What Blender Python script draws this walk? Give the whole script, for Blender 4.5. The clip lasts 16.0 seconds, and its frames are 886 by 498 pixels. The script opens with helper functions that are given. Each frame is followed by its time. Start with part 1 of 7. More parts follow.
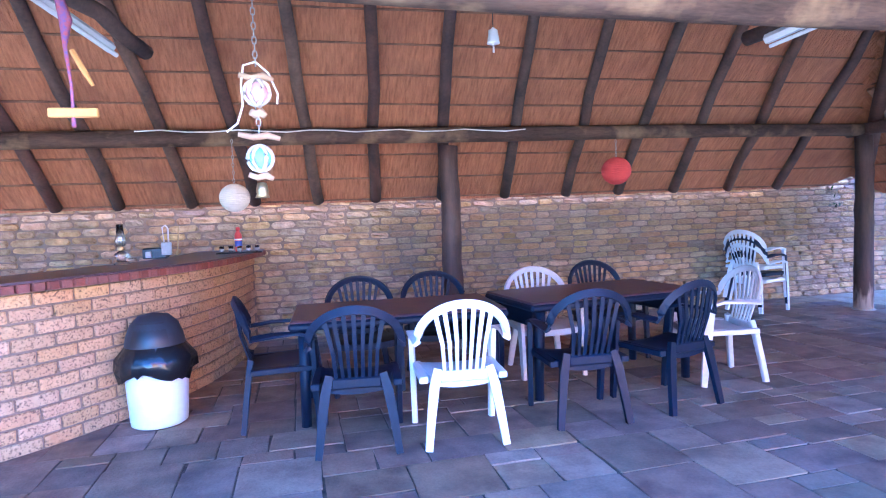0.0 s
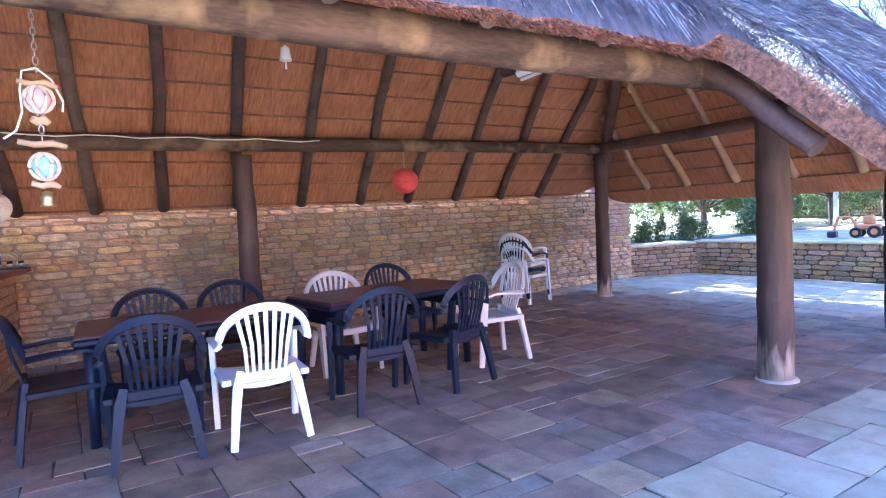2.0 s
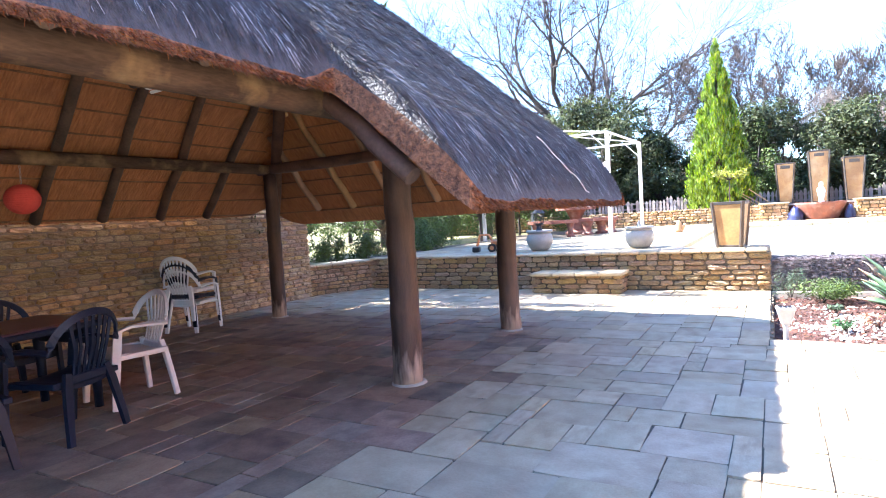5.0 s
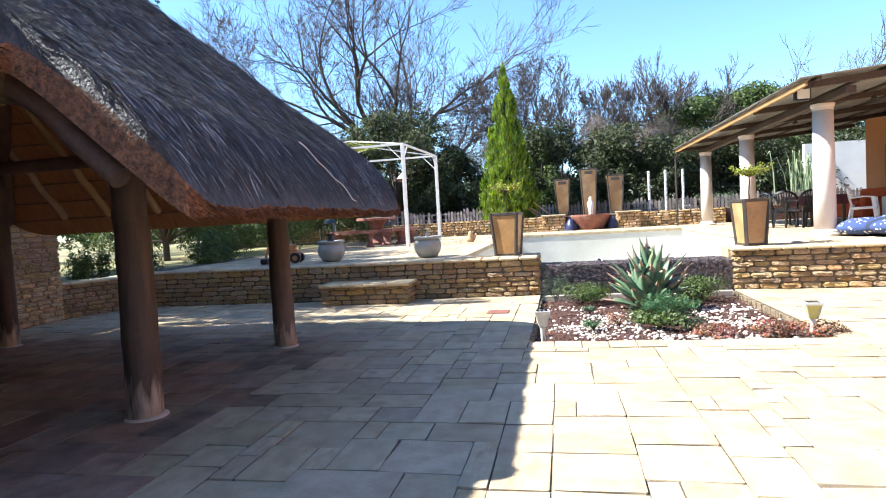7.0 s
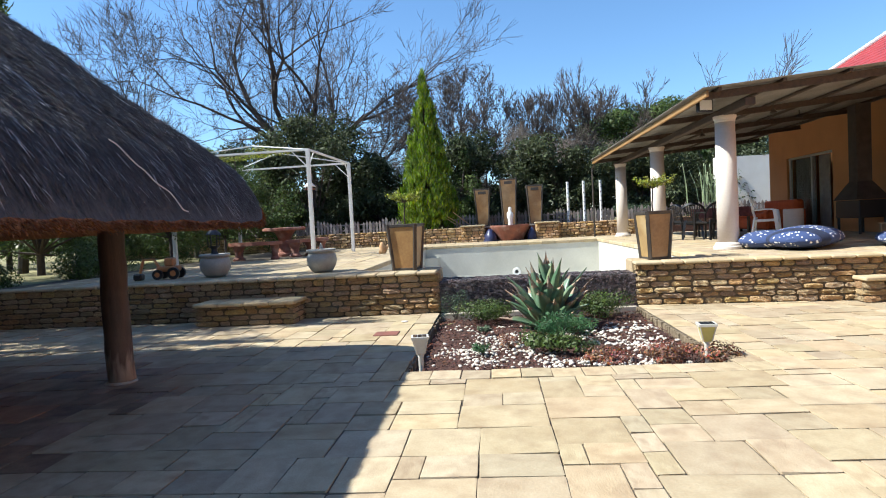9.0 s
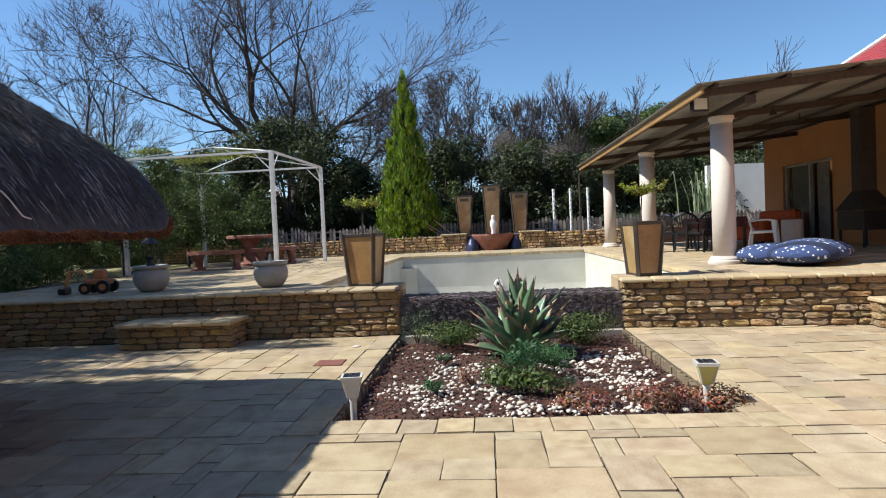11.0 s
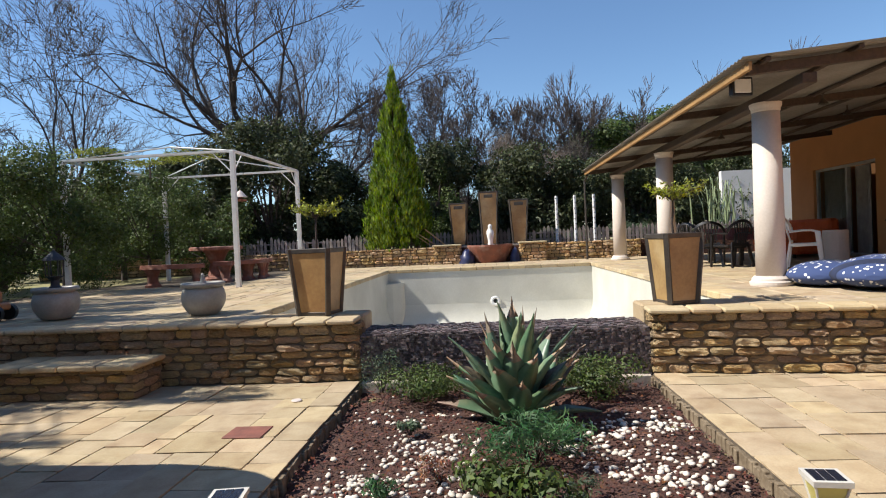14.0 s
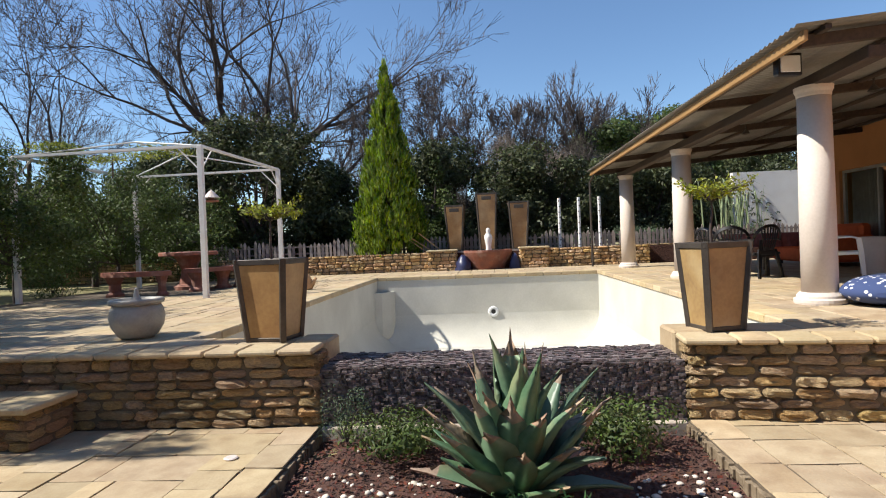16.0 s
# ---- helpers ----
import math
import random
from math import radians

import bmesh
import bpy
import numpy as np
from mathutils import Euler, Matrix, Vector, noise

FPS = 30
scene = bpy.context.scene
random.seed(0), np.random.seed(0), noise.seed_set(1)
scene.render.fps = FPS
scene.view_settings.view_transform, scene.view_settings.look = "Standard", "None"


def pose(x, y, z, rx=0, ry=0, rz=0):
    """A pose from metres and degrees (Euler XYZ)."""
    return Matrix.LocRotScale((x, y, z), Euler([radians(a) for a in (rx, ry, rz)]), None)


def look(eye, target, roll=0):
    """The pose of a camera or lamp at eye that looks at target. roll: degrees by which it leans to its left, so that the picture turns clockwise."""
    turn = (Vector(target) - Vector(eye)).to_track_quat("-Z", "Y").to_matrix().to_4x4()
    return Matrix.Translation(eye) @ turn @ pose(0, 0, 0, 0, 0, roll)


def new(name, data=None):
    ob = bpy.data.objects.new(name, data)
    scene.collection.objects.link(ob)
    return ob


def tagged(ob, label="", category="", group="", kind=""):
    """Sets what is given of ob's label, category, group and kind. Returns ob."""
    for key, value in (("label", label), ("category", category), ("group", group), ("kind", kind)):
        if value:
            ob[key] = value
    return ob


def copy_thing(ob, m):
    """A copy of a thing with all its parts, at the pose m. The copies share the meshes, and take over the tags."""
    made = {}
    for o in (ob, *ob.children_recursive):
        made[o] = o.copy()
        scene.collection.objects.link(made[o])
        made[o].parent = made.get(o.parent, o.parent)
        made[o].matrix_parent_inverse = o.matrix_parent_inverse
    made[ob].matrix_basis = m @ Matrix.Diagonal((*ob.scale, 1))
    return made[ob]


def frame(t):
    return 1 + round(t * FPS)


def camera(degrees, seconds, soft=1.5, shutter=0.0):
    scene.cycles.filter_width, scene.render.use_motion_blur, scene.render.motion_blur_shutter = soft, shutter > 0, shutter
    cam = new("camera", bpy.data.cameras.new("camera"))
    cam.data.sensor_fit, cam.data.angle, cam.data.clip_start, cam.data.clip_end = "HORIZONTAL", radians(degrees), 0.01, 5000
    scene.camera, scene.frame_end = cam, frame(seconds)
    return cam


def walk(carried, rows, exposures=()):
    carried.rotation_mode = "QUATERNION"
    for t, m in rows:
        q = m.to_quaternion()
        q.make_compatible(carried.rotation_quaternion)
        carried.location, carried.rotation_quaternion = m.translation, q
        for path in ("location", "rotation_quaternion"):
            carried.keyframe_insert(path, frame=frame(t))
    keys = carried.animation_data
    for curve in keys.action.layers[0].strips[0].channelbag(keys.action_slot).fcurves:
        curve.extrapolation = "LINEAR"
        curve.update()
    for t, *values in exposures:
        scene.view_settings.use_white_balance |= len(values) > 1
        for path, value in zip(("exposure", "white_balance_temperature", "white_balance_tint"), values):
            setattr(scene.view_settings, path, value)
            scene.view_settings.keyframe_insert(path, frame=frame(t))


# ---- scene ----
cam = camera(73.5, 16.0, soft=1.1)
EXPOSURES = [(0.0, 4.65, 3750, 15), (1.5, 4.35, 4280, 16), (3.5, 3.85, 4900, 14), (5.0, 3.27, 5350, 11), (7.5, 1.55, 5550, 4), (9.0, 1.05, 5550, 2), (11.5, 0.6, 5750, 5), (16.0, 0.7, 6050, 8)]
PATH = [
    (0, (1.195, -0.749, 1.388), (1.662, 1.193, 1.275), -2.2),
    (0.5, (1.165, -0.861, 1.359), (1.763, 1.045, 1.255), -2.5),
    (1, (1.093, -0.961, 1.359), (1.84, 0.891, 1.253), -2.6),
    (1.5, (1.059, -1.02, 1.381), (1.978, 0.753, 1.265), -2.6),
    (2, (1.079, -1.077, 1.372), (2.16, 0.602, 1.258), -3.0),
    (2.5, (1.089, -1.146, 1.393), (2.319, 0.427, 1.278), -3.1),
    (3, (1.08, -1.177, 1.402), (2.445, 0.28, 1.285), -3.1),
    (3.5, (1.166, -1.211, 1.384), (2.635, 0.141, 1.275), -3.2),
    (4, (1.208, -1.285, 1.387), (2.776, -0.048, 1.283), -3.2),
    (4.5, (1.312, -1.338, 1.377), (2.964, -0.215, 1.275), -3.3),
    (5, (1.416, -1.406, 1.363), (3.16, -0.432, 1.26), -3.4),
    (7.5, (1.955, -1.849, 1.321), (3.929, -1.543, 1.223), -3.1),
    (8, (2.162, -1.974, 1.323), (4.145, -1.727, 1.231), -3.0),
    (8.5, (2.388, -2.111, 1.326), (4.376, -1.904, 1.238), -3.1),
    (9, (2.613, -2.242, 1.33), (4.603, -2.062, 1.246), -3.0),
    (11.5, (4.004, -2.588, 1.357), (5.998, -2.44, 1.299), -2.5),
    (12, (4.299, -2.631, 1.363), (6.293, -2.481, 1.311), -2.5),
    (12.5, (4.595, -2.655, 1.366), (6.589, -2.503, 1.32), -2.5),
    (13, (4.895, -2.65, 1.373), (6.889, -2.499, 1.332), -2.4),
    (13.5, (5.21, -2.671, 1.376), (7.204, -2.52, 1.339), -2.4),
    (14, (5.517, -2.698, 1.398), (7.511, -2.546, 1.366), -2.5),
    (14.5, (5.826, -2.707, 1.405), (7.82, -2.556, 1.374), -2.4),
    (15, (6.137, -2.73, 1.407), (8.131, -2.579, 1.38), -2.4),
    (15.5, (6.443, -2.749, 1.427), (8.437, -2.597, 1.403), -2.3),
    (16, (6.741, -2.756, 1.444), (8.735, -2.605, 1.422), -2.3),
]
walk(cam, [(t, look(eye, target, roll)) for t, eye, target, roll in PATH], EXPOSURES)


# ---- world and sun ----
SUN = Vector((-0.15, 1.0, 1.10)).normalized()
world = bpy.data.worlds.new("sky")
scene.world = world
world.use_nodes = True
wn = world.node_tree.nodes
sky = wn.new("ShaderNodeTexSky")
sky.sky_type, sky.sun_disc = "NISHITA", False
sky.sun_elevation = math.asin(SUN.z)
sky.sun_rotation = math.atan2(SUN.x, SUN.y)
sky.air_density, sky.dust_density, sky.ozone_density = 1.0, 0.1, 3.5
world.node_tree.links.new(sky.outputs[0], wn["Background"].inputs[0])
wn["Background"].inputs[1].default_value = 0.09
sun_data = bpy.data.lights.new("sun", "SUN")
sun_data.energy, sun_data.angle, sun_data.color = 5.0, radians(0.5), (1.0, 0.90, 0.76)
sun_lamp = new("sun", sun_data)
sun_lamp.rotation_euler = SUN.to_track_quat("Z", "Y").to_euler()


# ---- mesh helpers ----
class Mesh:
    """Collects corners and faces of one mesh."""

    def __init__(self):
        self.v, self.f = [], []

    def add(self, verts, faces):
        n = len(self.v)
        self.v.extend(tuple(p) for p in verts)
        self.f.extend(tuple(i + n for i in q) for q in faces)
        return self

    def box(self, x0, y0, z0, x1, y1, z1, m=None):
        p = [Vector((x, y, z)) for z in (z0, z1) for y in (y0, y1) for x in (x0, x1)]
        if m is not None:
            p = [m @ q for q in p]
        return self.add(p, [(0, 2, 3, 1), (4, 5, 7, 6), (0, 1, 5, 4), (2, 6, 7, 3), (0, 4, 6, 2), (1, 3, 7, 5)])

    def cbox(self, x0, y0, z0, x1, y1, z1, c=0.01, m=None, jit=0.0, rng=random):
        """A box with chamfered edges."""
        lo, hi = (x0, y0, z0), (x1, y1, z1)
        pts, idx = [], {}
        for cx in (0, 1):
            for cy in (0, 1):
                for cz in (0, 1):
                    corner = (cx, cy, cz)
                    j = Vector((rng.uniform(-jit, jit), rng.uniform(-jit, jit), rng.uniform(-jit, jit)))
                    for ax in range(3):
                        q = Vector([(lo, hi)[corner[k]][k] + (0 if k == ax else (c if corner[k] == 0 else -c)) for k in range(3)]) + j
                        idx[corner, ax] = len(pts)
                        pts.append(m @ q if m is not None else q)
        fs = []
        for ax in range(3):
            a, b = (ax + 1) % 3, (ax + 2) % 3
            for s in (0, 1):
                q = []
                for u, w in ((0, 0), (1, 0), (1, 1), (0, 1)):
                    k = [0, 0, 0]
                    k[ax], k[a], k[b] = s, u, w
                    q.append(idx[tuple(k), ax])
                fs.append(q if s else q[::-1])
        for ax in range(3):
            a, b = (ax + 1) % 3, (ax + 2) % 3
            for u in (0, 1):
                for w in (0, 1):
                    k0, k1 = [0, 0, 0], [0, 0, 0]
                    k0[a] = k1[a] = u
                    k0[b] = k1[b] = w
                    k1[ax] = 1
                    k0, k1 = tuple(k0), tuple(k1)
                    q = [idx[k0, a], idx[k1, a], idx[k1, b], idx[k0, b]]
                    fs.append(q if u == w else q[::-1])
        for cx in (0, 1):
            for cy in (0, 1):
                for cz in (0, 1):
                    q = [idx[(cx, cy, cz), k] for k in range(3)]
                    fs.append(q if (cx + cy + cz) % 2 == 1 else q[::-1])
        return self.add(pts, fs)

    def rod(self, a, b, r0, r1=None, n=8, cap=True):
        a, b = Vector(a), Vector(b)
        r1 = r0 if r1 is None else r1
        q = (b - a).to_track_quat("Z", "Y")
        ring = [Vector((math.cos(2 * math.pi * i / n), math.sin(2 * math.pi * i / n), 0)) for i in range(n)]
        v = [a + q @ (p * r0) for p in ring] + [b + q @ (p * r1) for p in ring]
        f = [(i, (i + 1) % n, n + (i + 1) % n, n + i) for i in range(n)]
        if cap:
            f += [tuple(range(n))[::-1], tuple(range(n, 2 * n))]
        return self.add(v, f)

    def tube(self, pts, rs, n=8, bump=0.0, rng=random):
        """A round bar along a bent line."""
        pts = [Vector(p) for p in pts]
        if not isinstance(rs, (list, tuple)):
            rs = [rs] * len(pts)
        v, f = [], []
        for k, p in enumerate(pts):
            d = (pts[min(k + 1, len(pts) - 1)] - pts[max(k - 1, 0)]).normalized()
            whole = pts[-1] - pts[0]
            ref = Vector((1, 0, 0)) if abs(whole.z) > 0.85 * whole.length else Vector((0, 0, 1))
            side = d.cross(ref)
            side = side.normalized() if side.length > 0.02 else Vector((0, 1, 0))
            up = side.cross(d)
            for i in range(n):
                a = 2 * math.pi * i / n
                r = rs[k] * (1 + rng.uniform(-bump, bump))
                v.append(p + (side * math.cos(a) + up * math.sin(a)) * r)
        for k in range(len(pts) - 1):
            for i in range(n):
                j = (i + 1) % n
                f.append((k * n + i, k * n + j, (k + 1) * n + j, (k + 1) * n + i))
        f += [tuple(range(n))[::-1], tuple(range((len(pts) - 1) * n, len(pts) * n))]
        return self.add(v, f)

    def bar(self, pts, w, t, ups):
        """A flat bar along a line: width w across ups, thickness t along ups."""
        pts = [Vector(p) for p in pts]
        n = len(pts)
        if not isinstance(ups, list):
            ups = [ups] * n
        ws = w if isinstance(w, list) else [w] * n
        v, f = [], []
        for k, p in enumerate(pts):
            d = (pts[min(k + 1, n - 1)] - pts[max(k - 1, 0)]).normalized()
            u = Vector(ups[k])
            u = (u - d * u.dot(d)).normalized()
            s = d.cross(u)
            h, g = ws[k] / 2, t / 2
            for a, b in ((-h, -g), (-h * 0.6, -g * 1.4), (h * 0.6, -g * 1.4), (h, -g), (h, g), (-h, g)):
                v.append(p + s * a + u * b)
        m = 6
        for k in range(n - 1):
            for i in range(m):
                j = (i + 1) % m
                f.append((k * m + i, (k + 1) * m + i, (k + 1) * m + j, k * m + j))
        f += [tuple(range(m)), tuple(range((n - 1) * m, n * m))[::-1]]
        return self.add(v, f)

    def lathe(self, profile, n=24, at=(0, 0, 0), sx=1.0, sy=1.0):
        x, y, z = at
        v, f = [], []
        for r, h in profile:
            for i in range(n):
                a = 2 * math.pi * i / n
                v.append((x + r * sx * math.cos(a), y + r * sy * math.sin(a), z + h))
        for k in range(len(profile) - 1):
            for i in range(n):
                j = (i + 1) % n
                f.append((k * n + i, k * n + j, (k + 1) * n + j, (k + 1) * n + i))
        f += [tuple(range(n))[::-1], tuple(range((len(profile) - 1) * n, len(profile) * n))]
        return self.add(v, f)

    def prism(self, outline, z0, z1):
        n = len(outline)
        v = [(x, y, z0) for x, y in outline] + [(x, y, z1) for x, y in outline]
        f = [(i, (i + 1) % n, n + (i + 1) % n, n + i) for i in range(n)]
        return self.add(v, f + [tuple(range(n))[::-1], tuple(range(n, 2 * n))])

    def data(self, name, material, smooth=False):
        me = bpy.data.meshes.new(name)
        me.from_pydata(self.v, [], self.f)
        if material is not None:
            me.materials.append(material)
        if smooth:
            me.polygons.foreach_set("use_smooth", [len(q) < 6 for q in self.f])
        me.update()
        return me


def fix_normals(me):
    bm = bmesh.new()
    bm.from_mesh(me)
    bmesh.ops.recalc_face_normals(bm, faces=bm.faces)
    bm.to_mesh(me)
    bm.free()
    return me


def part(name, mesh, material, parent, label="", smooth=False, m=None):
    me = mesh.data(name, material, smooth) if isinstance(mesh, Mesh) else mesh
    ob = new(name, me)
    ob.parent = parent
    if m is not None:
        ob.matrix_local = m
    if label:
        tagged(ob, label)
    return ob


def thing(name, label, category, at=(0, 0, 0), rz=0, group="", kind="", mesh=None, material=None, smooth=False):
    ob = new(name, mesh.data(name, material, smooth) if mesh is not None else None)
    ob.matrix_basis = pose(*at, 0, 0, rz)
    return tagged(ob, label, category, group, kind)


def cards(centres, normals, length, width, rng, bend=0.25):
    """Many small folded leaves as one mesh: numpy arrays in, corners and faces out."""
    n = len(centres)
    d = rng.normal(size=(n, 3))
    d -= (d * normals).sum(1, keepdims=True) * normals
    d /= np.linalg.norm(d, axis=1, keepdims=True) + 1e-9
    s = np.cross(d, normals)
    ln = (length * rng.uniform(0.6, 1.3, n))[:, None]
    wd = (width * rng.uniform(0.6, 1.3, n))[:, None]
    base = centres - d * ln / 2
    tip = centres + d * ln / 2 - normals * ln * bend
    mid = centres + normals * ln * 0.08
    v = np.stack([base, mid + s * wd / 2, tip, mid - s * wd / 2], 1).reshape(-1, 3)
    f = np.arange(4 * n).reshape(-1, 4)
    return v, f


def np_mesh(name, v, f, material):
    me = bpy.data.meshes.new(name)
    k = f.shape[1]
    me.vertices.add(len(v))
    me.vertices.foreach_set("co", np.ascontiguousarray(v, dtype=np.float32).ravel())
    me.loops.add(f.size)
    me.loops.foreach_set("vertex_index", np.ascontiguousarray(f, dtype=np.int32).ravel())
    me.polygons.add(len(f))
    me.polygons.foreach_set("loop_start", np.arange(0, f.size, k, dtype=np.int32))
    me.update(calc_edges=True)
    me.materials.append(material)
    return me


# ---- materials ----
def material(name, c0, c1=None, rough=0.7, scale=6.0, fine=60.0, bump=0.3, metal=0.0, per_object=0.0, per_island=0.0,
             stretch=(1, 1, 1), stain=None, stain_scale=1.2, stain_amount=0.4, spec=0.5, dist=0.01, stain_mapped=False):
    """A surface of two tones mixed by noise at two sizes, with relief, wear and some change from piece to piece."""
    mt = bpy.data.materials.new(name)
    mt.use_nodes = True
    nt = mt.node_tree
    nd, ln = nt.nodes, nt.links
    bs = nd["Principled BSDF"]
    bs.inputs["Roughness"].default_value, bs.inputs["Metallic"].default_value = rough, metal
    bs.inputs["Specular IOR Level"].default_value = spec
    c1 = c1 or tuple(min(1, a * 0.75) for a in c0)
    co = nd.new("ShaderNodeTexCoord")
    mp = nd.new("ShaderNodeMapping")
    mp.inputs["Scale"].default_value = stretch
    geo = nd.new("ShaderNodeNewGeometry")
    oi = nd.new("ShaderNodeObjectInfo")
    add = nd.new("ShaderNodeVectorMath")
    add.operation = "ADD"
    shift = nd.new("ShaderNodeVectorMath")
    shift.operation = "SCALE"
    shift.inputs[0].default_value = (37.0, 91.0, 53.0)
    ln.new(oi.outputs["Random"], shift.inputs["Scale"])
    ln.new(co.outputs["Object"], add.inputs[0])
    ln.new(shift.outputs[0], add.inputs[1])
    ln.new(add.outputs[0], mp.inputs[0])
    n1, n2 = nd.new("ShaderNodeTexNoise"), nd.new("ShaderNodeTexNoise")
    n1.inputs["Scale"].default_value, n2.inputs["Scale"].default_value = scale, fine
    n1.inputs["Detail"].default_value = n2.inputs["Detail"].default_value = 5
    for n in (n1, n2):
        ln.new(mp.outputs[0], n.inputs["Vector"])
    mixv = nd.new("ShaderNodeMath")
    mixv.operation = "MULTIPLY_ADD"
    mixv.inputs[1].default_value, mixv.inputs[2].default_value = 0.45, 0.0
    ln.new(n2.outputs[0], mixv.inputs[0])
    sm = nd.new("ShaderNodeMath")
    sm.operation = "ADD"
    ln.new(n1.outputs[0], sm.inputs[0])
    ln.new(mixv.outputs[0], sm.inputs[1])
    ramp = nd.new("ShaderNodeValToRGB")
    ramp.color_ramp.elements[0].position, ramp.color_ramp.elements[1].position = 0.5, 0.95
    ramp.color_ramp.elements[0].color, ramp.color_ramp.elements[1].color = (*c1, 1), (*c0, 1)
    ln.new(sm.outputs[0], ramp.inputs[0])
    col = ramp.outputs[0]
    if stain:
        n3 = nd.new("ShaderNodeTexNoise")
        n3.inputs["Scale"].default_value, n3.inputs["Detail"].default_value = stain_scale, 6
        ln.new(mp.outputs[0] if stain_mapped else add.outputs[0], n3.inputs["Vector"])
        r3 = nd.new("ShaderNodeValToRGB")
        r3.color_ramp.elements[0].position, r3.color_ramp.elements[1].position = 0.5, 0.72
        r3.color_ramp.elements[1].color = (stain_amount,) * 3 + (1,)
        ln.new(n3.outputs[0], r3.inputs[0])
        mx = nd.new("ShaderNodeMixRGB")
        mx.inputs[2].default_value = (*stain, 1)
        ln.new(r3.outputs[0], mx.inputs[0])
        ln.new(col, mx.inputs[1])
        col = mx.outputs[0]
    for amount, source in ((per_object, oi.outputs["Random"]), (per_island, geo.outputs["Random Per Island"])):
        if amount:
            hs = nd.new("ShaderNodeHueSaturation")
            for sock, lo, hi, k in (("Value", 1 - amount, 1 + amount, 1.0), ("Saturation", 1 - amount * 0.6, 1 + amount * 0.6, 7.0), ("Hue", 0.5 - amount * 0.05, 0.5 + amount * 0.05, 13.0)):
                fr = nd.new("ShaderNodeMath")
                fr.operation = "MULTIPLY"
                fr.inputs[1].default_value = k
                ln.new(source, fr.inputs[0])
                wr = nd.new("ShaderNodeMath")
                wr.operation = "FRACT"
                ln.new(fr.outputs[0], wr.inputs[0])
                mr = nd.new("ShaderNodeMapRange")
                mr.inputs["To Min"].default_value, mr.inputs["To Max"].default_value = lo, hi
                ln.new(wr.outputs[0], mr.inputs["Value"])
                ln.new(mr.outputs[0], hs.inputs[sock])
            ln.new(col, hs.inputs["Color"])
            col = hs.outputs[0]
    ln.new(col, bs.inputs["Base Color"])
    if bump:
        bp = nd.new("ShaderNodeBump")
        bp.inputs["Strength"].default_value, bp.inputs["Distance"].default_value = bump, dist
        ln.new(sm.outputs[0], bp.inputs["Height"])
        ln.new(bp.outputs[0], bs.inputs["Normal"])
    return mt


M_STONE = material("sandstone", (0.58, 0.40, 0.205), (0.32, 0.20, 0.095), 0.9, 9, 55, 1.0, per_object=0.25, stain=(0.16, 0.12, 0.08), stain_scale=3.0, stain_amount=0.4, dist=0.03)
M_STONES = material("sandstone_joined", (0.58, 0.40, 0.205), (0.32, 0.20, 0.095), 0.9, 9, 55, 1.0, per_island=0.25, stain=(0.16, 0.12, 0.08), stain_scale=3.0, stain_amount=0.4, dist=0.03)
M_STONEC = material("sandstone_cap", (0.52, 0.41, 0.25), (0.40, 0.30, 0.17), 0.85, 5, 40, 0.4, per_object=0.12, stain=(0.2, 0.16, 0.12), stain_amount=0.4)
M_MORTAR = material("dark_mortar", (0.17, 0.125, 0.075), None, 0.95, 8, 50, 0.5)
M_MORTARL = material("pale_mortar", (0.50, 0.43, 0.35), None, 0.95, 8, 50, 0.5)
SLAB_A, SLAB_B = (0.47, 0.375, 0.245), (0.365, 0.275, 0.17)
M_SLAB = material("paving_slab", SLAB_A, SLAB_B, 0.72, 2.4, 30, 0.6, per_object=0.13, stain=(0.20, 0.125, 0.075), stain_scale=2.2, stain_amount=0.38, spec=0.18)
M_SLABS = material("paving_slab_joined", SLAB_A, SLAB_B, 0.72, 5.0, 60, 0.6, per_island=0.13, stain=(0.20, 0.125, 0.075), stain_scale=4.5, stain_amount=0.38, spec=0.18)
# slabs under the thatch: the roof's shade put into a darker, browner tone
M_SLABIN = material("shaded_slab", (0.345, 0.245, 0.165), (0.215, 0.145, 0.10), 0.66, 5.5, 60, 0.7, per_island=0.26, stain=(0.10, 0.068, 0.052), stain_scale=3.4, stain_amount=0.65, spec=0.16)
M_JOINT = material("paving_joint", (0.15, 0.115, 0.078), (0.055, 0.041, 0.028), 0.95, 14, 60, 0.5)
M_BRICK = material("face_brick", (0.60, 0.385, 0.185), (0.50, 0.30, 0.135), 0.85, 3, 40, 0.4, per_object=0.12, stretch=(2.2, 1.05, 0.7), stain=(0.06, 0.032, 0.024), stain_scale=7.0, stain_amount=0.95, stain_mapped=True)
M_BRICKJOINT = material("brown_brick_joint", (0.30, 0.215, 0.145), (0.20, 0.14, 0.095), 0.95, 8, 50, 0.5)
M_BRICKR = material("red_brick", (0.27, 0.09, 0.06), (0.16, 0.06, 0.042), 0.75, 10, 60, 0.4, per_object=0.15)
M_POLE = material("dark_gum_pole", (0.085, 0.045, 0.03), (0.035, 0.02, 0.015), 0.7, 3, 30, 0.5, stretch=(6, 6, 0.7), stain=(0.30, 0.21, 0.15), stain_scale=1.1, stain_amount=0.35)

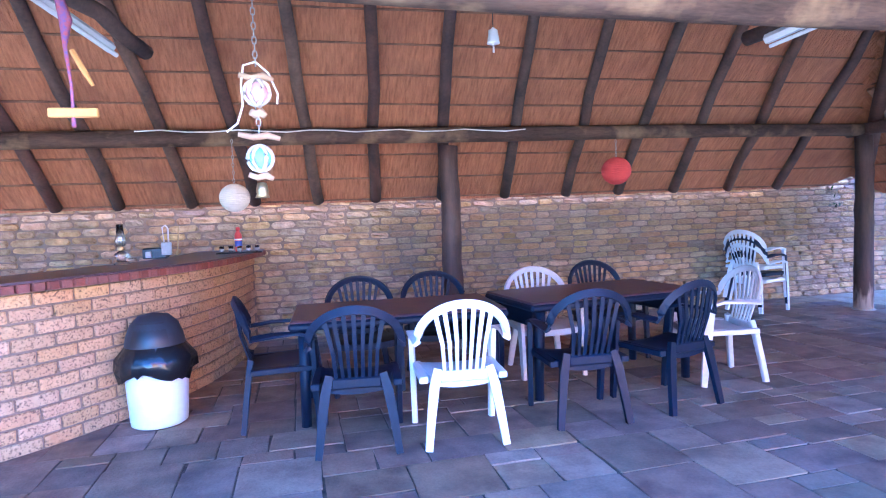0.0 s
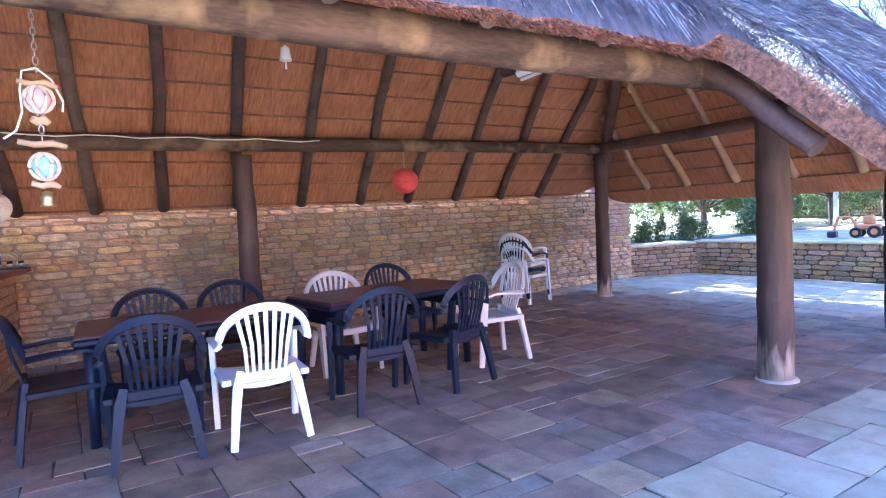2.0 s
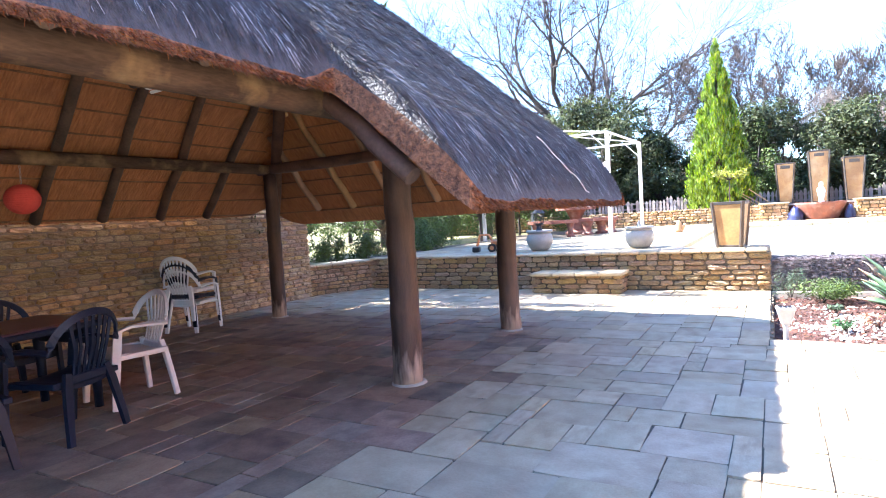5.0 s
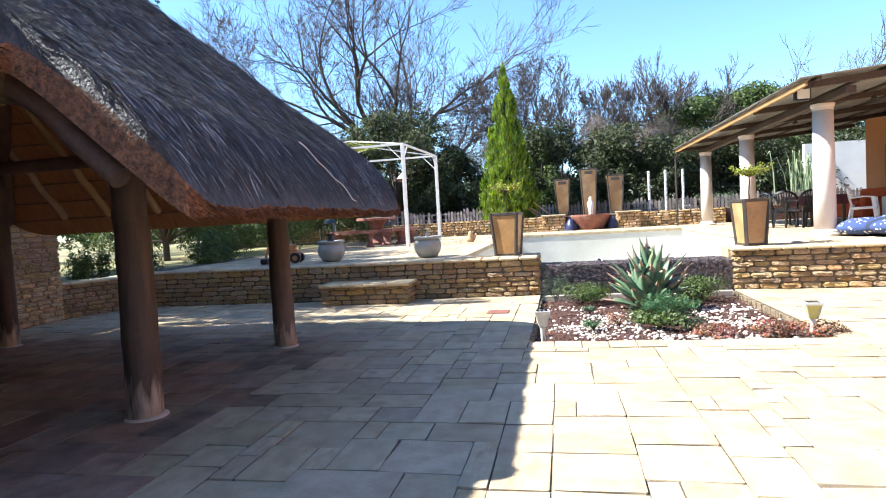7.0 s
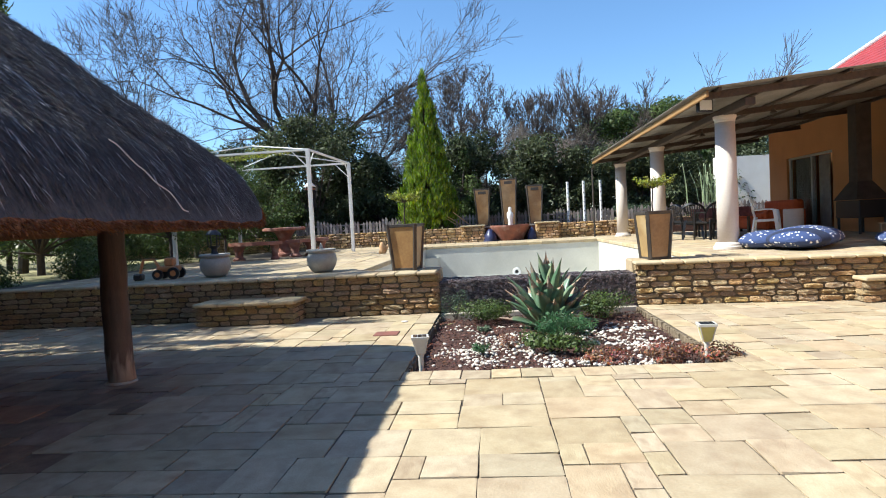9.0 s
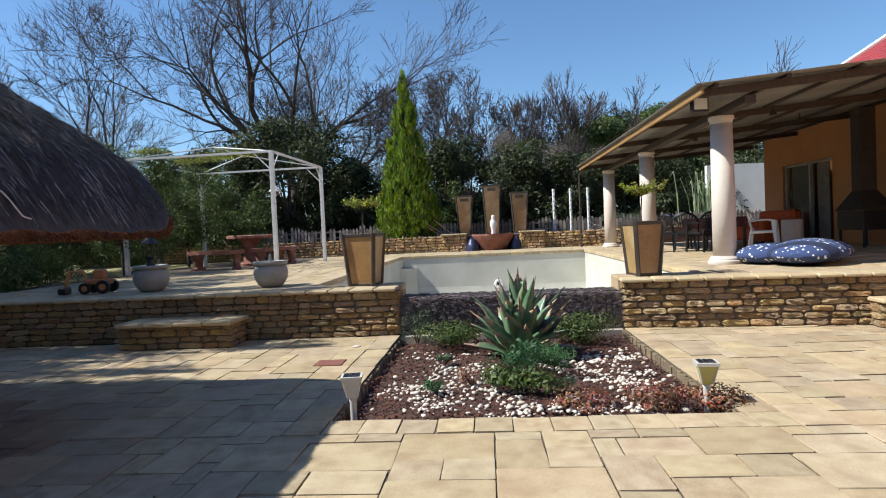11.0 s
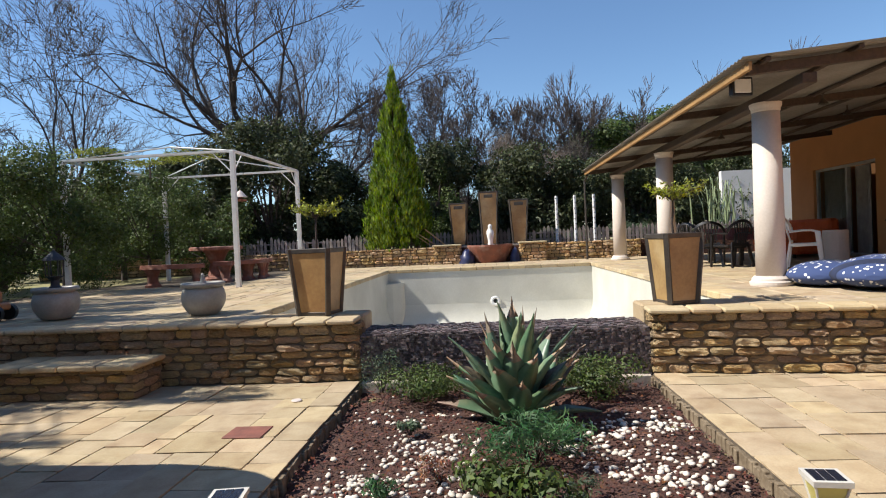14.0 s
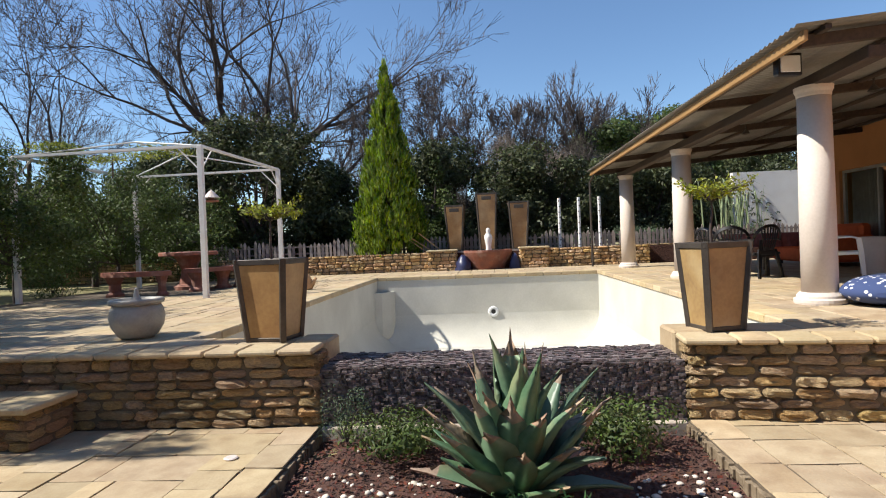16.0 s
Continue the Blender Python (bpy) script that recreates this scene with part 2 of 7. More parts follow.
def worn_foot(mt, height, colour):
    """Pale scuffed wear round the foot of a post, with a ragged upper limit."""
    nt = mt.node_tree
    bs = nt.nodes["Principled BSDF"]
    src = bs.inputs["Base Color"].links[0].from_socket
    tc, sp, nz = nt.nodes.new("ShaderNodeTexCoord"), nt.nodes.new("ShaderNodeSeparateXYZ"), nt.nodes.new("ShaderNodeTexNoise")
    mp = nt.nodes.new("ShaderNodeMapping")
    mp.inputs["Scale"].default_value = (9, 9, 1.6)
    nz.inputs["Scale"].default_value, nz.inputs["Detail"].default_value = 2.0, 5
    ad, mr, mx = nt.nodes.new("ShaderNodeMath"), nt.nodes.new("ShaderNodeMapRange"), nt.nodes.new("ShaderNodeMixRGB")
    ad.operation = "MULTIPLY_ADD"
    ad.inputs[1].default_value = 0.9
    nt.links.new(tc.outputs["Object"], sp.inputs[0])
    nt.links.new(tc.outputs["Object"], mp.inputs[0])
    nt.links.new(mp.outputs[0], nz.inputs["Vector"])
    nt.links.new(nz.outputs[0], ad.inputs[0])
    nt.links.new(sp.outputs[2], ad.inputs[2])
    mr.inputs["From Min"].default_value, mr.inputs["From Max"].default_value = height + 0.28, height + 0.52
    mr.inputs["To Min"].default_value, mr.inputs["To Max"].default_value = 0.85, 0.0
    nt.links.new(ad.outputs[0], mr.inputs["Value"])
    mx.inputs[2].default_value = (*colour, 1)
    nt.links.new(mr.outputs[0], mx.inputs[0])
    nt.links.new(src, mx.inputs[1])
    nt.links.new(mx.outputs[0], bs.inputs["Base Color"])


worn_foot(M_POLE, 0.22, (0.42, 0.31, 0.23))
M_POLEFOOT = material("worn_pole_foot", (0.40, 0.29, 0.20), (0.16, 0.10, 0.07), 0.85, 5, 40, 0.5, stretch=(5, 5, 0.7))
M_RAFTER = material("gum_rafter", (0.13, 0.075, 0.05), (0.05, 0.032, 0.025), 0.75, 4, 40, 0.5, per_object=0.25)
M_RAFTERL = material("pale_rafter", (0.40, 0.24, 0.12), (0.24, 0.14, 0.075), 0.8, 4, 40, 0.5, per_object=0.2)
M_BEAM = material("peeled_beam", (0.115, 0.072, 0.048), (0.04, 0.026, 0.02), 0.85, 3, 30, 0.7, stretch=(0.6, 3, 3), stain=(0.46, 0.31, 0.15), stain_scale=3.4, stain_amount=0.55, spec=0.2)
M_CUT = material("cut_wood_end", (0.55, 0.33, 0.16), None, 0.8, 8, 50, 0.3)
M_THATCHIN = material("thatch_inside", (0.50, 0.22, 0.085), (0.28, 0.11, 0.045), 0.85, 5, 28, 0.9, stretch=(9, 1.2, 1.2), stain=(0.22, 0.09, 0.05), stain_scale=2.2, stain_amount=0.5, dist=0.03)
M_THATCHEND = material("thatch_inside_end", (0.50, 0.22, 0.085), (0.28, 0.11, 0.045), 0.85, 5, 28, 0.9, stretch=(1.2, 9, 1.2), stain=(0.22, 0.09, 0.05), stain_scale=2.2, stain_amount=0.5, dist=0.03)
M_THATCH = material("weathered_thatch", (0.085, 0.064, 0.062), (0.020, 0.015, 0.016), 0.65, 9, 55, 1.0, stretch=(2.4, 1.0, 1.0), per_island=0.4, dist=0.05)
# pale straw: the glint of sun and sky put into its colour
M_STRAW = material("bleached_straw", (0.42, 0.39, 0.38), (0.20, 0.175, 0.17), 0.35, 6, 26, 0.3, per_island=0.5)
M_THATCHCUT = material("thatch_cut_edge", (0.26, 0.088, 0.024), (0.06, 0.02, 0.009), 0.9, 30, 90, 1.0, per_island=0.3, dist=0.02)
M_LATH = material("lath", (0.26, 0.14, 0.07), (0.12, 0.06, 0.035), 0.8, 6, 40, 0.4)
M_PLASTER = material("pool_plaster", (0.60, 0.58, 0.51), (0.49, 0.47, 0.41), 0.75, 1.2, 30, 0.2, stain=(0.40, 0.39, 0.34), stain_scale=0.8, stain_amount=0.5)
M_MOSAIC = material("slate_mosaic", (0.21, 0.165, 0.155), (0.06, 0.046, 0.046), 0.5, 14, 60, 0.6, per_island=0.6)
M_SOIL = material("red_bark_mulch", (0.105, 0.044, 0.03), (0.04, 0.019, 0.014), 0.95, 22, 90, 1.0, dist=0.03)
M_GROUND = material("dry_winter_lawn", (0.36, 0.29, 0.15), (0.19, 0.18, 0.07), 0.95, 0.7, 20, 0.6, stain=(0.12, 0.16, 0.04), stain_scale=0.35, stain_amount=0.7, dist=0.03)
M_WHITE = material("white_plastic", (0.80, 0.80, 0.80), (0.70, 0.69, 0.68), 0.42, 3, 30, 0.08)
M_CREAM = material("aged_cream_plastic", (0.66, 0.58, 0.53), (0.55, 0.47, 0.43), 0.5, 3, 30, 0.1)
M_BLUE = material("dark_blue_plastic", (0.008, 0.013, 0.030), (0.005, 0.008, 0.018), 0.5, 3, 30, 0.08, spec=0.28)
M_BLACK = material("black_plastic", (0.014, 0.013, 0.014), None, 0.4, 3, 30, 0.1)
M_COLUMN = material("cast_column", (0.66, 0.58, 0.51), (0.55, 0.47, 0.40), 0.8, 2, 40, 0.25)
M_ORANGE = material("orange_render", (0.62, 0.30, 0.12), (0.52, 0.25, 0.10), 0.85, 1.5, 60, 0.3)
M_WHITEWALL = material("white_render", (0.78, 0.76, 0.72), (0.66, 0.63, 0.58), 0.85, 1.0, 40, 0.3)
M_STEELW = material("white_painted_steel", (0.78, 0.77, 0.75), (0.62, 0.60, 0.57), 0.5, 4, 50, 0.15, stain=(0.35, 0.22, 0.14), stain_scale=4.0, stain_amount=0.25)
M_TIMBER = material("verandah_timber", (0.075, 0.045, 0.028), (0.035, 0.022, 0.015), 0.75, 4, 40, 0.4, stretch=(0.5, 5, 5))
# the sun on the fascia is put into this lighter, more orange timber
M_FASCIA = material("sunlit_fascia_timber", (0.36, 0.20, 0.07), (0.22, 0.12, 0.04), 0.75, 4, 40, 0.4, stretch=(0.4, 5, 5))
M_SHEET = material("corrugated_sheet", (0.27, 0.255, 0.23), (0.17, 0.155, 0.135), 0.6, 2, 30, 0.15, metal=0.0)
M_REDROOF = material("red_roof_tile", (0.34, 0.035, 0.035), (0.22, 0.028, 0.028), 0.6, 4, 40, 0.3)


# ---- ground ----
DECK = 0.635
rng = random.Random(5)
g = Mesh()
gx, gy = [-400, 9.6, 11.75, 12.1, 21.1, 400], [-400, -5.4, 0.02, 5.9, 6.75, 400]
for i in range(5):
    for j in range(5):
        x0, x1, y0, y1 = gx[i], gx[i + 1], gy[j], gy[j + 1]
        if i == 3 and j == 1:
            continue
        up = i >= 3 or j == 4 or (i == 2 and j >= 2)
        z = 0.585 if up else -0.14
        g.add([(x0, y0, z), (x1, y0, z), (x1, y1, z), (x0, y1, z)], [(0, 1, 2, 3)])
thing("ground", "dry winter lawn and bare earth round the terraces", "ground", mesh=g, material=M_GROUND, kind="structure")


# ---- patio: joints, then slabs at the end of the file ----
pb = Mesh()
for x0, x1, y0, y1 in ((-7, 7.93, -12, 6.6), (7.93, 11.6, -12, -4.25), (7.93, 11.6, -1.35, 6.6)):
    pb.box(x0, y0, -0.13, x1, y1, -0.010)
patio = thing("pavement_patio", "sandstone-coloured slab patio in random courses", "paving", mesh=pb, material=M_JOINT, kind="structure")
PATIO_RECTS = []


def ashlar(x0, x1, y0, y1, rnd, cell=0.152):
    """Random slabs of mixed sizes laid on a small module, with no joint running through."""
    nx, ny = max(1, round((x1 - x0) / cell)), max(1, round((y1 - y0) / cell))
    sx, sy = (x1 - x0) / nx, (y1 - y0) / ny
    taken = np.zeros((nx, ny), bool)
    out = []
    for i in range(nx):
        for j in range(ny):
            if taken[i, j]:
                continue
            sizes = [(3, 3), (3, 2), (2, 3), (2, 2), (3, 4), (2, 2), (3, 3)]
            rnd.shuffle(sizes)
            for w, h in sizes + [(2, 1), (1, 2), (1, 1)]:
                if i + w <= nx and j + h <= ny and not taken[i:i + w, j:j + h].any():
                    break
            taken[i:i + w, j:j + h] = True
            out.append((x0 + i * sx, x0 + (i + w) * sx, y0 + j * sy, y0 + (j + h) * sy))
    return out


for k, rect in enumerate(((-6.8, 7.63, -11.8, 6.42), (7.63, 11.42, -11.8, -4.52), (7.63, 11.42, -1.08, 6.42))):
    PATIO_RECTS += ashlar(*rect, random.Random(11 + k))
for k in range(13):
    PATIO_RECTS.append((7.63, 7.93, -4.52 + k * 0.2646, -4.52 + (k + 1) * 0.2646))
for k in range(8):
    for ya in (-4.52, -1.35):
        PATIO_RECTS.append((7.93 + k * 0.4363, 7.93 + (k + 1) * 0.4363, ya, ya + 0.27))

# ---- sandstone walls ----
def rough_stone(seed):
    """A split stone: a box of unit size with rounded, broken edges and an uneven face."""
    r2 = random.Random(seed)
    q, idx = Mesh(), {}
    NX, NY, NZ = 5, 2, 3
    off = Vector((seed * 3.1, seed * 1.7, 0))
    for i in range(NX + 1):
        for j in range(NY + 1):
            for k in range(NZ + 1):
                if 0 < i < NX and 0 < j < NY and 0 < k < NZ:
                    continue
                u = Vector((2 * i / NX - 1, 2 * j / NY - 1, 2 * k / NZ - 1))
                p = Vector([math.copysign(abs(c) ** 0.9, c) for c in u])
                corner = sum(abs(c) ** 6 for c in u)
                p *= 1 - 0.085 * max(0.0, corner - 1)
                p.x *= 1 - 0.05 * abs(u.z) ** 3
                p += 0.19 * Vector((noise.noise(u * 1.4 + off) * 0.5, noise.noise(u * 1.7 + off + Vector((9, 0, 0))) * 2.6, noise.noise(u * 1.5 + off + Vector((0, 9, 0))) * 1.2))
                idx[i, j, k] = len(q.v)
                q.v.append(tuple(p * 0.5))
    def quad(a, b, c, d):
        q.f.append((idx[a], idx[b], idx[c], idx[d]))
    for i in range(NX):
        for j in range(NY):
            quad((i, j, 0), (i, j + 1, 0), (i + 1, j + 1, 0), (i + 1, j, 0))
            quad((i, j, NZ), (i + 1, j, NZ), (i + 1, j + 1, NZ), (i, j + 1, NZ))
        for k in range(NZ):
            quad((i, 0, k), (i + 1, 0, k), (i + 1, 0, k + 1), (i, 0, k + 1))
            quad((i, NY, k), (i, NY, k + 1), (i + 1, NY, k + 1), (i + 1, NY, k))
    for j in range(NY):
        for k in range(NZ):
            quad((0, j, k), (0, j, k + 1), (0, j + 1, k + 1), (0, j + 1, k))
            quad((NX, j, k), (NX, j + 1, k), (NX, j + 1, k + 1), (NX, j, k + 1))
    return q.data("stone", M_STONE)


STONES = [rough_stone(100 + k) for k in range(14)]


def stone_courses(length, height, rnd, course=(0.07, 0.095), run=(0.16, 0.34)):
    out, z = [], 0.0
    while z < height - 0.02:
        h = rnd.uniform(*course)
        if z + h > height - 0.045:
            h = height - z
        x = -rnd.uniform(0, 0.15)
        while x < length:
            w = rnd.uniform(*run)
            a, b = max(x, 0), min(x + w, length)
            if b - a > 0.05:
                out.append((a, b, z, z + h))
            x += w
        z += h
    return out


def stone_wall(name, label, a, b, height, thick, rnd, z0=0.0, limit=300, near=None, both=False, course=(0.07, 0.095), ends=True, rough=0.02, mortar=None):
    """A dry-looking wall from a to b (plan), its face to the left of that direction."""
    a, b = Vector((*a, 0)), Vector((*b, 0))
    d = (b - a).normalized()
    length = (b - a).length
    n = Vector((-d.y, d.x, 0))
    m = Matrix(((d.x, n.x, 0, a.x), (d.y, n.y, 0, a.y), (0, 0, 1, z0), (0, 0, 0, 1)))
    core = Mesh().box(0.012, -thick, -0.12, length - 0.012, -0.03, height - 0.006, m)
    wall = thing(name, label, "wall", mesh=core, material=mortar or M_MORTAR, kind="structure")
    rest = Mesh()
    count = 0
    items = [(x0, x1, za, zb, 0) for x0, x1, za, zb in stone_courses(length, height, rnd, course)]
    if ends:
        for e in (1, 2):
            items += [(x0, x1, za, zb, e) for x0, x1, za, zb in stone_courses(thick, height, rnd, course)]
    for x0, x1, za, zb, side in items:
        w, h = x1 - x0 - 0.012, zb - za - 0.013
        deep = 0.11 + rnd.uniform(-rough, rough)
        if side == 0:
            loc = Matrix.Translation(((x0 + x1) / 2, -0.05 + rnd.uniform(-rough, rough), (za + zb) / 2))
        elif side == 1:
            loc = Matrix.Translation((0.05 - 0.0, -(x0 + x1) / 2, (za + zb) / 2)) @ pose(0, 0, 0, 0, 0, 90)
        else:
            loc = Matrix.Translation((length - 0.05, -(x0 + x1) / 2, (za + zb) / 2)) @ pose(0, 0, 0, 0, 0, -90)
        mm = m @ loc @ pose(0, 0, 0, rnd.uniform(-5, 5), rnd.uniform(-2.5, 2.5), rnd.uniform(-3, 3)) @ Matrix.Diagonal((w, deep, h, 1))
        centre = mm.translation
        me = rnd.choice(STONES)
        if count < limit and (near is None or near(centre)):
            part("stone", me, None, wall, m=mm)
            count += 1
        else:
            rest.add([mm @ v.co for v in me.vertices], [tuple(p.vertices) for p in me.polygons])
    if rest.v:
        tagged(part("stonework", rest, M_STONES, wall), kind="stuff")
    return wall


def coping(parent, a, b, depth, z, rnd, over=0.05, t=0.05, run=(0.28, 0.36)):
    """Round-nosed capping stones laid along a wall from a to b; they reach depth behind its face."""
    a, b = Vector((*a, 0)), Vector((*b, 0))
    d = (b - a).normalized()
    n = Vector((-d.y, d.x, 0))
    length, x = (b - a).length, 0.0
    while x < length - 0.02:
        w = rnd.uniform(*run)
        if x + w > length - 0.12:
            w = length - x
        m = Matrix(((d.x, n.x, 0, a.x), (d.y, n.y, 0, a.y), (0, 0, 1, z), (0, 0, 0, 1)))
        q = Mesh().cbox(x + 0.004, -depth, -t, x + w - 0.004, over + rnd.uniform(-0.006, 0.006), rnd.uniform(-0.003, 0.003), 0.016, m)
        part("coping_stone", fix_normals(q.data("coping_stone", M_STONEC)), None, parent)
        x += w


# low terrace walls: their faces look towards -x
wl = stone_wall("wall_terrace_left", "low dry-stone sandstone terrace wall", (11.42, -1.36), (11.42, 5.95), DECK - 0.05, 0.3, random.Random(21), limit=300)
coping(wl, (11.42, -1.33), (11.42, 5.95), 0.30, DECK, random.Random(3))
wr = stone_wall("wall_terrace_right", "low dry-stone sandstone terrace wall", (10.6, -12.0), (11.42, -4.25), DECK - 0.05, 0.3, random.Random(22), limit=300, near=lambda c: c.y > -9)
coping(wr, (10.6, -12.0), (11.42, -4.22), 0.30, DECK, random.Random(4))
wd = stone_wall("wall_garden_side", "low sandstone garden wall beside the patio", (11.48, 5.9), (10.1, 6.5), 0.55, 0.3, random.Random(23), ends=False)
coping(wd, (11.48, 5.9), (10.1, 6.5), 0.3, 0.60, random.Random(6))
# tall back wall of the shelter, its face to -y
wb = stone_wall("wall_back", "tall sandstone wall behind the thatched shelter", (10.15, 6.42), (-5.2, 6.42), 1.92, 0.3, random.Random(24), limit=300,
                near=lambda c: 2.2 < c.x < 10.2 and 0.75 < c.z, course=(0.065, 0.09), rough=0.008, mortar=M_BRICKJOINT)
# stone step benches
bl = stone_wall("stone_step_left", "low sandstone step block against the terrace wall", (10.9, 0.72), (10.9, 2.2), 0.29, 0.5, random.Random(25))
for k in range(4):
    q = Mesh().cbox(10.84, 0.68 + k * 0.385, 0.29, 11.42, 0.68 + (k + 1) * 0.385 - 0.008, 0.345, 0.014)
    part("coping_stone", fix_normals(q.data("coping_stone", M_STONEC)), None, bl)
br = stone_wall("stone_step_right", "low sandstone step block against the terrace wall", (10.72, -8.9), (10.90, -7.05), 0.29, 0.3, random.Random(26))
for k in range(4):
    q = Mesh().cbox(10.66 + 0.045 * k, -8.94 + k * 0.48, 0.29, 10.98 + 0.045 * k, -8.94 + (k + 1) * 0.48 - 0.008, 0.345, 0.014)
    part("coping_stone", fix_normals(q.data("coping_stone", M_STONEC)), None, br)
# far terrace wall behind the pool
for nm, a, b in (("wall_far_left", (23.85, -1.03), (23.85, 12)), ("wall_far_right", (23.85, -7.3), (23.85, -4.42)), ("wall_far_end", (24.3, -14), (24.3, -7.3))):
    stone_wall(nm, "low sandstone wall at the end of the pool terrace", a, b, 0.55, 0.3, random.Random(31 + len(nm)), z0=0.62, limit=0, course=(0.08, 0.11))
for nm, a, b in (("stone_pier", (23.6, -1.85), (23.6, -1.03)), ("stone_pier", (23.6, -4.44), (23.6, -3.66))):
    w = stone_wall(nm, "square sandstone pier beside the fountain basin", a, b, 0.56, 0.6, random.Random(37), z0=0.62, limit=0, course=(0.08, 0.11))
    part("cap", fix_normals(Mesh().cbox(23.55, a[1] - 0.03, 1.18, 24.22, b[1] + 0.03, 1.23, 0.012).data("cap", M_STONEC)), None, w)

# ---- thatched shelter ----
RIDGE_Y, X_END, X_LEFT = 3.25, 9.05, -4.5


def under(x, y):
    """Height of the thatch's underside."""
    return 1.40 + min(0.93 * (y - 0.1), 0.18 + 0.93 * (6.2 - y), 1.1 * (X_END - x), 1.1 * (x - X_LEFT))


def front_edge(x):
    k = min(1.0, max(0.0, (x - 4.33) / 0.16))
    k = k * k * (3 - 2 * k)
    y = 0.93 * (1 - k) + 0.1 * k
    if x > 8.3:
        y = 0.1 + 0.75 - math.sqrt(max(0.0, 0.75 ** 2 - (x - 8.3) ** 2))
    return y


def back_edge(x):
    y = 6.2
    if x > 8.3:
        y = 6.2 - 0.75 + math.sqrt(max(0.0, 0.75 ** 2 - (x - 8.3) ** 2))
    return y


def over(x, y):
    """Height of the thatch's weathered top."""
    e = [0.93 * (y - 0.1), 0.18 + 0.93 * (6.2 - y), 1.1 * (X_END - x), 1.1 * (x - X_LEFT)]
    soft = -0.11 * math.log(sum(math.exp(-v / 0.11) for v in e))
    edge = min(max(0.0, y - front_edge(x)), max(0.0, X_END - x), 0.35) / 0.35
    lump = 0.035 * noise.noise((x * 1.3, y * 1.3, 0)) + 0.03 * noise.noise((x * 5, y * 2.0, 3)) + 0.014 * noise.noise((x * 14, y * 9, 6))
    cut = max(0.0, 1 - abs(x - 4.41) / 0.28)
    return 1.40 + soft + 0.06 + 0.15 * cut + (0.25 - 0.14 * cut) * edge ** 0.6 + lump


roof = thing("thatched_roof", "weathered grey-brown thatched roof with a reddish reed underside", "roof")
xs = sorted([X_LEFT + 12.8 * i / 106 for i in range(106)] + [4.31 + 0.0155 * i for i in range(14)]) + [8.3 + 0.75 * math.sin(math.pi / 2 * i / 30) for i in range(31)]
NS = 60
outer, inner, endin, rim = Mesh(), Mesh(), Mesh(), Mesh()
po, pu = [], []
for x in xs:
    a, b = front_edge(x), back_edge(x)
    for j in range(NS + 1):
        s = j / NS
        y = a + (b - a) * s
        po.append((x, y, over(x, y)))
        pu.append((x, y, under(x, y) + 0.01 * noise.noise((x * 6, y * 6, 7))))
fo, fi, fe = [], [], []
for i in range(150):
    for j in range(NS):
        q = (i * (NS + 1) + j, (i + 1) * (NS + 1) + j, (i + 1) * (NS + 1) + j + 1, i * (NS + 1) + j + 1)
        fo.append(q)
        cx, cy = (pu[q[0]][0] + pu[q[2]][0]) / 2, (pu[q[0]][1] + pu[q[2]][1]) / 2
        (fe if 1.1 * (X_END - cx) < min(0.93 * (cy - 0.1), 0.18 + 0.93 * (6.2 - cy)) else fi).append(q[::-1])
outer.add(po, fo)
inner.add(pu, fi)
endin.add(pu, fe)
loop = [i * (NS + 1) for i in range(151)] + [150 * (NS + 1) + j for j in range(1, NS + 1)] + [i * (NS + 1) + NS for i in range(149, -1, -1)] + [j for j in range(NS - 1, 0, -1)]
n = len(loop)
rv = []
for k in loop:
    o, u = Vector(po[k]), Vector(pu[k])
    rv += [o, o.lerp(u, 0.5) + Vector((0, 0, 0.0)), u]
rf = []
for k in range(n):
    h = (k + 1) % n
    rf += [(3 * k, 3 * k + 1, 3 * h + 1, 3 * h), (3 * k + 1, 3 * k + 2, 3 * h + 2, 3 * h + 1)]
rim.add(rv, rf)
part("thatch_top", outer, M_THATCH, roof, "weathered grey thatch", smooth=True)
part("thatch_underside", inner, M_THATCHIN, roof, "reddish-brown reed underside", smooth=True)
part("thatch_underside_end", endin, M_THATCHEND, roof, "reddish-brown reed underside", smooth=True)
part("thatch_edge", fix_normals(rim.data("thatch_edge", M_THATCHCUT)), None, roof, "trimmed reddish thatch edge")
# loose straw lying on the weathered slopes and bristling at the trimmed edge
nr = np.random.default_rng(3)
sv, pale = [], []
while len(pale) < 64000:
    x, y = nr.uniform(0.5, 9.0), nr.uniform(0.1, 3.1)
    if y < front_edge(x) + 0.02:
        continue
    end = 1.1 * (X_END - x) < 0.93 * (y - 0.1)
    dx, dy = (1.0, 0.0) if end else (0.0, -1.0)
    dx, dy = dx + nr.normal() * 0.22, dy + nr.normal() * 0.22
    L, w = nr.uniform(0.03, 0.10), nr.uniform(0.0018, 0.0045)
    x2, y2 = x + dx * L, y + dy * L
    if y2 < front_edge(min(x2, X_END)) or x2 > X_END:
        continue
    z1, z2 = over(x, y) + 0.002, over(x2, y2) + nr.uniform(0.006, 0.034)
    sv += [(x - dy * w, y + dx * w, z1), (x + dy * w, y - dx * w, z1), (x2 + dy * w * 0.5, y2 - dx * w * 0.5, z2), (x2 - dy * w * 0.5, y2 + dx * w * 0.5, z2)]
    # streaky clumps of pale straw paint the sheen on the slopes
    u, t = (y, x) if end else (x, y)
    pale.append(nr.random() < 0.06 + 0.55 * max(0.0, noise.noise((u * 2.6, t * 0.8, 5)) + 0.35 * noise.noise((u * 9, t * 2.5, 8)) - 0.05))
sv, pale = np.array(sv).reshape(-1, 4, 3), np.array(pale)
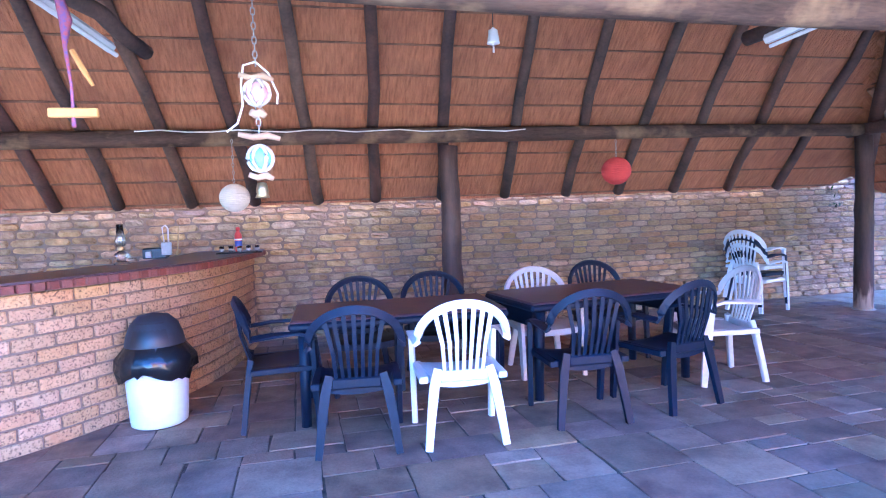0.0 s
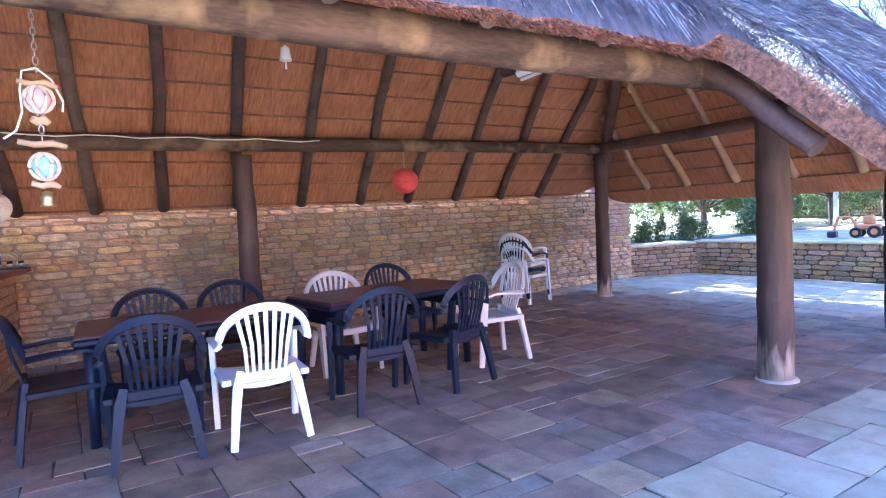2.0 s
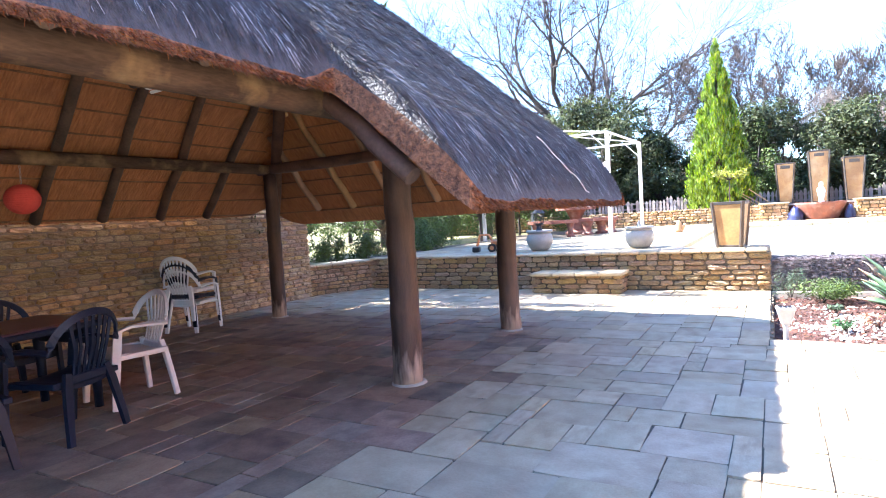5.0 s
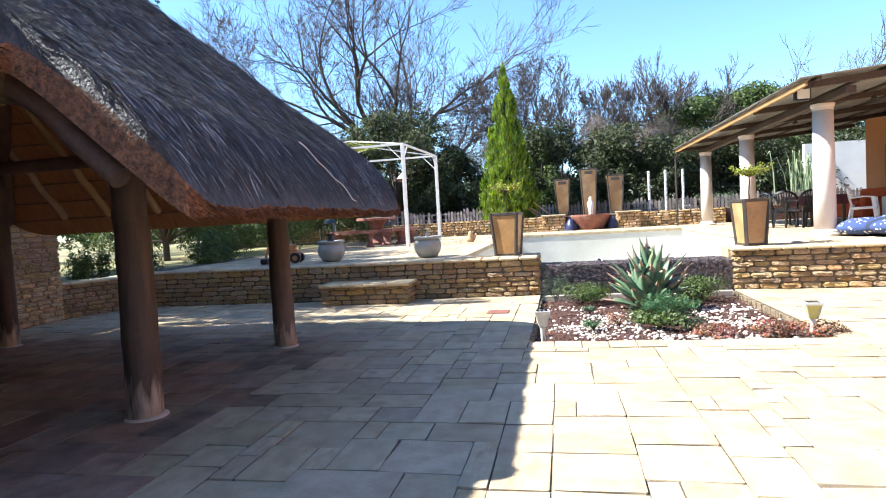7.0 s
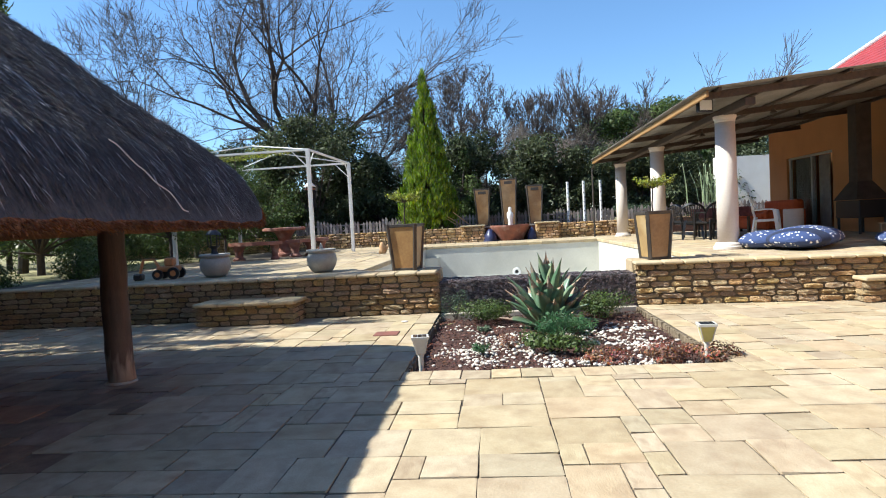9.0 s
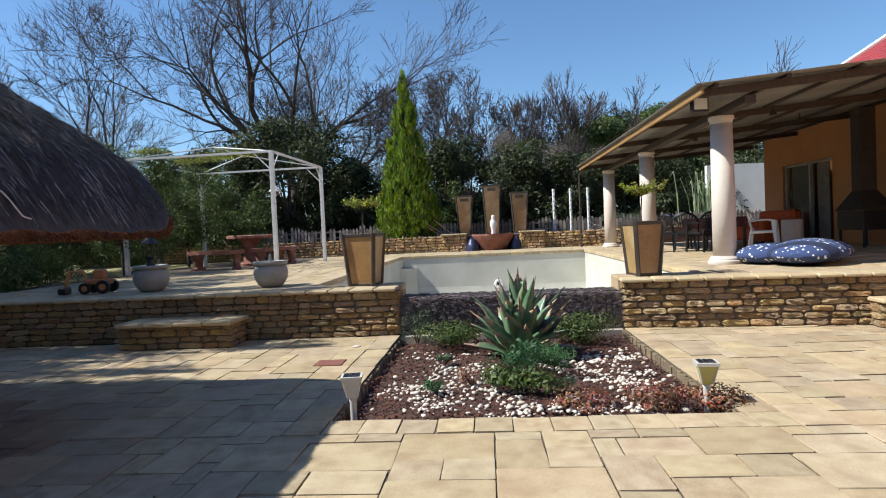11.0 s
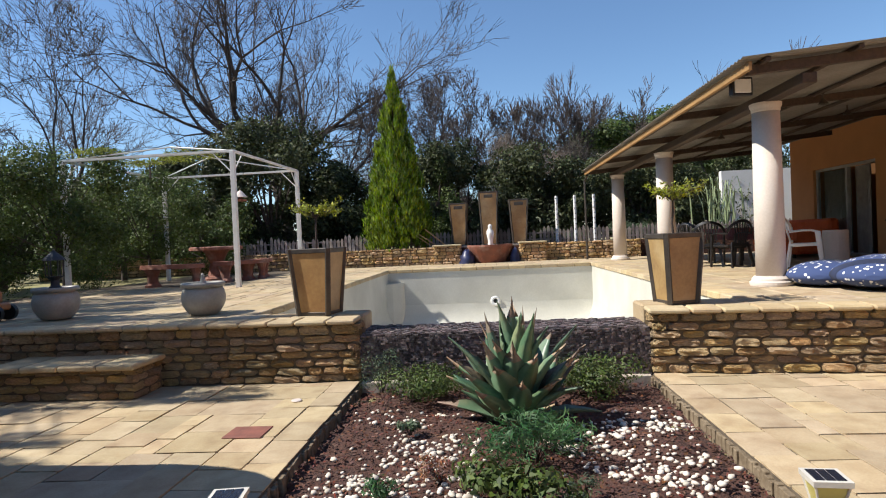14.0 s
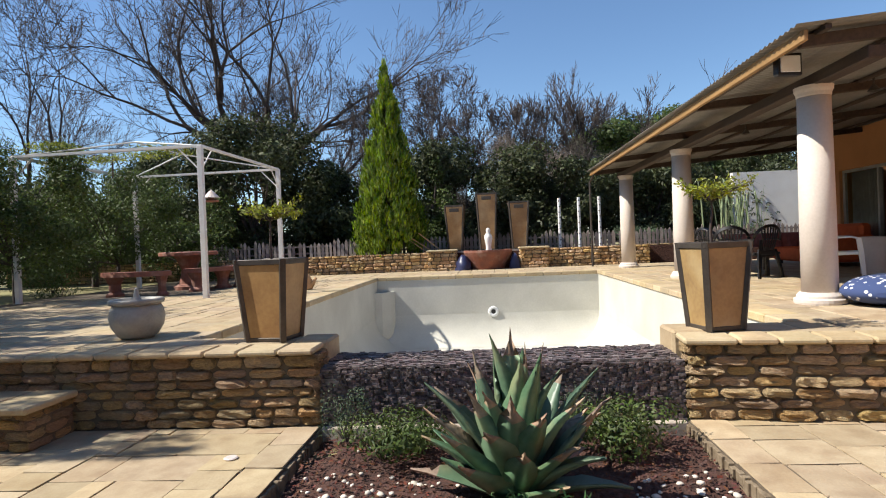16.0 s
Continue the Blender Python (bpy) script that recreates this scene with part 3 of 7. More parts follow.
for nm, pick, mt in (("loose_straw", ~pale, M_THATCH), ("bleached_straw", pale, M_STRAW)):
    tagged(part(nm, np_mesh(nm, sv[pick].reshape(-1, 3), np.arange(4 * pick.sum()).reshape(-1, 4), mt), None, roof), kind="stuff")
bv, bf = [], []
for _ in range(9000):
    x = nr.uniform(0.0, 9.04)
    a = front_edge(x)
    if x > 8.9:
        x, a = X_END - 0.03, nr.uniform(0.8, 5.4)
    t = nr.uniform(0.02, 0.98)
    z = under(x, a) + (over(x, a) - under(x, a)) * t
    p = Vector((x, a, z))
    out = Vector((0.0, -1.0, 0.0)) if x < 8.3 else Vector((max(0.0, x - 8.3), min(0.0, a - 0.85), 0)).normalized() if a < 0.85 else Vector((1, 0, 0))
    dn = (out * nr.uniform(0.4, 1.0) + Vector((nr.normal() * 0.35, nr.normal() * 0.2, -nr.uniform(0.2, 1.0)))).normalized() * nr.uniform(0.015, 0.05)
    s = Vector((nr.normal(), nr.normal(), nr.normal())).normalized() * 0.003
    k = len(bv)
    bv += [p - s, p + s, p + dn + s * 0.5, p + dn - s * 0.5]
    bf.append((k, k + 1, k + 2, k + 3))
# pale twine lying on the slope near the corner of the eave
TW_A, TW_B = (6.62, 0.45), (6.95, 0.115)
tw = [(TW_A[0] + (TW_B[0] - TW_A[0]) * i / 14 + 0.012 * math.sin(i * 1.3), TW_A[1] + (TW_B[1] - TW_A[1]) * i / 14) for i in range(15)]
thing("twine", "loose pale twine lying on the thatch", "twine", mesh=Mesh().tube([(x, y, over(x, y) + 0.02) for x, y in tw] + [(TW_B[0] + 0.03, TW_B[1] - 0.02, over(*TW_B) + 0.005)], 0.005, 5), material=M_CREAM)
tagged(part("edge_straw", np_mesh("edge_straw", np.array([tuple(v) for v in bv]), np.array(bf), M_THATCHCUT), None, roof), kind="stuff")


def log(name, a, b, r, mat, parent, label="", r1=None, seg=8, wob=0.02, n=10, rnd=random.Random(8)):
    a, b = Vector(a), Vector(b)
    pts = []
    for k in range(seg + 1):
        p = a.lerp(b, k / seg)
        if 0 < k < seg:
            p += Vector((rnd.uniform(-wob, wob), rnd.uniform(-wob, wob), rnd.uniform(-wob, wob)))
        pts.append(p)
    rs = [r + ((r1 or r) - r) * k / seg for k in range(seg + 1)]
    return part(name, Mesh().tube(pts, rs, n, 0.05, rnd), mat, parent, label, smooth=True)


RAFTER_X = [-3.4, -2.6, -1.9, -1.2, -0.6, 0.05, 0.75, 1.35, 2.0, 2.75, 3.5, 4.22, 4.93, 5.68, 6.45, 7.2, 7.9]
frame_ = thing("roof_timbers", "dark round gum-pole rafters and beams under the thatch", "roof frame")
BACK_X = [(-3.4, -3.5), (-2.6, -2.7), (-1.9, -2.05), (-1.22, -1.38), (-0.63, -0.81), (0.09, -0.18), (0.74, 0.48), (1.42, 1.16), (2.07, 1.88), (2.86, 2.57), (3.64, 3.36), (4.45, 4.14), (5.17, 4.92), (5.97, 5.62), (6.80, 6.36), (7.58, 7.2)]
for xb, xt in BACK_X:
    lean = (xt - xb) / 1.7
    top = RIDGE_Y if xt < 6.2 else 6.394 - 1.183 * (X_END - xt)
    x1 = xb + lean * (6.1 - top)
    log("rafter", (xb, 6.12, under(xb, 6.12) - 0.05), (x1, top, under(x1, top) - 0.05), 0.062, M_RAFTER, frame_, r1=0.05)
for x in RAFTER_X:
    top = RIDGE_Y if x < 6.46 else 0.1 + 1.183 * (X_END - x)
    y0 = front_edge(x) + 0.1
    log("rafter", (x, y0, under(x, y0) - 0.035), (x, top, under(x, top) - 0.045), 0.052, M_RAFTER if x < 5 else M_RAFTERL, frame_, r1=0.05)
for y in (0.6, 1.3, 2.0, 2.75, 3.5, 4.25, 4.95):
    k = min(0.93 * (y - 0.1), 0.18 + 0.93 * (6.2 - y)) / 1.1
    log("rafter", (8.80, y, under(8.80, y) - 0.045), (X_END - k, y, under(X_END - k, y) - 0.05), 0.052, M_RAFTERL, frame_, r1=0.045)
for ya in (0.2, 6.1):
    log("hip_pole", (8.75, ya + (0.25 if ya < 1 else -0.25), 1.62), (6.47, RIDGE_Y, 4.15), 0.08, M_RAFTER, frame_)
log("ridge_pole", (-1.9, RIDGE_Y, 4.16), (6.5, RIDGE_Y, 4.16), 0.07, M_RAFTER, frame_)
log("back_beam", (-4.0, 5.22, 2.16), (8.15, 5.22, 2.25), 0.078, M_BEAM, frame_, "weathered wall-plate pole", wob=0.012)
log("end_beam", (8.06, 5.45, 2.25), (7.9, 1.0, 2.27), 0.078, M_RAFTER, frame_)
log("front_beam", (-4.2, 1.30, 2.19), (5.75, 1.25, 2.21), 0.098, M_BEAM, frame_, "thick peeled front beam with pale bare patches", wob=0.02, n=14)
log("edge_pole", (4.56, 1.6, 2.60), (4.54, 0.52, 1.63), 0.062, M_RAFTER, frame_)
log("front_plate", (5.58, 1.36, 2.03), (8.3, 1.36, 2.20), 0.075, M_RAFTER, frame_)
# laths under the reed
rl = random.Random(9)
for k in range(1, 14):
    rise = 0.225 * k
    x1 = X_END - rise / 1.1 - 0.03
    x0 = X_LEFT + rise / 1.1
    for y, sgn in ((0.1 + rise / 0.93, 1), (6.2 - (rise - 0.18) / 0.93, -1)):
        pts = [(x0 + (x1 - x0) * i / 14, y + rl.uniform(-0.012, 0.012), 1.40 + rise - 0.012 + rl.uniform(-0.006, 0.006)) for i in range(15)]
        if sgn == 1:
            pts = [p for p in pts if p[1] > front_edge(p[0]) + 0.05]
        if len(pts) > 2:
            part("lath", Mesh().tube(pts, 0.011, 5), M_LATH, frame_)
    ya, yb = 0.1 + rise / 0.93, 6.2 - (rise - 0.18) / 0.93
    if yb - ya > 0.2:
        part("lath", Mesh().tube([(x1 + 0.03, ya + (yb - ya) * i / 6, 1.40 + rise - 0.015) for i in range(7)], 0.011, 5), M_LATH, frame_)

for nm, x, y, top, r in (("mid", 2.73, 5.24, 2.10, 0.105), ("corner", 8.07, 5.24, 2.2, 0.105), ("front", 5.55, 1.30, 2.06, 0.122), ("far", 7.86, 1.34, 2.15, 0.115), ("left", -2.6, 1.30, 2.03, 0.12)):
    p = thing("timber_post", "dark stained round timber post standing on the patio", "post", at=(x, y, 0), group="posts of the shelter")
    rp = random.Random(int(x * 10))
    pts = [(rp.uniform(-0.008, 0.008), rp.uniform(-0.008, 0.008), top * k / 14) for k in range(15)]
    part("shaft", Mesh().tube(pts, [r * (1.05 - 0.009 * k) for k in range(15)], 18, 0.022, rp), M_POLE, p, "dark stained shaft with a pale scuffed foot", smooth=True)
    part("cement_collar", Mesh().lathe([(r * 1.25, 0.002), (r * 1.2, 0.012), (r * 1.02, 0.022)], 18), M_MORTARL, p, "thin cement collar at the foot")

# ---- curved brick bar counter ----
CURVE = [(-3.2, 2.2), (-1.7, 2.55), (-0.70, 3.22), (-0.20, 3.75), (0.25, 4.42), (0.52, 5.2), (0.70, 6.36)]


def along(pts, step=0.02):
    """Evenly spaced points of a smooth line through pts, with directions."""
    out = []
    n = len(pts)
    for i in range(n - 1):
        p0, p1, p2, p3 = (Vector(pts[max(0, min(n - 1, k))]) for k in (i - 1, i, i + 1, i + 2))
        for k in range(40):
            t = k / 40
            out.append(0.5 * ((2 * p1) + (p2 - p0) * t + (2 * p0 - 5 * p1 + 4 * p2 - p3) * t * t + (3 * p1 - p0 - 3 * p2 + p3) * t ** 3))
    out.append(Vector(pts[-1]))
    res, acc, nxt = [], 0.0, 0.0
    for i in range(len(out) - 1):
        d = (out[i + 1] - out[i]).length
        while nxt <= acc + d:
            res.append((out[i].lerp(out[i + 1], (nxt - acc) / d), (out[i + 1] - out[i]).normalized()))
            nxt += step
        acc += d
    return res


line = along(CURVE)
counter = thing("bar_counter", "curved face-brick bar counter with a dark top", "bar counter")
ring2 = [(p.x + d.y * -0.012, p.y + d.x * 0.012) for p, d in line[::5]] + [(p.x - d.y * 0.22, p.y + d.x * 0.22) for p, d in line[::-5]]
part("mortar_core", fix_normals(Mesh().prism(ring2, 0, 1.017).data("mortar_core", M_BRICKJOINT)), None, counter)
brick_me = [fix_normals(Mesh().cbox(-0.5, -0.5, -0.5, 0.5, 0.5, 0.5, 0.05, jit=0.012, rng=random.Random(k)).data("brick", M_BRICK)) for k in range(4)]
rb = random.Random(4)
for c in range(11):
    k = 6 if c % 2 else 0
    while k + 11 < len(line):
        p, d = line[k + 5]
        if p.x > -1.5:
            m = Matrix(((d.x, -d.y, 0, p.x), (d.y, d.x, 0, p.y), (0, 0, 1, 0.046 + c * 0.0915), (0, 0, 0, 1)))
            part("brick", rb.choice(brick_me), None, counter, m=m @ Matrix.Translation((0, 0.05, 0)) @ Matrix.Diagonal((0.242, 0.105 + rb.uniform(-0.004, 0.004), 0.077, 1)))
        k += 13
nose_me = fix_normals(Mesh().cbox(-0.5, -0.5, -0.5, 0.5, 0.5, 0.5, 0.08).data("nosing_brick", M_BRICKR))
k = 0
while k + 4 < len(line):
    p, d = line[k + 2]
    if p.x > -1.5:
        m = Matrix(((d.x, -d.y, 0, p.x), (d.y, d.x, 0, p.y), (0, 0, 1, 1.045), (0, 0, 0, 1)))
        part("nosing_brick", nose_me, None, counter, m=m @ Matrix.Translation((0, -0.02, 0)) @ Matrix.Diagonal((0.072, 0.20, 0.056, 1)))
    k += 4
M_BARTOP = material("dark_bar_top", (0.10, 0.055, 0.06), (0.055, 0.03, 0.035), 0.35, 3, 40, 0.15)
top_ring = [(p.x + d.y * 0.115, p.y - d.x * 0.115) for p, d in line[::5]] + [(p.x - d.y * 0.62, p.y + d.x * 0.62) for p, d in line[::-5]]
part("counter_top", fix_normals(Mesh().prism(top_ring, 1.073, 1.087).data("counter_top", M_BARTOP)), None, counter, "dark polished counter top")

# ---- pool ----
P0, P1, Q0, Q1 = 12.10, 21.05, -5.34, -0.03
pm = Mesh()
FL = -1.0
for v, f in (
    ([(P1, Q0, FL), (P1, Q1, FL), (P1, Q1, 0.56), (P1, Q0, 0.56)], [(0, 1, 2, 3)]),
    ([(P0, Q1, FL), (P0, Q1, 0.56), (P1, Q1, 0.56), (P1, Q1, FL)], [(0, 1, 2, 3)]),
    ([(P0, Q0, FL), (P1, Q0, FL), (P1, Q0, 0.56), (P0, Q0, 0.56)], [(0, 1, 2, 3)]),
    ([(P0, Q0, FL), (P0, Q1, FL), (P1, Q1, FL), (P1, Q0, FL)], [(0, 1, 2, 3)]),
    ([(P0, Q0, FL), (P0, Q0, 0.56), (P0, -4.24, 0.56), (P0, -4.24, FL)], [(0, 1, 2, 3)]),
    ([(P0, -1.36, FL), (P0, -1.36, 0.56), (P0, Q1, 0.56), (P0, Q1, FL)], [(0, 1, 2, 3)]),
    ([(P0, -4.24, FL), (P0, -4.24, 0.44), (P0, -1.36, 0.44), (P0, -1.36, FL)], [(0, 1, 2, 3)]),
):
    pm.add(v, f)
pool = thing("swimming_pool", "empty white-plastered swimming pool with stained walls", "swimming pool", mesh=pm, material=M_PLASTER)
# coved joint between floor and walls
for (ax, ay), (bx, by), (nx, ny) in (((P1, Q0), (P1, Q1), (-1, 0)), ((P0, Q1), (P1, Q1), (0, -1)), ((P0, Q0), (P1, Q0), (0, 1))):
    prof = [(0.7 * (1 - math.sin(a)), 0.7 * (1 - math.cos(a))) for a in [math.pi / 2 * k / 8 for k in range(9)]]
    vs = []
    for px, py in ((ax, ay), (bx, by)):
        vs += [(px + nx * (h + 0.004), py + ny * (h + 0.004), FL + 0.004 + w) for h, w in prof]
    part("cove", Mesh().add(vs, [(k, k + 1, k + 10, k + 9) for k in range(8)]), M_PLASTER, pool, smooth=True)
# corner seat
part("pool_seat", fix_normals(Mesh().prism([(P1, Q1), (P1, Q1 - 0.42), (P1 - 0.16, Q1 - 0.36), (P1 - 0.36, Q1 - 0.16), (P1 - 0.42, Q1)], FL + 0.01, 0.30).data("pool_seat", M_PLASTER)), None, pool, "corner seat of the pool")
lt = Mesh().lathe([(0.05, 0), (0.12, 0), (0.13, 0.02), (0.10, 0.035), (0.06, 0.03), (0.055, 0.0)], 20)
part("pool_light", lt, M_WHITE, pool, "round white pool light fitting", smooth=True, m=pose(P1 - 0.01, -2.83, -0.26, 0, -90, 0))
part("lens", Mesh().lathe([(0.0, 0), (0.055, 0.0), (0.05, 0.012)], 16), M_BLACK, pool, "dark round lens", m=pose(P1 - 0.03, -2.83, -0.26, 0, -90, 0))
part("skimmer", Mesh().cbox(15.0, Q1 - 0.02, 0.33, 15.16, Q1 + 0.01, 0.44, 0.006), M_WHITE, pool, "small white skimmer mouth")
part("skimmer_slot", Mesh().box(15.03, Q1 - 0.025, 0.35, 15.13, Q1 - 0.018, 0.42), M_BLACK, pool)
# pool coping
pc = thing("pool_coping", "pale stone coping round the pool", "pool edge", kind="structure")
for a, b in (((P0, Q1), (P1 + 0.3, Q1)), ((P1 + 0.3, Q0), (P0, Q0))):
    d = 1 if b[0] > a[0] else -1
    x = min(a[0], b[0])
    while x < max(a[0], b[0]) - 0.05:
        w = min(0.42, max(a[0], b[0]) - x)
        y0, y1 = (a[1] - 0.025, a[1] + 0.30) if d > 0 else (a[1] - 0.30, a[1] + 0.025)
        part("coping_stone", fix_normals(Mesh().cbox(x + 0.004, y0, 0.56, x + w - 0.004, y1, DECK + 0.012, 0.012).data("coping_stone", M_STONEC)), None, pc)
        x += 0.42
y = Q0 + 0.025
while y < Q1 - 0.06:
    w = min(0.42, Q1 - 0.025 - y)
    part("coping_stone", fix_normals(Mesh().cbox(P1 - 0.025, y + 0.004, 0.56, P1 + 0.3, y + w - 0.004, DECK + 0.012, 0.012).data("coping_stone", M_STONEC)), None, pc)
    y += 0.42

# overflow weir faced with split-slate mosaic
weir = thing("pool_weir", "overflow weir clad in dark split-slate mosaic", "weir", mesh=Mesh().box(11.47, -4.25, -0.14, 12.098, -1.35, 0.455), material=M_MORTAR, kind="structure")
part("weir_kerb", fix_normals(Mesh().cbox(11.40, -4.24, -0.14, 11.467, -1.36, -0.005, 0.012, jit=0.004, rng=random.Random(2)).data("weir_kerb", M_MORTARL)), None, weir, "narrow cement kerb along the foot of the weir")
rm = random.Random(12)
mz = Mesh()
z = -0.01
while z < 0.452:
    h = rm.choice((0.015, 0.019, 0.024))
    y = -4.245
    while y < -1.365:
        w = min(rm.choice((0.014, 0.018, 0.024, 0.032, 0.045)), -1.355 - y)
        mz.box(11.466 - rm.choice((0.0, 0.003, 0.007, 0.012, 0.018, 0.026)), y + 0.0008, z + 0.001, 11.485, y + w - 0.0008, min(z + h, 0.452) - 0.001)
        y += w
    z += h
x = 11.462
while x < 12.09:
    d = rm.choice((0.018, 0.024, 0.03))
    y = -4.245
    while y < -1.365:
        w = min(rm.choice((0.024, 0.035, 0.05, 0.07)), -1.355 - y)
        mz.box(x + 0.001, y + 0.001, 0.44, min(x + d, 12.095) - 0.001, y + w - 0.001, 0.455 + rm.choice((0.0, 0.004, 0.008, 0.014, 0.02)))
        y += w
    x += d
tagged(part("slate_chips", mz, M_MOSAIC, weir, "dark split-slate chips"), kind="stuff")
# raised blocks where the weir meets the terrace walls
for y0, y1 in ((-1.36, -1.05), (-4.55, -4.24)):
    part("end_block", fix_normals(Mesh().cbox(11.73, y0, 0.3, 12.12, y1, DECK + 0.01, 0.02).data("end_block", M_STONEC)), None, weir, "rounded stone end block")

# terrace decks
deck = Mesh()
for x0, x1, y0, y1 in ((11.72, 23.9, 0.27, 6.2), (11.72, 12.1, -1.05, 0.27), (11.72, 12.1, -5.62, -4.55), (11.72, 24.4, -11.0, -5.62), (21.33, 24.3, -5.64, 0.27)):
    deck.box(x0, y0, 0.5, x1, y1, DECK - 0.012)
terrace = thing("pavement_terrace", "pale slab terrace round the pool", "paving", mesh=deck, material=M_JOINT, kind="structure")
part("deck_infill", fix_normals(Mesh().prism([(11.69, -4.3), (11.73, -4.3), (11.73, -12.0), (10.88, -12.0)], 0.5, DECK - 0.004).data("deck_infill", M_SLABS)), None, terrace, "cut slabs behind the coping")
dk = Mesh()
rt = random.Random(14)
for rect, seed in (((11.725, 17.6, 0.28, 5.6), 1), ((17.6, 23.6, 0.28, 2.9), 2), ((11.725, 12.1, -1.04, 0.27), 3), ((11.725, 12.1, -5.6, -4.56), 4), ((11.725, 23.8, -10.9, -5.65), 5), ((21.36, 23.8, -5.62, 0.27), 6)):
    for x0, x1, y0, y1 in ashlar(*rect, random.Random(seed), 0.16):
        dk.cbox(x0 + 0.005, y0 + 0.005, DECK - 0.03, x1 - 0.005, y1 - 0.005, DECK + rt.uniform(-0.003, 0.003), 0.008)
tagged(part("slabs", fix_normals(dk.data("slabs", M_SLABS)), None, terrace), kind="stuff")

# ---- verandah and house ----
ver = thing("verandah_roof", "lean-to verandah roof of corrugated sheets on dark timber", "roof")


def vz(y):
    return 3.13 + 0.075 * (-5.5 - y)


sh = Mesh()
y_steps = [-5.47 - 5.43 * k / 6 for k in range(7)]
nx_ = 440
vv = [(12.05 + 10.85 * i / nx_, y, vz(y) + 0.06 + 0.011 * math.sin(i * math.pi / 2 + 0.4)) for y in y_steps for i in range(nx_ + 1)]
sh.add(vv, [(k * (nx_ + 1) + i, k * (nx_ + 1) + i + 1, (k + 1) * (nx_ + 1) + i + 1, (k + 1) * (nx_ + 1) + i) for k in range(6) for i in range(nx_)])
part("roof_sheet", sh, M_SHEET, ver, "grey corrugated roof sheet", smooth=True)
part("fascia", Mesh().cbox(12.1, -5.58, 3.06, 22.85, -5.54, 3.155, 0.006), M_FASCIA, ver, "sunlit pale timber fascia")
for k in range(5):
    x = 12.3 + 2.58 * k
    y1 = -10.85
    q = Matrix.Translation((x, -5.6, vz(-5.6) - 0.02)) @ pose(0, 0, 0, -math.degrees(math.atan(0.075)), 0, 0)
    part("rafter", Mesh().cbox(-0.035, -5.2, -0.07, 0.035, 0.0, 0.04, 0.006, q), M_TIMBER, ver)
for k in range(6):
    y = -5.75 - 0.95 * k
    part("purlin", Mesh().cbox(12.1, y - 0.03, vz(y) + 0.0, 22.8, y + 0.03, vz(y) + 0.045, 0.005), M_TIMBER, ver)
part("column_beam", Mesh().cbox(12.3, -6.35, 2.93, 22.6, -6.19, 3.05, 0.01), M_TIMBER, ver, "dark timber beam over the columns")
for x in (13.35, 17.7, 21.95):
    c = thing("column", "smooth cream cast-stone column under the verandah", "column", at=(x, -6.27, DECK), group="verandah columns")
    part("base", Mesh().lathe([(0.245, 0), (0.25, 0.02), (0.25, 0.05), (0.225, 0.065), (0.222, 0.09), (0.19, 0.125)], 32), M_COLUMN, c, smooth=False)
    part("shaft", Mesh().lathe([(0.175, 0.12), (0.172, 1.0), (0.16, 2.2)], 32), M_COLUMN, c, smooth=True)
    part("capital", Mesh().lathe([(0.161, 2.19), (0.166, 2.20), (0.168, 2.23), (0.185, 2.265), (0.188, 2.30)], 32), M_COLUMN, c)

house = thing("house", "orange-rendered house with sliding door under a red roof", "house")
HY = -10.9
hw = Mesh()
for x0, x1, z0, z1 in ((2, 18.7, 0.0, 4.2), (18.7, 21.1, 2.72, 4.2), (21.1, 22.2, 0.0, 4.2)):
    hw.box(x0, HY - 0.25, z0, x1, HY, z1)
hw.box(21.95, HY - 8, 0, 22.2, HY - 0.25, 4.2)
part("wall", hw, M_ORANGE, house)
# room behind the sliding door
M_DARKROOM = material("dim_room_wall", (0.30, 0.24, 0.18), None, 0.9, 2, 20, 0.1)
rmv = Mesh()
rmv.box(18.0, HY - 3.6, 0.4, 21.9, HY - 3.4, 3.0)
rmv.box(18.0, HY - 3.4, 2.9, 21.9, HY - 0.26, 3.0)
rmv.box(18.0, HY - 3.4, 0.55, 21.9, HY - 0.26, 0.64)
rmv.box(17.9, HY - 3.4, 0.64, 18.0, HY - 0.26, 2.9)
part("inner_room", rmv, M_DARKROOM, house)
rr = Mesh()
# red tiled roof: overlapping courses on the slope over the verandah and on the hip at its end
for k in range(26):
    a, b = k * 0.19, (k + 1) * 0.19 + 0.03
    x1 = 21.5 - 0.75 * a
    rr.add([(1, -10.7 - a, 4.22 + 0.7 * a), (x1, -10.7 - a, 4.22 + 0.7 * a), (x1 - 0.15, -10.7 - b, 4.20 + 0.7 * b), (1, -10.7 - b, 4.20 + 0.7 * b),
            (1, -10.7 - a, 4.18 + 0.7 * a), (x1, -10.7 - a, 4.18 + 0.7 * a)], [(0, 1, 2, 3), (4, 5, 1, 0)])
    rr.add([(x1, -10.7 - a, 4.22 + 0.7 * a), (x1, -20, 4.22 + 0.7 * a), (x1 - 0.15, -20, 4.2 + 0.7 * b), (x1 - 0.15, -10.7 - b, 4.20 + 0.7 * b)], [(0, 1, 2, 3)])
part("roof", fix_normals(rr.data("roof", M_REDROOF)), None, house, "red tiled roof")
part("ridge_tile", Mesh().rod((21.5, -10.7, 4.26), (17.9, -15.5, 7.6), 0.06, n=8), M_WHITEWALL, house, "white-edged hip tiles")


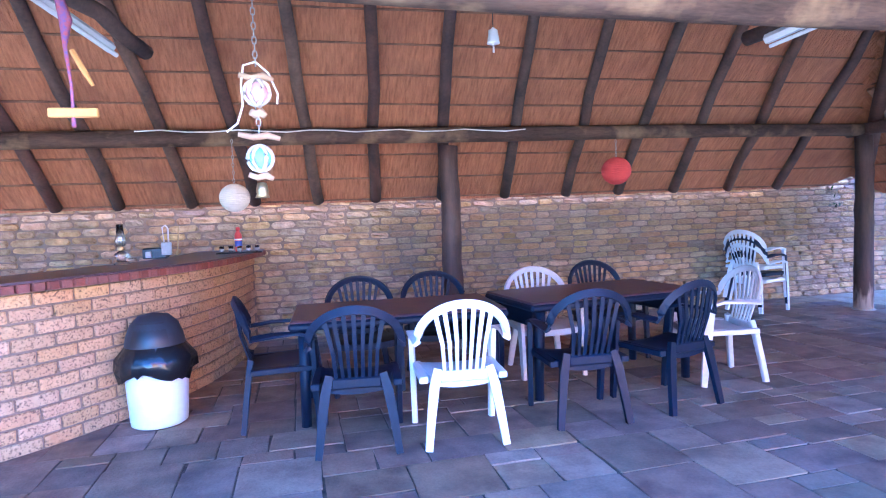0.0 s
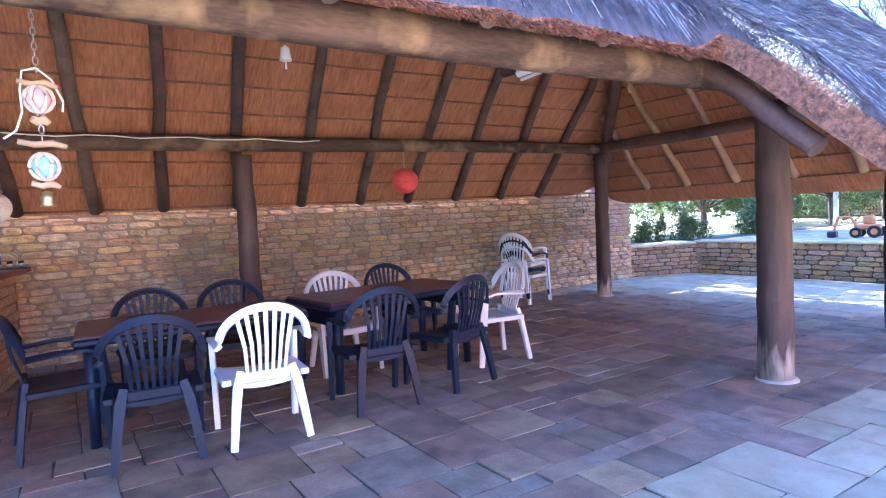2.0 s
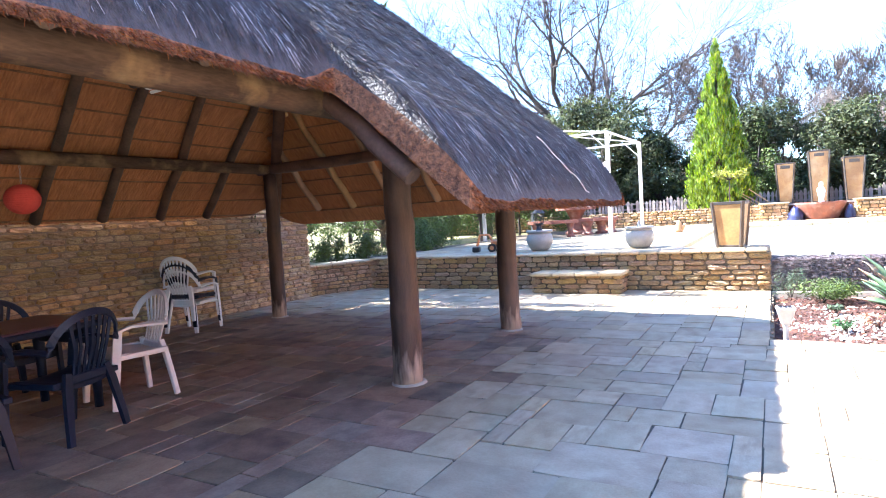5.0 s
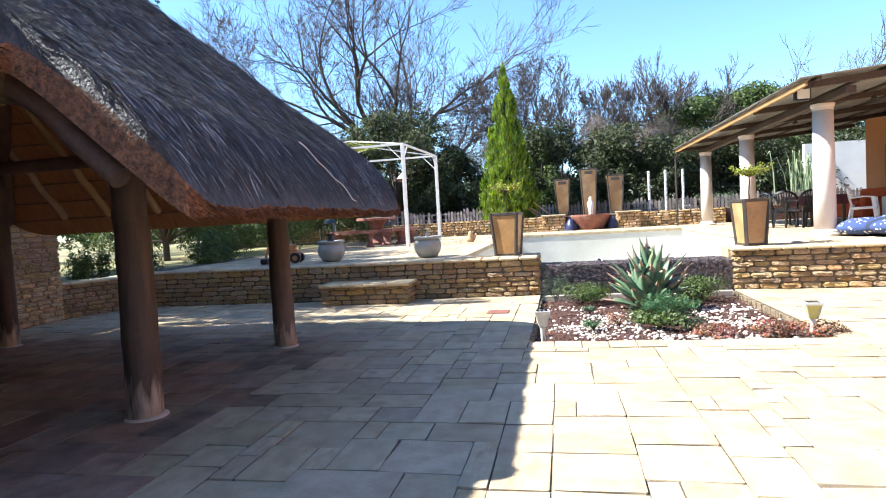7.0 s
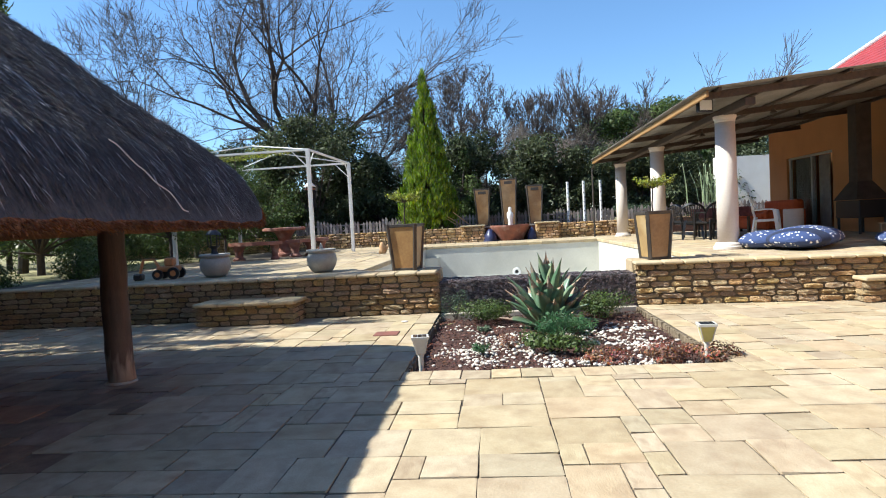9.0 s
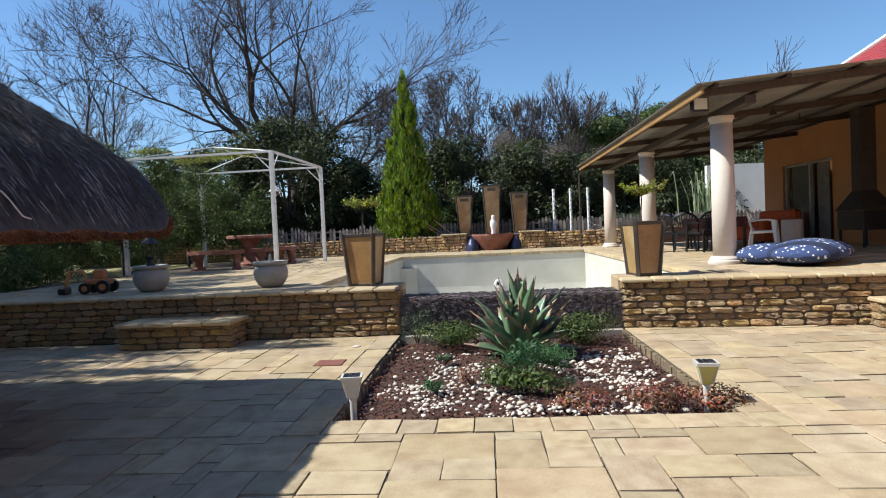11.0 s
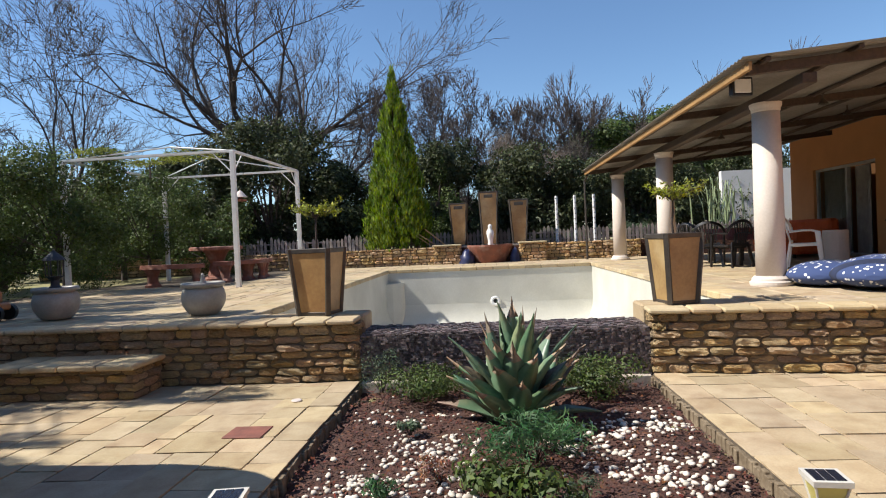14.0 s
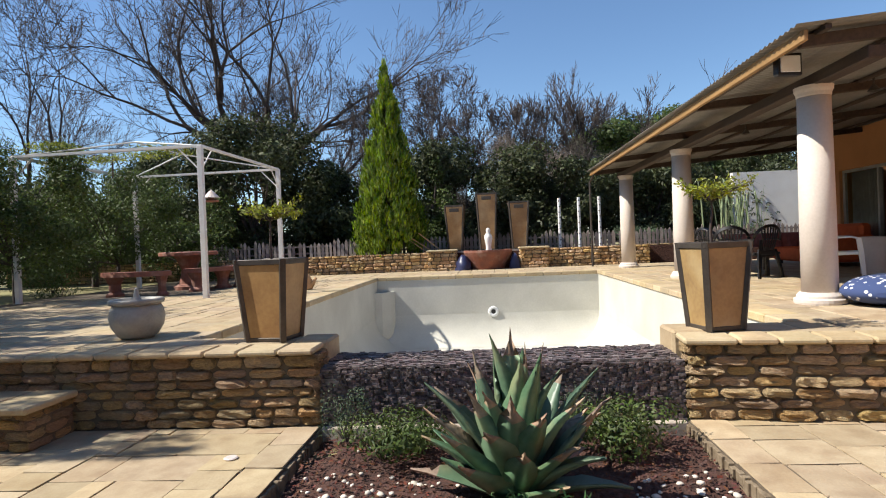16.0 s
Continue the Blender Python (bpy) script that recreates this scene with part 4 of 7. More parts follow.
# ---- plastic garden chairs and tables ----
def make_chair(mat, label, group):
    """A stacking plastic armchair; the sitter looks along +y."""
    ch = thing("garden_chair", label, "chair", group=group)
    seat = Mesh()
    rows = []
    for j in range(7):
        y = -0.20 + 0.43 * j / 6
        for i in range(9):
            u = -1 + 2 * i / 8
            w = 0.175 + 0.07 * (j / 6) ** 0.6
            z = 0.415 + 0.02 * (j / 6) - 0.018 * (1 - u * u) - (0.02 if j == 6 else 0)
            rows.append((u * w, y, z))
    n = len(rows)
    f = [(j * 9 + i, j * 9 + i + 1, (j + 1) * 9 + i + 1, (j + 1) * 9 + i) for j in range(6) for i in range(8)]
    seat.add(rows + [(x, y, z - 0.018) for x, y, z in rows], f + [tuple(n + k for k in q[::-1]) for q in f])
    edge = [i for i in range(9)] + [j * 9 + 8 for j in range(1, 7)] + [54 + i for i in range(7, -1, -1)] + [j * 9 for j in range(5, 0, -1)]
    ev = [rows[k] for k in edge] + [(rows[k][0], rows[k][1], rows[k][2] - 0.05) for k in edge]
    ne = len(edge)
    seat.add(ev, [(k, (k + 1) % ne, ne + (k + 1) % ne, ne + k) for k in range(ne)])
    part("seat", fix_normals(seat.data("seat", mat, True)), None, ch)
    # arched back rail that runs on into the armrests
    arch, ups = [], []
    for k in range(25):
        a = math.pi * k / 24
        c, s = math.cos(a), math.sin(a)
        arch.append((0.275 * c * (1 - 0.10 * s), -0.20 - 0.10 * s, 0.63 + 0.235 * s ** 0.75))
        ups.append(Vector((c * 0.5, -1.0, 0.35)))
    pts = [(0.275, 0.20, 0.615), (0.285, 0.10, 0.645), (0.285, -0.05, 0.645)] + arch + [(-0.285, -0.05, 0.645), (-0.285, 0.10, 0.645), (-0.275, 0.20, 0.615)]
    up2 = [Vector((0, 0.0, 1))] * 3 + ups + [Vector((0, 0.0, 1))] * 3
    for k, q in ((2, 0.9), (3, 0.7), (4, 0.4), (5, 0.2)):
        up2[k] = Vector((0.3, -1 + q, q))
        up2[-1 - k] = Vector((-0.3, -1 + q, q))
    part("back_rail", fix_normals(Mesh().bar(pts, 0.050, 0.018, up2).data("back_rail", mat)), None, ch)
    for k in range(7):
        u = -1 + 2 * k / 6
        top_a = math.pi / 2 - u * 0.72
        c, s = math.cos(top_a), math.sin(top_a)
        tp = Vector((0.275 * c * (1 - 0.10 * s), -0.20 - 0.10 * s, 0.63 + 0.235 * s ** 0.75 - 0.01))
        bt = Vector((u * 0.115, -0.205, 0.43))
        md = bt.lerp(tp, 0.5) + Vector((-u * 0.012, -0.02, 0))
        part("slat", fix_normals(Mesh().bar([bt, md, tp], [0.019, 0.023, 0.028], 0.009, Vector((0, -1, 0.2))).data("slat", mat)), None, ch)
    part("back_panel", Mesh().cbox(-0.15, -0.225, 0.385, 0.15, -0.198, 0.455, 0.012), mat, ch)
    for sx in (-1, 1):
        part("leg", fix_normals(Mesh().bar([(sx * 0.158, -0.205, 0.47), (sx * 0.185, -0.225, 0.36), (sx * 0.212, -0.25, 0.18), (sx * 0.235, -0.275, 0.0)], [0.045, 0.058, 0.05, 0.042], 0.032, Vector((0.0, -1, 0))).data("leg", mat)), None, ch)
        part("leg", fix_normals(Mesh().bar([(sx * 0.275, 0.19, 0.62), (sx * 0.27, 0.215, 0.40), (sx * 0.265, 0.25, 0.0)], [0.06, 0.065, 0.042], 0.03, Vector((sx, 0.2, 0))).data("leg", mat)), None, ch)
        part("stretcher", Mesh().cbox(min(sx * 0.215, sx * 0.27), -0.21, 0.385, max(sx * 0.215, sx * 0.27), 0.215, 0.425, 0.006), mat, ch)
    return ch


GT = "plastic chairs round the tables"
white = make_chair(M_WHITE, "white plastic stacking armchair pushed up to the table", GT)
white.matrix_basis = pose(2.13, 2.86, 0.004, 0, 0, -5)
cream = make_chair(M_CREAM, "aged cream plastic stacking armchair at the table", GT)
cream.matrix_basis = pose(3.22, 4.03, 0.004, 0, 0, 176)
blue = make_chair(M_BLUE, "dark blue plastic stacking armchair at the table", GT)
blue.matrix_basis = pose(1.50, 2.94, 0.004, 0, 0, -6)
copy_thing(cream, pose(4.42, 3.36, 0.004, 0, 0, 82))
for x, y, r in ((2.99, 2.92, -4), (3.70, 2.98, 14), (1.03, 3.52, -86), (1.67, 4.12, 182), (2.32, 4.2, 178), (3.98, 4.3, 184)):
    copy_thing(blue, pose(x, y, 0.004, 0, 0, r))
for k in range(3):
    c = copy_thing((white, blue, white)[k], pose(6.95 - 0.015 * k, 5.78, 0.004 + 0.085 * k, 0, 0, -74))
    tagged(c, "dark blue plastic armchair in a stack of three" if k == 1 else "white plastic armchair in a stack of three", "chair", "stacked chairs by the wall")

M_TOP = material("brown_table_top", (0.105, 0.042, 0.038), (0.07, 0.028, 0.028), 0.4, 3, 50, 0.1)
tb = thing("plastic_table", "plastic garden table with brown top and blue legs", "table", group="tables in the shelter")
part("tabletop", Mesh().cbox(-0.74, -0.41, 0.705, 0.74, 0.41, 0.728, 0.01), M_TOP, tb, "dark reddish-brown plastic top")
part("rim", fix_normals(Mesh().cbox(-0.75, -0.42, 0.66, 0.75, 0.42, 0.712, 0.016).data("rim", M_BLUE)), None, tb)
for sx in (-1, 1):
    for sy in (-1, 1):
        part("leg", fix_normals(Mesh().tube([(sx * 0.665, sy * 0.335, 0.0), (sx * 0.66, sy * 0.335, 0.3), (sx * 0.645, sy * 0.325, 0.67)], [0.034, 0.037, 0.05], 10).data("leg", M_BLUE, True)), None, tb)
    part("leg_panel", Mesh().cbox(sx * 0.645 - 0.02, -0.31, 0.52, sx * 0.645 + 0.02, 0.31, 0.67, 0.008), M_BLUE, tb)
tb.matrix_basis = pose(1.86, 3.60, 0.003, 0, 0, -3)
copy_thing(tb, pose(3.47, 3.66, 0.012, 0, 0, 6))

# ---- waste bin ----
bn = thing("waste_bin", "white plastic waste bin with black bag and dark lid", "bin", at=(0.17, 3.75, 0.003))
part("body", Mesh().lathe([(0.165, 0), (0.185, 0.012), (0.19, 0.05), (0.212, 0.44)], 28), M_WHITE, bn, smooth=True)
M_BAG = material("black_bin_bag", (0.012, 0.012, 0.013), None, 0.22, 8, 30, 0.3)
bg = Mesh()
rb2 = random.Random(2)
prof = [(0.228, 0.355), (0.262, 0.40), (0.255, 0.48), (0.196, 0.565)]
vs = []
for j, (r, h) in enumerate(prof):
    for i in range(40):
        a = 2 * math.pi * i / 40
        q = r * (1 + 0.06 * math.sin(i * 2.7 + j) + rb2.uniform(-0.05, 0.05)) if j < 3 else r
        vs.append((q * math.cos(a), q * math.sin(a), h + (rb2.uniform(-0.035, 0.03) + 0.03 * math.sin(3 * a) if j == 0 else 0)))
bg.add(vs, [(j * 40 + i, j * 40 + (i + 1) % 40, (j + 1) * 40 + (i + 1) % 40, (j + 1) * 40 + i) for j in range(3) for i in range(40)])
part("bin_bag", bg, M_BAG, bn, "crumpled black bin bag", smooth=True)
M_LID = material("dark_grey_plastic", (0.026, 0.027, 0.034), (0.018, 0.018, 0.023), 0.6, 4, 40, 0.1)
lid = part("lid", Mesh().lathe([(0.195, 0.50), (0.208, 0.535), (0.198, 0.56), (0.186, 0.63), (0.155, 0.71), (0.10, 0.765), (0.0, 0.785)], 28), M_LID, bn, "dark grey domed lid", smooth=True)
# black patch on the dome paints the dark inside of the lid's opening
fl = []
for j in range(6):
    for i in range(9):
        a = radians(-128 + 76 * i / 8)
        e = j / 5
        r, h = 0.199 - 0.06 * e ** 1.6, 0.575 + 0.155 * e
        fl.append((r * math.cos(a), r * math.sin(a), h))
part("flap", Mesh().add(fl, [(j * 9 + i, j * 9 + i + 1, (j + 1) * 9 + i + 1, (j + 1) * 9 + i) for j in range(5) for i in range(8)]), M_BLACK, lid, "black patch for the dark lid opening", smooth=True)


# ---- hanging things ----
def chain(parent, x, y, z0, z1, mat, link=0.035):
    q = Mesh()
    z, k = z0, 0
    while z < z1:
        pts = []
        for i in range(9):
            a = 2 * math.pi * i / 8
            o = 0.009 * math.cos(a)
            pts.append((x + (o if k % 2 else 0), y + (0 if k % 2 else o), z + link * 0.62 * math.sin(a)))
        q.tube(pts, 0.0028, 5)
        z += link
        k += 1
    part("chain", q, mat, parent)


M_CHAIN = material("dull_chain", (0.45, 0.43, 0.40), None, 0.45, 5, 40, 0.1, metal=0.8)
M_RED = material("red_paper", (0.62, 0.07, 0.05), (0.50, 0.05, 0.04), 0.8, 6, 40, 0.2)
M_PAPER = material("cream_paper", (0.70, 0.62, 0.48), (0.60, 0.52, 0.40), 0.85, 6, 40, 0.2)
for nm, at, r, mat, lb in (("red", (4.58, 5.12, 1.80), 0.158, M_RED, "round red ribbed paper lantern hanging from the beam"), ("white", (0.64, 4.95, 1.62), 0.135, M_PAPER, "round cream ribbed paper lantern hanging from the beam")):
    ln_ = thing("paper_lantern", lb, "lantern", at=at)
    prof = []
    for k in range(41):
        a = -math.pi / 2 + math.pi * (0.06 + 0.88 * k / 40)
        prof.append((r * math.cos(a) * (1 + (0.018 if k % 2 else -0.012)), r * 0.95 * math.sin(a)))
    part("shade", Mesh().lathe(prof, 28), mat, ln_)
    chain(ln_, 0, 0, r * 0.9, 2.15 - at[2], M_CHAIN)

M_DRIFT = material("driftwood", (0.52, 0.36, 0.21), (0.34, 0.22, 0.13), 0.85, 8, 50, 0.4)
M_SHELL = material("rope_and_shell", (0.62, 0.56, 0.48), (0.42, 0.36, 0.30), 0.8, 20, 80, 0.5)
M_ROPEW = material("white_cord", (0.75, 0.73, 0.70), None, 0.8, 10, 50, 0.1)
M_PINKG = material("pink_glass_ball", (0.75, 0.42, 0.45), None, 0.15, 3, 20, 0.02)
M_AQUA = material("aqua_glass_ball", (0.32, 0.66, 0.62), None, 0.15, 3, 20, 0.02)
M_BRASS = material("aged_brass", (0.50, 0.36, 0.16), None, 0.35, 6, 40, 0.1, metal=0.8)
mob = thing("driftwood_mobile", "driftwood mobile with pink and aqua glass balls in rope", "mobile", at=(1.05, 1.9, 0))


def on_mob(y):
    """Height on the mobile's hanging line from the row in which it is seen."""
    return 1.936 - (y - 163) * 0.0025


chain(mob, 0, 0, on_mob(112), 2.55, M_CHAIN, 0.03)
for yy, mat, lb in ((163, M_PINKG, "pale pink glass ball"), (274, M_AQUA, "pale aqua glass ball")):
    part("glass_ball", Mesh().lathe([(0.045 * math.cos(a), 0.045 * math.sin(a)) for a in [-1.5 + 3.0 * k / 14 for k in range(15)]], 20, (0, 0, on_mob(yy))), mat, mob, lb, smooth=True)
    rp2 = random.Random(yy)
    rg = Mesh()
    for k in range(3):
        ph = k * 1.05
        rg.tube([(0.052 * math.cos(a) * math.cos(ph), 0.052 * math.cos(a) * math.sin(ph), on_mob(yy) + 0.053 * math.sin(a)) for a in [2 * math.pi * i / 20 for i in range(21)]], 0.009, 6, 0.2, rp2)
    part("rope_net", rg, M_SHELL, mob, "knotted rope round the ball", smooth=True)
for yy, w, r in ((137, 0.07, 0.014), (236, 0.085, 0.014), (198, 0.03, 0.02), (304, 0.05, 0.014)):
    rp2 = random.Random(yy)
    part("driftwood_piece", Mesh().tube([(-w, 0.0, on_mob(yy) + 0.008), (-w * 0.3, 0.01, on_mob(yy) - 0.004), (w * 0.4, 0, on_mob(yy) + 0.004), (w, 0.0, on_mob(yy) - 0.012)], [r * 0.8, r, r * 1.1, r * 0.7], 8, 0.15, rp2), M_DRIFT, mob, smooth=True)
part("cord", Mesh().tube([(0.0, 0, on_mob(112)), (-0.05, 0, on_mob(118)), (-0.062, 0, on_mob(150)), (-0.06, 0, on_mob(185)), (-0.085, 0, on_mob(215)), (-0.13, 0, on_mob(229))], 0.0045, 6), M_ROPEW, mob, "loose white cord")
part("cord", Mesh().tube([(0.0, 0, on_mob(112)), (0.05, 0, on_mob(130)), (0.085, 0, on_mob(165)), (0.08, 0, on_mob(182))], 0.0045, 6), M_ROPEW, mob)
chain(mob, 0, 0, on_mob(225), on_mob(186), M_CHAIN, 0.03)
part("bell", Mesh().lathe([(0.006, 0.035), (0.02, 0.03), (0.026, 0.0), (0.024, -0.015), (0.03, -0.03), (0.0, -0.032)], 16, (0, 0, on_mob(328))), M_BRASS, mob, "small brass bell", smooth=True)
# rope and wood bird toy
M_ROPEB = material("blue_red_rope", (0.16, 0.12, 0.36), (0.45, 0.10, 0.10), 0.85, 40, 90, 0.4)
M_WOODY = material("yellow_wood", (0.68, 0.38, 0.10), (0.55, 0.28, 0.07), 0.7, 5, 40, 0.3)
toy = thing("hanging_rope_toy", "coloured knotted rope hanging with a wooden crossbar", "hanging toy", at=(0.255, 2.2, 0))


def on_toy(y):
    return 1.90 - (y - 203) * 0.0028


part("rope", Mesh().tube([(-0.03, 0, 2.5), (-0.03, 0, on_toy(20)), (-0.005, 0, on_toy(60)), (-0.015, 0, on_toy(100)), (0.0, 0, on_toy(160)), (0, 0, on_toy(225))], [0.012, 0.018, 0.022, 0.011, 0.007, 0.009], 8, 0.3, random.Random(1)), M_ROPEB, toy, smooth=True)
part("crossbar", Mesh().cbox(-0.10, -0.015, on_toy(210), 0.10, 0.015, on_toy(195), 0.006), M_WOODY, toy, "worn wooden crossbar")
part("stick", Mesh().tube([(0.01, 0, on_toy(105)), (0.05, 0, on_toy(135)), (0.085, 0, on_toy(160))], [0.012, 0.014, 0.008], 6), M_WOODY, toy)
# small white lamp on a stem
bell = thing("hanging_lamp", "small white hanging lamp on a short stem", "lamp", at=(2.54, 3.15, 2.48))
part("shade", Mesh().lathe([(0.006, 0.17), (0.012, 0.16), (0.03, 0.15), (0.042, 0.07), (0.045, 0.06), (0.0, 0.06)], 16), M_WHITE, bell, smooth=True)
part("stem", Mesh().lathe([(0.006, 0.06), (0.008, 0.0), (0.0, 0.0)], 10), M_WHITE, bell)
part("cord", Mesh().rod((0, 0, 0.16), (0, 0, 1.55), 0.003, n=6), M_BLACK, bell)
# fluorescent battens on their poles
for a, b in (((-0.35, 1.9, 2.75), (0.12, 3.35, 2.50)), ((4.55, 1.5, 2.62), (4.35, 2.72, 2.50))):
    fx = thing("fluorescent_light", "white fluorescent batten fixed under a roof pole", "ceiling light")
    a, b = Vector(a), Vector(b)
    part("batten", Mesh().rod(a, b, 0.035, n=6), M_WHITE, fx)
    part("tube", Mesh().rod(a + Vector((0.03, 0, -0.045)), b + Vector((0.03, 0, -0.045)), 0.014, n=8), M_WHITE, fx)
    d = (b - a) * 0.18
    log("pole", a + Vector((0.06, -0.2, 0.09)), b + Vector((0.06, 0, 0.09)) + d, 0.05, M_RAFTER, fx)
wire = thing("white_cable", "white electric cable stapled along the back beam", "cable")
part("run", Mesh().tube([(-0.2 + 0.22 * k, 5.12, 2.245 + 0.012 * math.sin(k * 1.9)) for k in range(18)], 0.006, 6), M_ROPEW, wire)
gold = thing("gold_garland", "thin gold tinsel hanging from the hip pole", "decoration", at=(6.6, 3.45, 0))
part("strand", Mesh().tube([(0.01 * (k % 2), 0, 3.3 - 0.06 * k) for k in range(12)], 0.016, 6, 0.4, random.Random(3)), M_BRASS, gold)

# ---- things on the bar counter ----
M_GLASS = bpy.data.materials.new("clear_glass")
M_GLASS.use_nodes = True
gb = M_GLASS.node_tree.nodes["Principled BSDF"]
gb.inputs["Transmission Weight"].default_value, gb.inputs["Roughness"].default_value, gb.inputs["IOR"].default_value = 1.0, 0.03, 1.45
gb.inputs["Base Color"].default_value = (0.92, 0.95, 0.94, 1)
CT = 1.086
lp = thing("oil_lamp", "clear glass oil lamp standing on the bar counter", "oil lamp", at=(-0.24, 4.62, CT))
part("font", Mesh().lathe([(0.06, 0), (0.062, 0.01), (0.03, 0.03), (0.05, 0.06), (0.05, 0.09), (0.02, 0.11)], 20), M_GLASS, lp, smooth=True)
part("burner", Mesh().lathe([(0.022, 0.11), (0.028, 0.12), (0.028, 0.14), (0.02, 0.15)], 16), M_BRASS, lp, smooth=True)
part("chimney", Mesh().lathe([(0.03, 0.15), (0.045, 0.19), (0.03, 0.24), (0.025, 0.33), (0.022, 0.33), (0.027, 0.24), (0.041, 0.19), (0.027, 0.15)], 20), M_GLASS, lp, smooth=True)
M_GREYP = material("grey_plastic", (0.45, 0.45, 0.46), None, 0.5, 5, 40, 0.1)
bx = thing("payment_box", "black appliance with grey control box on the counter", "appliance", at=(-0.13, 5.35, CT))
part("body", Mesh().cbox(-0.11, -0.07, 0, 0.10, 0.07, 0.10, 0.01), M_BLACK, bx)
part("control_box", Mesh().cbox(0.06, -0.09, 0.03, 0.15, -0.06, 0.15, 0.006), M_GREYP, bx, "grey control box")
part("socket", Mesh().cbox(-0.08, -0.09, 0.01, -0.03, -0.065, 0.07, 0.005), M_GREYP, bx)
part("loop_hook", Mesh().tube([(0.10, 0.05, 0.10), (0.10, 0.05, 0.28), (0.08, 0.05, 0.31), (0.05, 0.05, 0.29), (0.06, 0.05, 0.15)], 0.008, 6), M_CREAM, bx)
part("loop_hook", Mesh().tube([(0.17, 0.05, 0.02), (0.20, 0.05, 0.30)], 0.008, 6), M_BRASS, bx)
tray = thing("glass_tray", "dark tray with small shot glasses on the counter", "tray", at=(0.60, 5.55, CT))
part("plate", Mesh().cbox(-0.22, -0.07, 0, 0.22, 0.07, 0.014, 0.006), M_BLACK, tray)
for k in range(5):
    g1 = thing("shot_glass", "small clear shot glass standing on the tray", "glass", at=(0.43 + 0.085 * k, 5.54 + 0.02 * (k % 2), CT + 0.015), group="shot glasses")
    part("bowl", Mesh().lathe([(0.02, 0), (0.024, 0.06), (0.021, 0.06), (0.017, 0.012), (0.0, 0.012)], 14), M_GLASS, g1, smooth=True)
    part("band", Mesh().lathe([(0.0225, 0.012), (0.0245, 0.035), (0.0, 0.035)], 14), M_CHAIN, g1)
ex = thing("fire_extinguisher", "small red bottle with blue and white label bands", "bottle", at=(0.585, 5.62, CT + 0.015))
part("body", Mesh().lathe([(0.033, 0), (0.035, 0.02), (0.035, 0.17), (0.02, 0.20), (0.012, 0.21)], 18), M_RED, ex, smooth=True)
M_BLUEL = material("blue_label", (0.05, 0.08, 0.4), None, 0.5, 5, 40, 0.05)
part("label_band", Mesh().lathe([(0.0362, 0.05), (0.0362, 0.11)], 18), M_BLUEL, ex, "blue printed band")
part("label_band", Mesh().lathe([(0.0362, 0.115), (0.0362, 0.13)], 18), M_WHITE, ex, "white printed band")
part("cap", Mesh().lathe([(0.014, 0.21), (0.02, 0.215), (0.02, 0.245), (0.0, 0.25)], 12), M_RED, ex)


# ---- flower bed ----
soil = Mesh()
sv = []
for i in range(41):
    for j in range(41):
        x, y = 7.94 + 3.52 * i / 40, -4.24 + 2.88 * j / 40
        edge = min(i, 40 - i, j, 40 - j)
        sv.append((x, y, -0.11 + 0.05 * noise.noise((x * 2.2, y * 2.2, 1)) + 0.018 * noise.noise((x * 9, y * 9, 2)) + (0.03 if edge > 3 else -0.01)))
soil.add(sv, [(i * 41 + j, (i + 1) * 41 + j, (i + 1) * 41 + j + 1, i * 41 + j + 1) for i in range(40) for j in range(40)])
thing("flower_bed", "red-brown bark mulch bed sunk in the patio", "flower bed", mesh=soil, material=M_SOIL, kind="structure", smooth=True)


def soil_z(x, y):
    return -0.08 + 0.05 * noise.noise((x * 2.2, y * 2.2, 1)) + 0.018 * noise.noise((x * 9, y * 9, 2))


# bark chips
nr = np.random.default_rng(8)
cv, cf = [], []
for _ in range(11000):
    x, y = nr.uniform(7.97, 11.4), nr.uniform(-4.2, -1.4)
    p = Vector((x, y, soil_z(x, y) + 0.006))
    a = nr.uniform(0, 6.28)
    d, s = Vector((math.cos(a), math.sin(a), nr.normal() * 0.3)) * nr.uniform(0.006, 0.020), Vector((-math.sin(a), math.cos(a), nr.normal() * 0.4)) * nr.uniform(0.003, 0.008)
    k = len(cv)
    cv += [p - d - s, p + d - s, p + d + s, p - d + s]
    cf.append((k, k + 1, k + 2, k + 3))
M_CHIP = material("bark_chip", (0.13, 0.052, 0.033), (0.045, 0.02, 0.015), 0.95, 10, 60, 0.3, per_island=0.45)
tagged(new("bark_chips", np_mesh("bark_chips", np.array([tuple(v) for v in cv]), np.array(cf), M_CHIP)), "loose red-brown bark chips over the bed", "mulch", kind="stuff")
# white pebbles in drifts
M_PEBBLE = material("white_pebble", (0.70, 0.63, 0.54), (0.52, 0.45, 0.37), 0.75, 8, 50, 0.2, per_island=0.2)
pb_ = Mesh()
rp3 = random.Random(6)
spots = [(9.15, -1.95, 0.42, 120), (9.7, -2.25, 0.35, 80), (8.9, -2.5, 0.3, 50), (9.35, -3.75, 0.38, 110), (10.2, -3.95, 0.4, 70), (8.55, -3.3, 0.3, 60), (8.45, -2.75, 0.32, 80), (8.6, -2.1, 0.3, 24), (9.9, -3.4, 0.4, 50), (10.4, -2.0, 0.5, 30), (8.5, -3.75, 0.25, 60), (9.4, -2.9, 1.2, 30)]
placed = []
